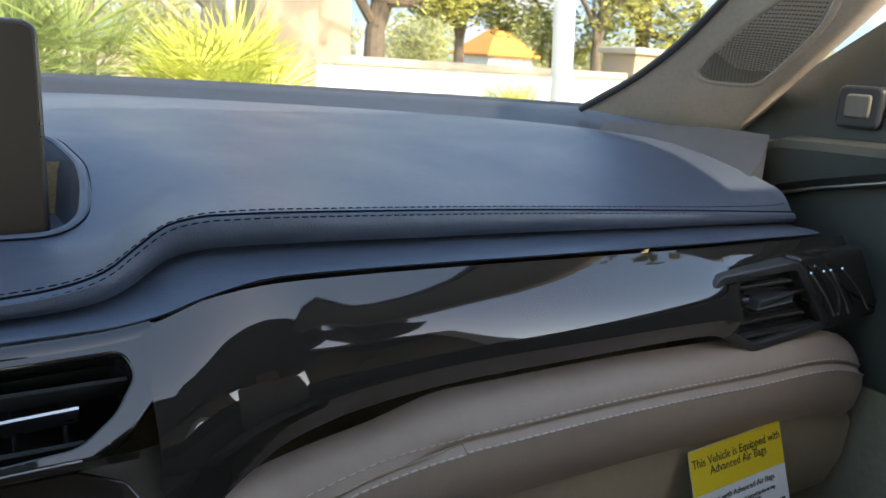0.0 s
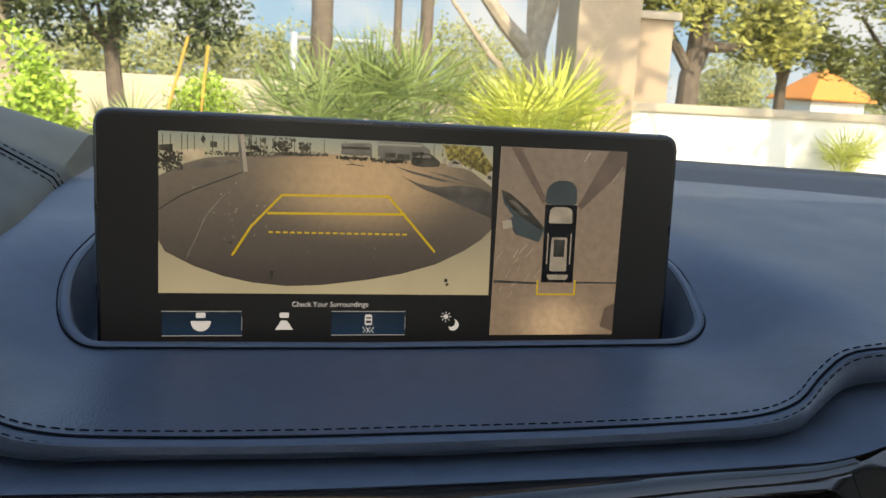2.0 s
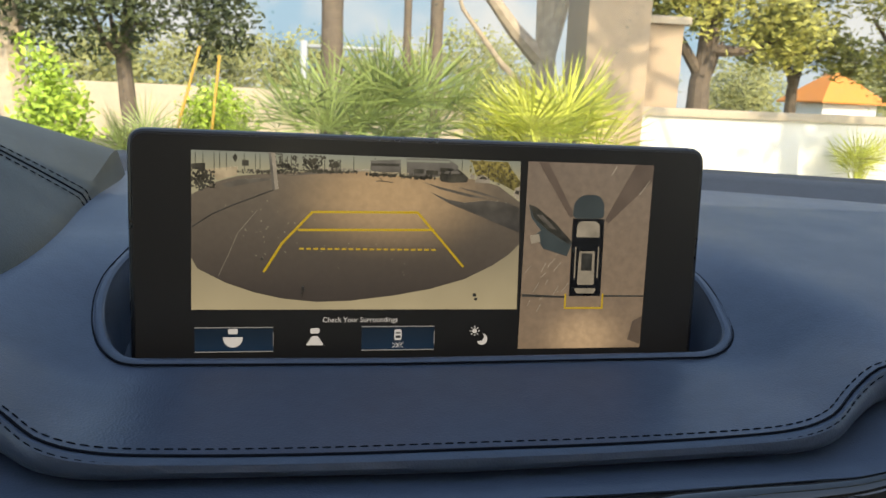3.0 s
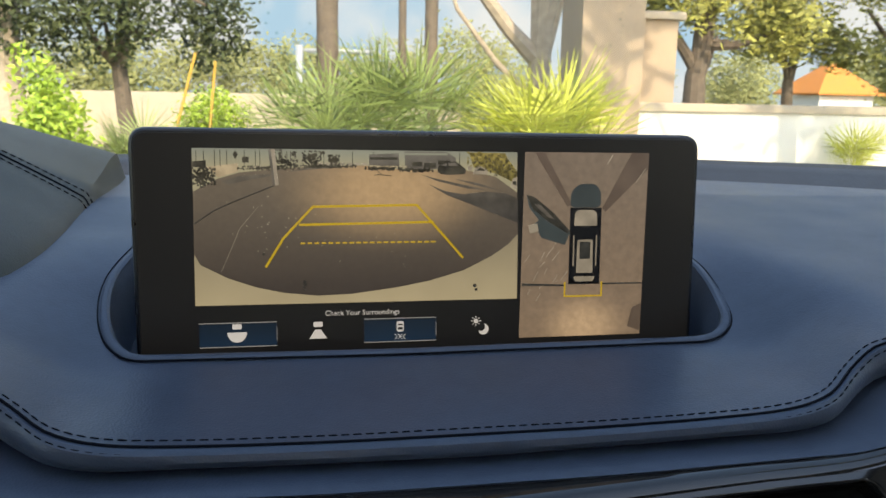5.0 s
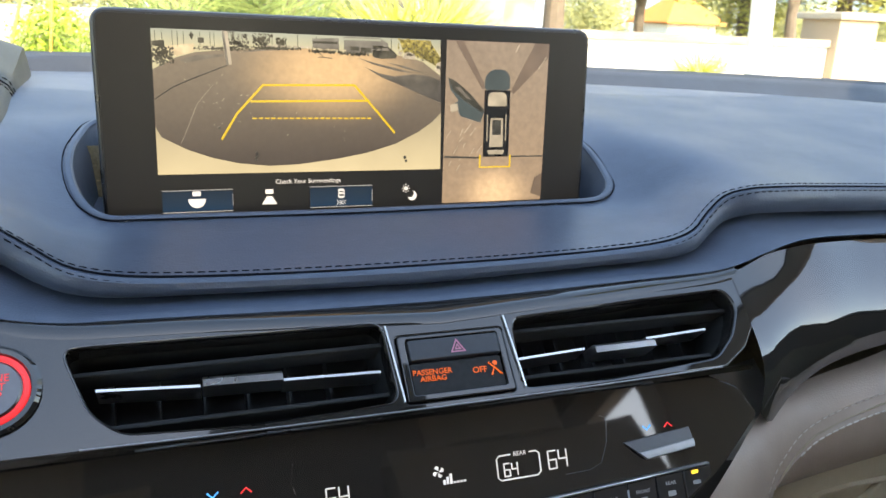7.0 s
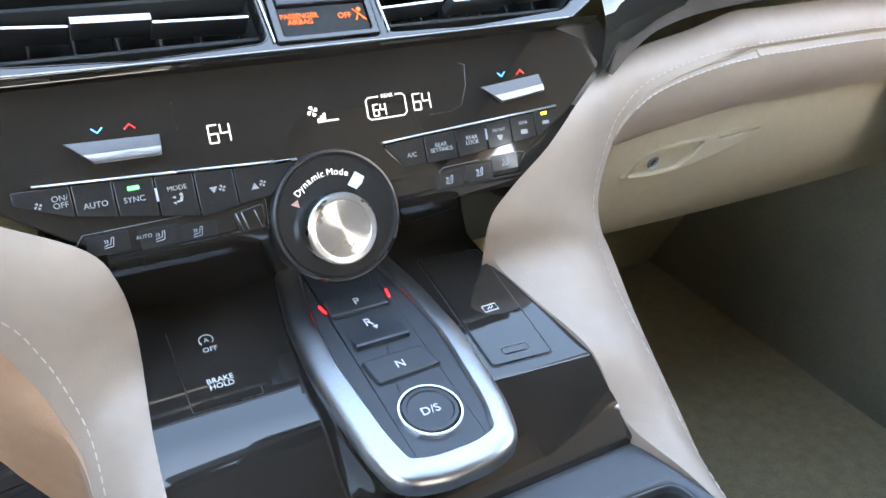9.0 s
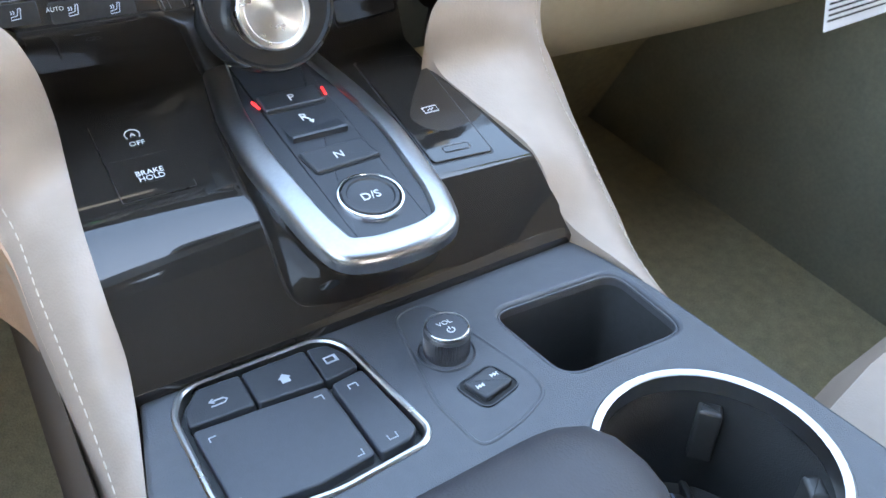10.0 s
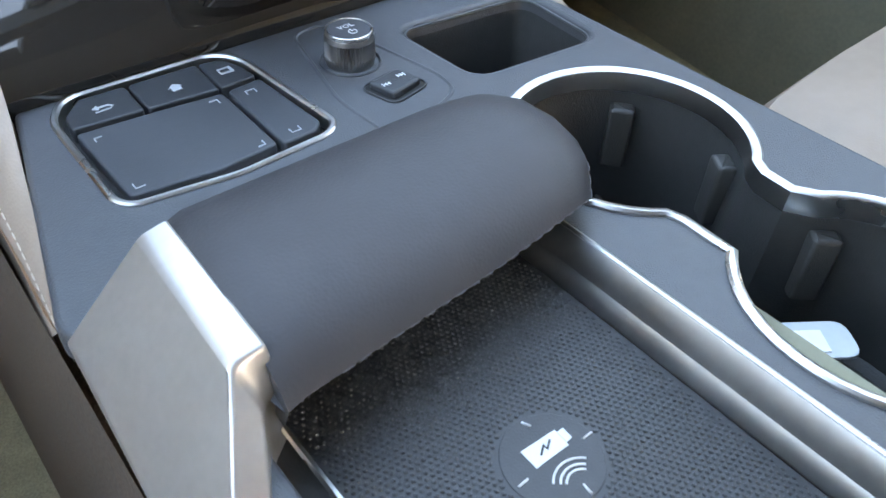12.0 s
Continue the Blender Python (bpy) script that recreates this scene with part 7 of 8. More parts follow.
part("gap", bm, TRAY_MAT, lid)
bm = bmesh.new()
slab(bm, rounded([(0.0530, 0.0110), (0.0935, 0.0070), (0.0908, -0.0825), (0.0535, -0.0795)], 0.003), -0.002, 0.0012, PANEL, 0.0006)
part("cover", bm, GLOSS, lid)
strokes("slot", [[(p.x, p.y) for p in rect(0.0720, -0.0730, 0.0165, 0.0048, 0.002, turn=-4)] + [tuple(rect(0.0720, -0.0730, 0.0165, 0.0048, 0.002, turn=-4)[0])]], 0.0004, DARK_SATIN, PANEL, lid, 0.0013)
strokes("battery_icon", [[(0.0700, -0.0385), (0.0790, -0.0385), (0.0790, -0.0430), (0.0700, -0.0430), (0.0700, -0.0385)], [(0.0725, -0.0415), (0.0745, -0.0400), (0.0745, -0.0415), (0.0765, -0.0400)]], 0.0004, PRINT, PANEL, lid, 0.0013)

# ---- touchpad ----
pad = thing("touchpad", "black touchpad with three keys in a satin silver frame", "touchpad", DECK @ Vector((-0.07, -0.025, 0)))
bm = bmesh.new()
loft(bm, [[DECK @ Vector((p.x, p.y, z)) for p in grown(PAD, d)] for d, z in ((0.0004, -0.001), (0.0004, 0.0006), (-0.0004, 0.0013), (-0.0016, 0.0013), (-0.0026, 0.0004), (-0.0030, -0.005))], closed=True)
part("frame", bm, SATIN, pad, "satin silver frame")
bm = bmesh.new()
slab(bm, grown(PAD, -0.0025), -0.010, -0.0060, DECK)
part("bed", bm, TRAY_MAT, pad)
for name, outline, h in (("back_key", [(-0.1082, -0.0085), (-0.0800, -0.0105), (-0.0793, 0.0112), (-0.0988, 0.0120), (-0.1075, 0.0015)], 0.0002), ("home_key", [(-0.0787, -0.0108), (-0.0487, -0.0135), (-0.0478, 0.0108), (-0.0785, 0.0112)], 0.0002),
                         ("window_key", [(-0.0480, -0.0136), (-0.0312, -0.0122), (-0.0325, -0.0005), (-0.0370, 0.0085), (-0.0470, 0.0106)], 0.0002), ("touch_surface", [(-0.1080, -0.0108), (-0.0790, -0.0130), (-0.0490, -0.0160), (-0.0495, -0.0612), (-0.075, -0.0632), (-0.1068, -0.0590)], -0.0004),
                         ("touch_strip", [(-0.0470, -0.0160), (-0.0308, -0.0142), (-0.0278, -0.0575), (-0.0330, -0.0620), (-0.0475, -0.0628)], -0.0004)):
    bm = bmesh.new()
    slab(bm, rounded([(x, y) for x, y in outline], 0.0022, 4), -0.008, h, DECK, 0.0010)
    part(name, bm, TOUCH if "touch" in name else BUTTON, pad)
strokes("back_icon", [[(-0.0960, 0.0008), (-0.0905, 0.0008), (-0.0890, -0.0006), (-0.0905, -0.0022), (-0.0965, -0.0022)], [(-0.0946, 0.0022), (-0.0966, 0.0008), (-0.0946, -0.0006)]], 0.0004, GREY_PRINT, DECK, pad, 0.0004)
mark("home_icon", [[(-0.0652, -0.0052), (-0.0612, -0.0052), (-0.0612, -0.0022), (-0.0652, -0.0022)], [(-0.0662, -0.0022), (-0.0602, -0.0022), (-0.0632, 0.0006)]], GREY_PRINT, DECK, pad, 0.0004)
strokes("window_icon", [[(-0.0428, -0.0038), (-0.0372, -0.0038), (-0.0372, 0.0002), (-0.0428, 0.0002), (-0.0428, -0.0038)], [(-0.0378, -0.0034), (-0.0378, 0.0)]], 0.0005, GREY_PRINT, DECK, pad, 0.0004)
strokes("corner_mark", [[(-0.1035, -0.0205), (-0.1035, -0.0180), (-0.1005, -0.0180)], [(-0.1035, -0.0530), (-0.1035, -0.0560), (-0.1000, -0.0560)], [(-0.0570, -0.0198), (-0.0535, -0.0198), (-0.0535, -0.0228)], [(-0.0565, -0.0590), (-0.0535, -0.0590), (-0.0535, -0.0560)],
                        [(-0.0412, -0.0235), (-0.0412, -0.0208), (-0.0372, -0.0208), (-0.0372, -0.0235)], [(-0.0412, -0.0555), (-0.0412, -0.0582), (-0.0372, -0.0582), (-0.0372, -0.0555)]], 0.00035, GREY_PRINT, DECK, pad, -0.0003, each=True)

# volume knob and seek rocker
vol = thing("volume_knob", "knurled silver volume knob on the dark console", "knob", DECK @ Vector((0.0090, -0.0215, 0)))
VOL = at(DECK, 0.0084, -0.0255)
bm = bmesh.new()
lathe(bm, [(0.0140, -0.001), (0.0140, 0.0004), (0.0134, 0.0008), (0.0128, 0.0004), (0.0124, -0.0010)], VOL, 48)
part("collar", bm, BUTTON, vol)
bm = bmesh.new()
n = 96
loft(bm, [[VOL @ Vector((r * (1 if k % 2 else 1 - g) * math.cos(k * math.tau / n), r * (1 if k % 2 else 1 - g) * math.sin(k * math.tau / n), h)) for k in range(n)] for r, h, g in ((0.0108, -0.001, 0.0), (0.0108, 0.0016, 0.0), (0.0112, 0.0020, 0.05), (0.0112, 0.0036, 0.05), (0.0110, 0.0040, 0.02), (0.0111, 0.0044, 0.085), (0.0110, 0.0112, 0.085), (0.0110, 0.0118, 0.0), (0.0109, 0.0132, 0.0), (0.0106, 0.0140, 0.0))], closed=True, caps=True)
part("grip", bm, RAIL_METAL, vol, "knurled silver grip")
bm = bmesh.new()
lathe(bm, [(0.0105, 0.0136), (0.0107, 0.0146), (0.0104, 0.0155), (0.0099, 0.0158), (0.0097, 0.0154), (0.0097, 0.0136)], VOL, 48)
part("bright_ring", bm, SATIN, vol)
bm = bmesh.new()
lathe(bm, [(0.0096, 0.0136), (0.0096, 0.0150), (0.0092, 0.0155), (0.004, 0.0155)], VOL, 48)
cap = part("cap", bm, TOUCH, vol)
writing("vol_word", "VOL", 0.0040, at(VOL, 0.0000, 0.0012, 0.0156), PRINT, cap, "CENTER", 0.0001)
strokes("power_icon", [arc(0, -0.0032, 0.0018, 130, 410, 14), [(0, -0.0028), (0, -0.0008)]], 0.0003, PRINT, VOL, cap, 0.0156)
seek = thing("seek_rocker", "small black seek rocker with skip arrows", "rocker switch", DECK @ Vector((0.0095, -0.057, 0)))
SEEK = [deck(*p) for p in ((-0.0002, -0.3880), (0.0192, -0.3848), (0.0233, -0.4000), (0.0038, -0.4042))]
bm = bmesh.new()
slab(bm, grown(rounded(SEEK, 0.0035), 0.0010), -0.004, 0.0003, DECK, 0.0)
part("gap", bm, VOID, seek)
bm = bmesh.new()
tube(bm, [DECK @ Vector((p[0], p[1], 0.0004)) for p in grown(rounded(SEEK, 0.0035), 0.0014)], 0.0005, 6, closed=True)
part("bezel", bm, BUTTON, seek)
bm = bmesh.new()
slab(bm, grown(rounded(SEEK, 0.0035), -0.0012), -0.004, 0.0034, DECK, 0.0014)
rocker = part("rocker", bm, BUTTON, seek)
for s, (x, y) in ((-1, (0.0062, -0.0555)), (1, (0.0158, -0.0528))):
    mark("skip_arrow", [[(x + s * a, y - 0.0012), (x + s * (a + 0.0016), y), (x + s * a, y + 0.0012)] for a in (-0.002, -0.0003)] + [rect(x + s * 0.0016, y, 0.0004, 0.0024)], PRINT, DECK, rocker, 0.0034)

bm = bmesh.new()
tube(bm, [DECK @ Vector((p[0], p[1], -0.0004)) for p in rounded([(0.018, 0.012), (0.0235, -0.004), (0.0335, -0.058), (0.0310, -0.0715), (0.0130, -0.0790), (-0.012, -0.083), (-0.014, -0.05), (0.0, 0.010)], 0.008)], 0.0011, 8, closed=True)
part("recess_edge", bm, DECK_MAT, console)

# ---- palm rest on its silver arm, charging mat ----
rest = thing("palm_rest", "dark leather palm rest with stitched edge over the charging tray", "palm rest", DECK @ Vector((-0.055, -0.145, 0.01)))
REST_H = [(0.0, 0.006), (0.015, 0.015), (0.07, 0.0225), (0.17, 0.0270), (0.35, 0.0298), (0.58, 0.0298), (0.76, 0.0270), (0.88, 0.0228), (0.96, 0.0185), (1.0, 0.0145), (0.975, 0.0115)]
REST_BACK = [(-0.118, -0.5185), (-0.079, -0.5155), (-0.03, -0.5115), (0.006, -0.5055), (0.02, -0.499)]
REST_R = [(0.0, 0.012), (0.15, 0.0205), (0.35, 0.0250), (0.6, 0.0260), (0.8, 0.0245), (0.92, 0.0205), (1.0, 0.0135)]
bm = bmesh.new()
rows = []
for t, h in REST_H:
    r = along(t, REST_R)
    row = [DECK @ Vector((lerp(-0.1105, -0.1150, t), (lerp(-0.4385, -0.514, t) + 0.34) * 1.007, 0.002))]
    for k in range(33):
        u = 1 - (1 - k / 32) ** 1.4
        x = lerp(lerp(-0.1105, -0.1150, t), r, u)
        e = max(0.0, (x - r + 0.030) / 0.030)
        f = max(0.0, (0.05 - u) / 0.05)
        fall = 1 - 0.50 * (1 - math.sqrt(max(0, 1 - e * e))) - 0.10 * f * f
        y = lerp(-0.4375, along(x, REST_BACK), t)
        row.append(DECK @ Vector((x, (y + 0.34) * 1.007, max(h * fall, 0.005))))
    rows.append(row)
loft(bm, rows)
low = [rows[-1][k] for k in range(1, 34)]
loft(bm, [low, [p + Vector((-0.003, 0.012, 0.0)) for p in low]])
part("cushion", bm, LEATHER_DARK, rest)
bm = bmesh.new()
edge = [Vector(rows[9][k]).lerp(Vector(rows[10][k]), 0.15) + Vector((0.0, -0.0002, 0.0003)) for k in range(4, 34)] + [Vector(rows[j][33]) + Vector((0.0006, 0, 0.0004)) for j in (7, 6, 5)]
dashes(bm, edge, 0.0040, 0.0018, 0.00036)
part("stitching", bm, material("grey_thread", (0.085, 0.085, 0.09), 0.7, vary=0.1, scale=200), rest, "row of grey stitches", kind="stuff")
A, B, C, E = Vector((-0.1200, -0.4460, -0.2660)), Vector((-0.1120, -0.4480, -0.2620)), Vector((-0.1130, -0.5040, -0.2565)), Vector((-0.1225, -0.5030, -0.2585))
G, H = Vector((-0.1485, -0.4520, -0.2890)), Vector((-0.1510, -0.5600, -0.3150))
J, L, M = Vector((-0.1495, -0.5470, -0.2915)), Vector((-0.1110, -0.5060, -0.2680)), Vector((-0.1190, -0.5115, -0.2705))
N = Vector((-0.1415, -0.5560, -0.2910))
bm = bmesh.new()
v = {k: bm.verts.new(p) for k, p in dict(A=A, B=B, C=C, E=E, G=G, H=H, J=J, L=L, M=M, N=N, H2=H + Vector((0.004, 0, -0.03)), G2=G + Vector((0.004, 0.002, -0.01)), N2=N + Vector((0.004, 0, -0.04)), B2=B + Vector((0.002, 0, -0.03)), L2=L + Vector((0.001, 0, -0.04)), M2=M + Vector((0.002, 0, -0.04))).items()}
for names in ("A B C E", "A E J H G", "E C L M", "E M N J", "G H H2 G2", "J N N2 H2 H", "B B2 L2 L C", "L L2 M2 M", "M M2 N2 N"):
    bm.faces.new([v[k] for k in names.split()])
bmesh.ops.bevel(bm, geom=[e for e in bm.edges if len(e.link_faces) == 2], offset=0.0018, segments=3, affect="EDGES", profile=0.6)
part("arm", bm, ARM_SILVER, rest, "angular satin silver arm")
mat_thing = thing("charging_mat", "black rubber charging mat with raised dots and white symbol", "charging mat", DECK @ Vector((-0.06, -0.2, -0.017)))
bm = bmesh.new()
slab(bm, rounded([(-0.1090, -0.100), (-0.0050, -0.100), (-0.0050, -0.440), (-0.1090, -0.440)], 0.003), -0.0185, -0.0168, DECK, 0.0004)
part("sheet", bm, RUBBER, mat_thing)
bm = bmesh.new()
row = 0
y = -0.104
while y > -0.320:
    x = -0.1072 + (0.00105 if row % 2 else 0)
    while x < -0.0065:
        if (x + 0.0565) ** 2 + (y + 0.2180) ** 2 > 0.0165 ** 2:
            ring_lo = [bm.verts.new(DECK @ Vector((x + 0.00080 * math.cos(k * math.tau / 6), y + 0.00080 * math.sin(k * math.tau / 6), -0.0168))) for k in range(6)]
            ring_hi = [bm.verts.new(DECK @ Vector((x + 0.00042 * math.cos(k * math.tau / 6), y + 0.00042 * math.sin(k * math.tau / 6), -0.0163))) for k in range(6)]
            for k in range(6):
                bm.faces.new((ring_lo[k - 1], ring_lo[k], ring_hi[k], ring_hi[k - 1]))
            bm.faces.new(ring_hi)
        x += 0.0021
    y -= 0.0018
    row += 1
part("dots", bm, RUBBER, mat_thing, "rows of raised rubber dots", kind="stuff")
bm = bmesh.new()
slab(bm, circle(-0.0565, -0.2180, 0.0152), -0.0170, -0.0164, DECK, 0.0002)
disc = part("disc", bm, RUBBER, mat_thing)
mark("battery_symbol", [[(-0.0623, -0.2110), (-0.0624, -0.2176), (-0.0498, -0.2178), (-0.0494, -0.2117)], [(-0.0494, -0.2127), (-0.0496, -0.2168), (-0.0472, -0.2166), (-0.0470, -0.2128)]], PRINT, DECK, disc, -0.0163)
strokes("flash_symbol", [[(-0.0585, -0.2154), (-0.0556, -0.2134), (-0.0558, -0.2152), (-0.0530, -0.2133)]], 0.00035, INK, DECK, disc, -0.0160)
strokes("wave_symbol", [arc(-0.0556, -0.2297, r, 42, 138, 12) for r in (0.0052, 0.0068, 0.0088)], 0.0004, PRINT, DECK, disc, -0.0163)
strokes("tick", [[(-0.0539, -0.2067), (-0.0552, -0.2039)], [(-0.0414, -0.2189), (-0.0450, -0.2189)], [(-0.0665, -0.2184), (-0.0702, -0.2186)], [(-0.0557, -0.2289), (-0.0560, -0.2325)]], 0.0004, PRINT, DECK, disc, -0.0163)
# cup holder fittings
FIN = material("grey_black_rubber", (0.045, 0.044, 0.042), 0.42, vary=0.12, scale=40, bump=0.15, bump_scale=1500)
for cx, cy, a in ((C1.x, C1.y, 40), (C1.x, C1.y, -35), (C2.x, C2.y, 48), (C1.x, C1.y, 150), (C2.x, C2.y, 150)):
    r = R1 if cy == C1.y else R2
    m = at(DECK, cx + (r - 0.0035) * math.cos(radians(a)), cy + (r - 0.0035) * math.sin(radians(a)), -0.014, a)
    bm = bmesh.new()
    slab(bm, rect(-0.0010, 0, 0.0085, 0.0115, 0.002), -0.030, 0.0, m, 0.002)
    part("grip", bm, FIN, cup_well)
for cx, cy, r in ((C1.x, C1.y, R1), (C2.x, C2.y, R2)):
    bm = bmesh.new()
    lathe(bm, [(r * 0.80, -0.072), (r * 0.80, -0.0700), (r * 0.77, -0.0692), (r * 0.72, -0.0692), (r * 0.70, -0.0712)], at(DECK, cx, cy), 48)
    part("floor_ring", bm, FIN, cup_well)
bm = bmesh.new()
slab(bm, [(0.0985, -0.1010), (0.1010, -0.1035), (0.0855, -0.1365), (0.0825, -0.1345)], -0.072, -0.0655, DECK, 0.001)
part("floor_rib", bm, FIN, cup_well)
card = thing("paper_tag", "clear plastic tag and paper slip lying in the cup holder", "tag", DECK @ Vector((0.06, -0.24, -0.03)))
m = DECK @ Matrix.Translation((0.0540, -0.2335, -0.031)) @ Euler((0, 0, radians(-35))).to_matrix().to_4x4()
bm = bmesh.new()
slab(bm, rect(0, 0, 0.040, 0.017, 0.006), 0, 0.0012, m, 0.0004)
part("tag", bm, material("grey_tag", (0.42, 0.46, 0.48), 0.35, vary=0.05, scale=40), card)
bm = bmesh.new()
slab(bm, rect(0.002, -0.001, 0.014, 0.010), 0.0012, 0.0016, m)
part("paper_label", bm, WHITE_PAPER, card)
slip = thing("paper_slip", "beige folded paper slip in the cup holder", "paper", DECK @ Vector((0.045, -0.25, -0.03)))
m = DECK @ Matrix.Translation((0.0290, -0.2440, -0.0200)) @ Euler((0, radians(-43), 0)).to_matrix().to_4x4()
bm = bmesh.new()
slab(bm, rect(0, 0, 0.022, 0.060, 0.001), 0, 0.0006, m)
part("sheet", bm, material("beige_paper", (0.40, 0.38, 0.27), 0.7, vary=0.06, scale=60), slip)
small = thing("paper_slip", "small printed card at the bottom of the cup holder", "paper", DECK @ Vector((0.075, -0.13, -0.07)))
m = DECK @ Matrix.Translation((0.0745, -0.1145, -0.0680)) @ Euler((0, 0, radians(-24.7))).to_matrix().to_4x4()
bm = bmesh.new()
slab(bm, rect(0, 0, 0.021, 0.0215, 0.001), 0, 0.0008, m)
sheet = part("card", bm, material("blue_grey_card", (0.22, 0.27, 0.36), 0.4, vary=0.1, scale=60), small)
mark("print", [rect(0.0020, 0.0030, 0.015, 0.0014), rect(0.0035, -0.0095, 0.012, 0.0016), rect(0.0030, 0.0085, 0.010, 0.0030)], WHITE_PAPER, m, sheet, 0.0009)

# ---- passenger side: end vent, label, latch, speaker, door switch ----
END = pose(0, -0.153, 0, 90, 0, 0)
end_vent = thing("air_vent", "glossy black end air vent with satin tab beside the door", "air vent", (0.64, -0.15, -0.11), "dashboard air vents")
EV = rounded([(0.556, -0.080), (0.642, -0.076), (0.692, -0.126), (0.606, -0.133), (0.574, -0.118), (0.547, -0.100)], 0.006)
bm = bmesh.new()
holed(bm, grown(EV, 0.005), [grown(EV, -0.002)], -0.02, 0.003, END, 0.0015)
part("surround", bm, TRAY_MAT, end_vent)
bm = bmesh.new()
slab(bm, EV, -0.034, -0.026, END)
part("duct", bm, VOID, end_vent)
for x0, x1, z in ((0.562, 0.646, -0.0875), (0.580, 0.668, -0.1145), (0.596, 0.680, -0.1265)):
    bm = bmesh.new()
    slab(bm, rounded([(x0, z - 0.0012), (x1, z - 0.0012), (x1 - 0.004, z + 0.0012), (x0 + 0.002, z + 0.0012)], 0.0006, 2), -0.024, -0.001, END, 0.0005)
    part("slat", bm, TRAY_MAT, end_vent)
bm = bmesh.new()
slab(bm, [(0.552, -0.0995), (0.591, -0.0975), (0.591, -0.0945), (0.552, -0.0965)], -0.012, 0.002, END, 0.0005)
part("chrome_blade", bm, SATIN, end_vent)
bm = bmesh.new()
slab(bm, rounded([(0.597, -0.1035), (0.638, -0.1015), (0.641, -0.095), (0.602, -0.0965)], 0.001), -0.012, 0.005, END, 0.001)
part("tab", bm, BUTTON, end_vent)
bm = bmesh.new()
slab(bm, [(0.597, -0.1036), (0.638, -0.1016), (0.638, -0.1004), (0.597, -0.1024)], -0.004, 0.0056, END, 0.0003)
part("tab_edge", bm, SATIN, end_vent)
bm = bmesh.new()
slab(bm, [(0.642, -0.0985), (0.664, -0.0970), (0.664, -0.0940), (0.640, -0.0955)], -0.012, 0.001, END, 0.0005)
part("blade", bm, DARK_SATIN, end_vent)
for x0, x1, bow in ((0.652, 0.693, 0.002), (0.668, 0.698, 0.009), (0.677, 0.713, 0.001), (0.692, 0.740, 0.003)):
    bm = bmesh.new()
    tube(bm, [END @ Vector((lerp(x0, x1, k / 6) + bow * math.sin(k / 6 * math.pi), lerp(-0.080, -0.1185, k / 6), 0.0075)) for k in range(7)], 0.0010, 6)
    part("chrome_fin", bm, CHROME, end_vent, "curved chrome fin")
bm = bmesh.new()
slab(bm, rounded([(0.643, -0.070), (0.728, -0.068), (0.775, -0.128), (0.690, -0.1335)], 0.006), -0.02, 0.001, END, 0.003)
part("end_cap", bm, GLOSS, end_vent)
label = thing("airbag_label", "yellow and white airbag warning label hanging on the glove box", "label", (0.6, -0.16, -0.22))
tl, tr = Vector((0.5440, -0.1585, -0.2035)), Vector((0.6460, -0.1590, -0.1985))
ux = (tr - tl).normalized()
dn = Vector((0.06, -0.30, -0.95))
dn = (dn - ux * dn.dot(ux)).normalized()
LAB = Matrix((( ux.x, -dn.x, ux.cross(-dn).x, tl.x), (ux.y, -dn.y, ux.cross(-dn).y, tl.y), (ux.z, -dn.z, ux.cross(-dn).z, tl.z), (0, 0, 0, 1)))
W = (tr - tl).length
bm = bmesh.new()
slab(bm, rect(W / 2, -0.055, W, 0.110, 0.002), -0.0006, 0, LAB)
card = part("card", bm, WHITE_PAPER, label)
mark("yellow_band", [rect(W / 2, -0.0165, W - 0.0006, 0.0325, 0.001)], YELLOW_PAPER, LAB, card, 0.0002)
writing("heading", "This Vehicle is Equipped with\nAdvanced Air Bags", 0.0090, at(LAB, W / 2, -0.0130, 0.0006), INK, card, "CENTER", 0.0001, 0.92)
writing("heading", "Even with Advanced Air Bags", 0.0062, at(LAB, W / 2, -0.0415, 0.0004), INK, card, "CENTER", 0.0001)
writing("body_text", "Children can be killed or seriously injured by the air bag.\nThe back seat is the safest place for children.", 0.0040, at(LAB, 0.003, -0.0485, 0.0004), INK, card, "LEFT", 0.0001, 0.92)
mark("text_bars", [rect(W / 2 - 0.004 * (k % 2), -0.0590 - 0.0052 * k, W * (0.9 - 0.1 * (k % 2)), 0.0018) for k in range(9)], INK, LAB, card, 0.0002)
# latch of the glove box
LATCH = pose(0, -0.1515, 0, 90, 0, 0)
LENS = rounded([(0.243, -0.2414), (0.2555, -0.2301), (0.2706, -0.2225), (0.2989, -0.2203), (0.3263, -0.2205), (0.3603, -0.2188), (0.3895, -0.2175), (0.3874, -0.2215), (0.3709, -0.2308), (0.3409, -0.2377), (0.3053, -0.2432), (0.2758, -0.2444)], 0.003)
POCKET = rounded([(0.249, -0.2390), (0.2583, -0.2302), (0.2737, -0.2238), (0.2995, -0.2223), (0.3254, -0.2223), (0.3130, -0.2330), (0.2986, -0.2404), (0.275, -0.2415)], 0.003)
SLOT = rounded([(0.3380, -0.2195), (0.3596, -0.2185), (0.3880, -0.2182), (0.3860, -0.2206), (0.3612, -0.2222), (0.3410, -0.2232)], 0.0008)
bm = bmesh.new()
holed(bm, LENS, [POCKET, SLOT], -0.003, 0.0042, LATCH, 0.0018)
latch = part("latch_handle", bm, CREAM_PLASTIC, glove)
bm = bmesh.new()
slab(bm, grown(POCKET, 0.001), -0.004, -0.0008, LATCH, 0.0)
part("latch_pocket", bm, CREAM_PLASTIC, latch)
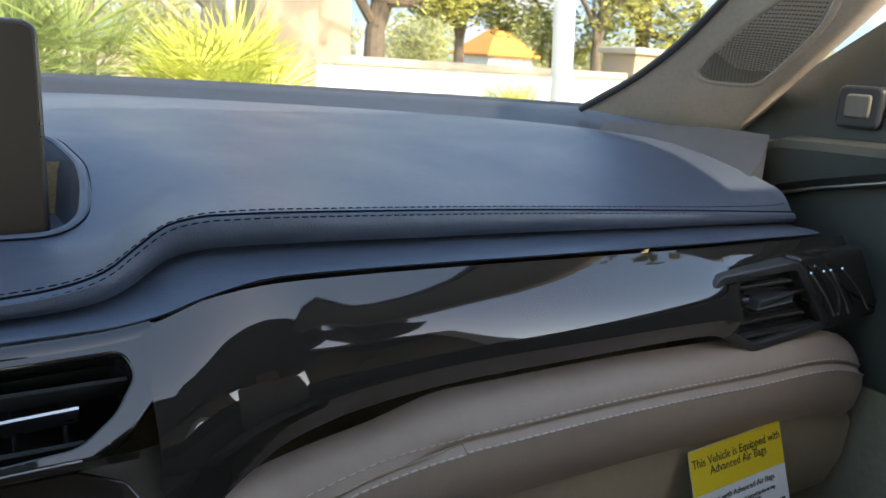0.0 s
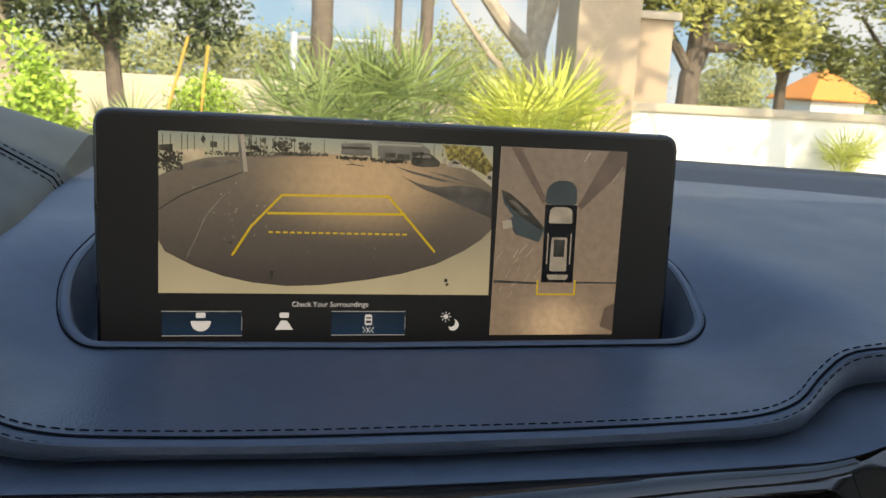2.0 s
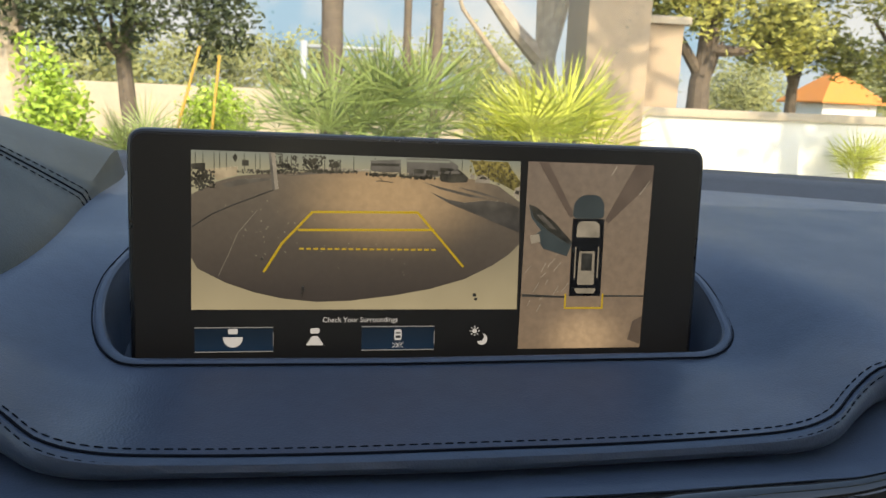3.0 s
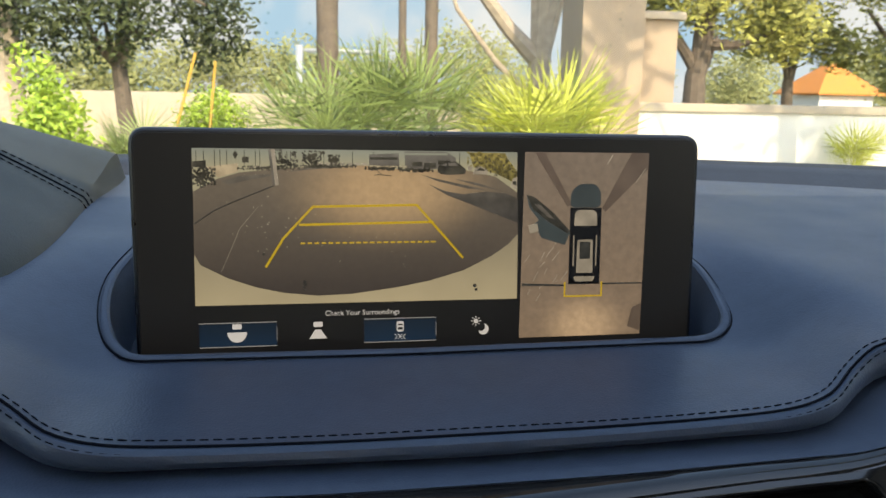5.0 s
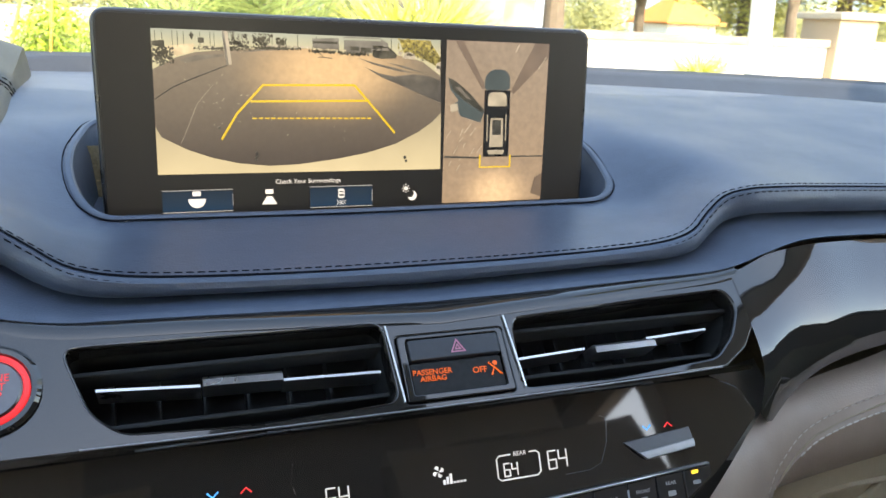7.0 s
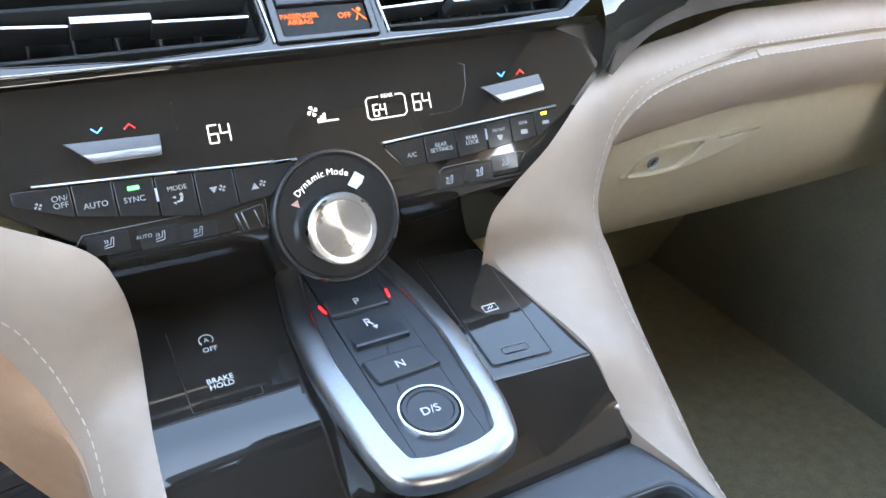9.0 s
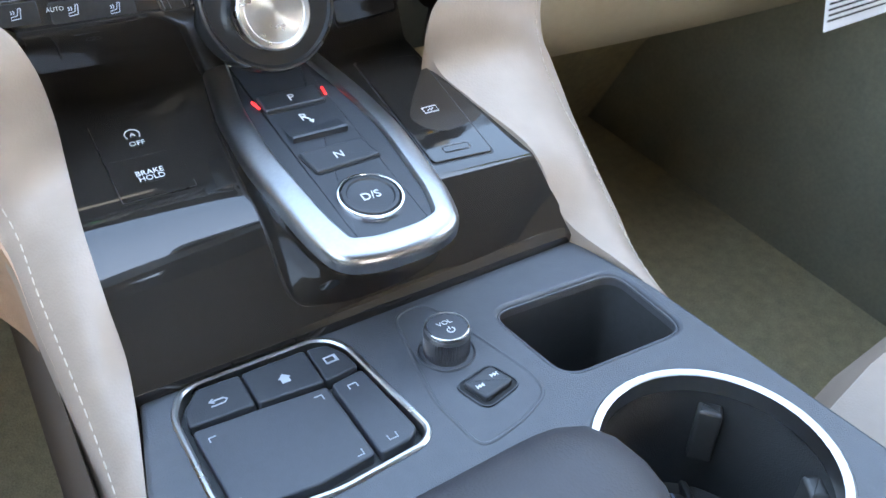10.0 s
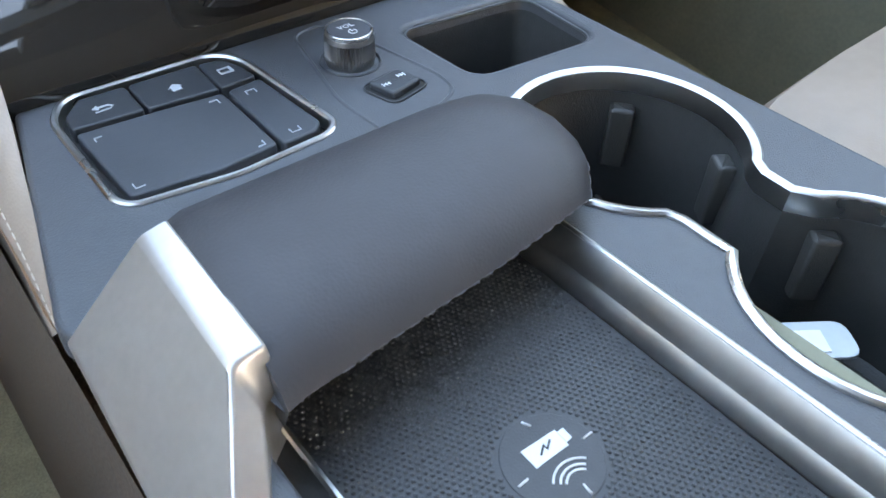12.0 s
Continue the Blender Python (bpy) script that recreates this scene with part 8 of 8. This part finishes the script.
# Shallow slot floor in black; the shade of a deep recess is in its colour.
bm = bmesh.new()
slab(bm, grown(SLOT, 0.001), -0.004, 0.0002, LATCH, 0.0)
part("finger_slot", bm, VOID, latch)
bm = bmesh.new()
lathe(bm, [(0.0058, -0.004), (0.0058, 0.0008), (0.0048, 0.0012), (0.0042, 0.0004), (0.001, 0.0004)], at(LATCH, 0.2765, -0.2335), 24)
lock = part("lock", bm, RAIL_METAL, latch)
bm = bmesh.new()
slab(bm, rect(0.2765, -0.2335, 0.0050, 0.0012, 0.0004, turn=40), 0.0, 0.0007, LATCH)
part("keyhole", bm, VOID, lock)
# speaker grille on the pillar
speaker = thing("pillar_speaker", "oblong dark mesh tweeter grille on the beige pillar", "speaker", pillar_spot(1.4, 0.5))
loop = rounded([(1.06, 0.29), (1.40, 0.235), (1.73, 0.250), (1.95, 0.285), (2.16, 0.42), (2.19, 0.56), (2.12, 0.66), (1.86, 0.795), (1.57, 0.82), (1.20, 0.82), (1.03, 0.79), (0.965, 0.64), (0.935, 0.43)], 0.10, 5)
bm = bmesh.new()
inner = grown(loop, -0.045)
loft(bm, [[pillar_spot(p[0], p[1], h) for p in ring_] for ring_, h in ((grown(loop, 0.012), -0.002), (grown(loop, 0.004), 0.0035), (loop, 0.0055), (grown(loop, -0.018), 0.0060), (grown(loop, -0.035), 0.0045), (inner, 0.001))], closed=True)
part("rim", bm, PILLAR, speaker)
bm = bmesh.new()
bm.faces.new([bm.verts.new(pillar_spot(p[0], p[1], 0.0016)) for p in grown(loop, -0.042)])
part("mesh_plate", bm, GRILLE_MAT, speaker)
bm = bmesh.new()
for k in range(42):
    for j in range(26):
        t, u = 0.92 + 0.031 * k, 0.22 + 0.0245 * j + 0.012 * (k % 2)
        if inside((t, u), grown(inner, -0.012)):
            mid = pillar_spot(t, u, 0.0024)
            ax, ay = (pillar_spot(t + 0.01, u, 0.0024) - mid).normalized(), (pillar_spot(t, u + 0.01, 0.0024) - mid).normalized()
            bm.faces.new([bm.verts.new(mid + 0.00115 * (math.cos(i * math.tau / 7) * ax + math.sin(i * math.tau / 7) * ay)) for i in range(7)])
part("perforation", bm, TAUPE, speaker, "rows of small dark holes", soft=False, kind="stuff")
# door corner with mirror switch
bm = bmesh.new()
loft(bm, [[(0.775, y, 0.0), (0.785, y, z * 0.5), (0.80, y, z)] for y, z in ((0.03, 0.03), (-0.04, 0.075), (-0.10, 0.115), (-0.20, 0.16), (-0.21, 0.0))])
part("mirror_corner", bm, LEATHER_GREY, part_door, "dark triangular corner panel")
SW = pose(0.7755, 0, 0, 90, 0, -90)
bm = bmesh.new()
slab(bm, rect(0.103, 0.040, 0.040, 0.036, 0.007), -0.006, 0.004, SW, 0.003)
bez = part("switch_bezel", bm, BUTTON, part_door)
bm = bmesh.new()
slab(bm, rect(0.103, 0.041, 0.023, 0.020, 0.004), 0, 0.0065, SW, 0.002)
part("switch_key", bm, TAUPE, bez)
# windscreen droplets
drops = thing("water_drops", "small water droplets running down the windscreen", "water drops", (0, 0.2, 0.15), kind="stuff")
rng = random.Random(9)
bm = bmesh.new()


def glass_spot(x, t):
    a = abs(x)
    yb = along(a, BASE_Y) + 0.03
    p = [Vector((x, yb, 0.0)), Vector((x * 0.97, lerp(yb, -0.20 - 0.3 * (a / 0.8) ** 2, 0.35), 0.19))]
    return p[0].lerp(p[1], t)


for x, n in ((0.50, 90), (0.0, 10)):
    for _ in range(n):
        q = glass_spot(x + rng.gauss(0, 0.05), rng.uniform(0.15, 0.95))
        r = rng.uniform(0.0006, 0.0014)
        lathe(bm, [(r, 0), (r * 0.8, r * 0.5), (r * 0.3, r * 0.75)], Matrix.Translation(q) @ Euler((radians(60), 0, 0)).to_matrix().to_4x4(), 8)
for x0, n in ((-0.235, 16), (-0.10, 18), (0.035, 8), (0.215, 26)):
    for k in range(n):
        q = glass_spot(x0 + 0.004 * math.sin(k * 1.1) + rng.gauss(0, 0.002), 0.25 + 0.7 * k / n)
        r = rng.uniform(0.0008, 0.0018)
        lathe(bm, [(r, 0), (r * 0.8, r * 0.5), (r * 0.3, r * 0.75)], Matrix.Translation(q) @ Euler((radians(60), 0, 0)).to_matrix().to_4x4(), 8)
part("droplets", bm, GLASS, drops)

# accelerator pedal
pedal = thing("accelerator_pedal", "ribbed black accelerator pedal in the dark footwell", "pedal", (-0.215, 0.0, -0.5))
PED = pose(-0.215, 0.02, -0.46, 62, 0, 4)
bm = bmesh.new()
slab(bm, rect(0, 0, 0.055, 0.16, 0.012), -0.012, 0.0, PED, 0.003)
part("plate", bm, RUBBER, pedal)
for k in range(9):
    bm = bmesh.new()
    slab(bm, rect(0, -0.064 + 0.016 * k, 0.046, 0.006, 0.002), 0.0, 0.004, PED, 0.0012)
    part("rib", bm, RUBBER, pedal)
bm = bmesh.new()
tube(bm, [PED @ Vector((0, 0.06, -0.012)), PED @ Vector((0, 0.12, -0.05)), PED @ Vector((0, 0.20, -0.06))], 0.008, 8)
part("lever", bm, TRAY_MAT, pedal)

# dust on the gloss panel
dust = thing("dust_specks", "tiny pale dust specks on the gloss black panel", "dust", (-0.08, -0.29, -0.27), kind="stuff")
rng = random.Random(21)
bm = bmesh.new()
for _ in range(26):
    u, t = rng.uniform(0.03, 0.42), rng.uniform(0.05, 0.95)
    yc = along(lerp(-0.1255, 0.1195, u), CREASE_Y)
    a, b = Vector((0, yc - 0.0022, -0.245 + 0.2 * (yc + 0.2) - 0.0017)), Vector((0, -0.3245, -0.2985))
    p = a.lerp(b, t)
    p.x = lerp(along(p.y, GLOSS_L), along(p.y, GLOSS_R), u)
    down = (b - a).normalized()
    side = Vector((1, 0, 0))
    p += side.cross(down) * (-0.0003 if side.cross(down).z < 0 else 0.0003)
    r = rng.uniform(0.00014, 0.00036)
    bm.faces.new([bm.verts.new(p + side * r * rng.uniform(0.6, 1.4) * math.cos(k * math.tau / 6) + down * r * rng.uniform(0.6, 1.4) * math.sin(k * math.tau / 6)) for k in range(6)])
part("specks", bm, WHITE_PAPER, dust, soft=False)
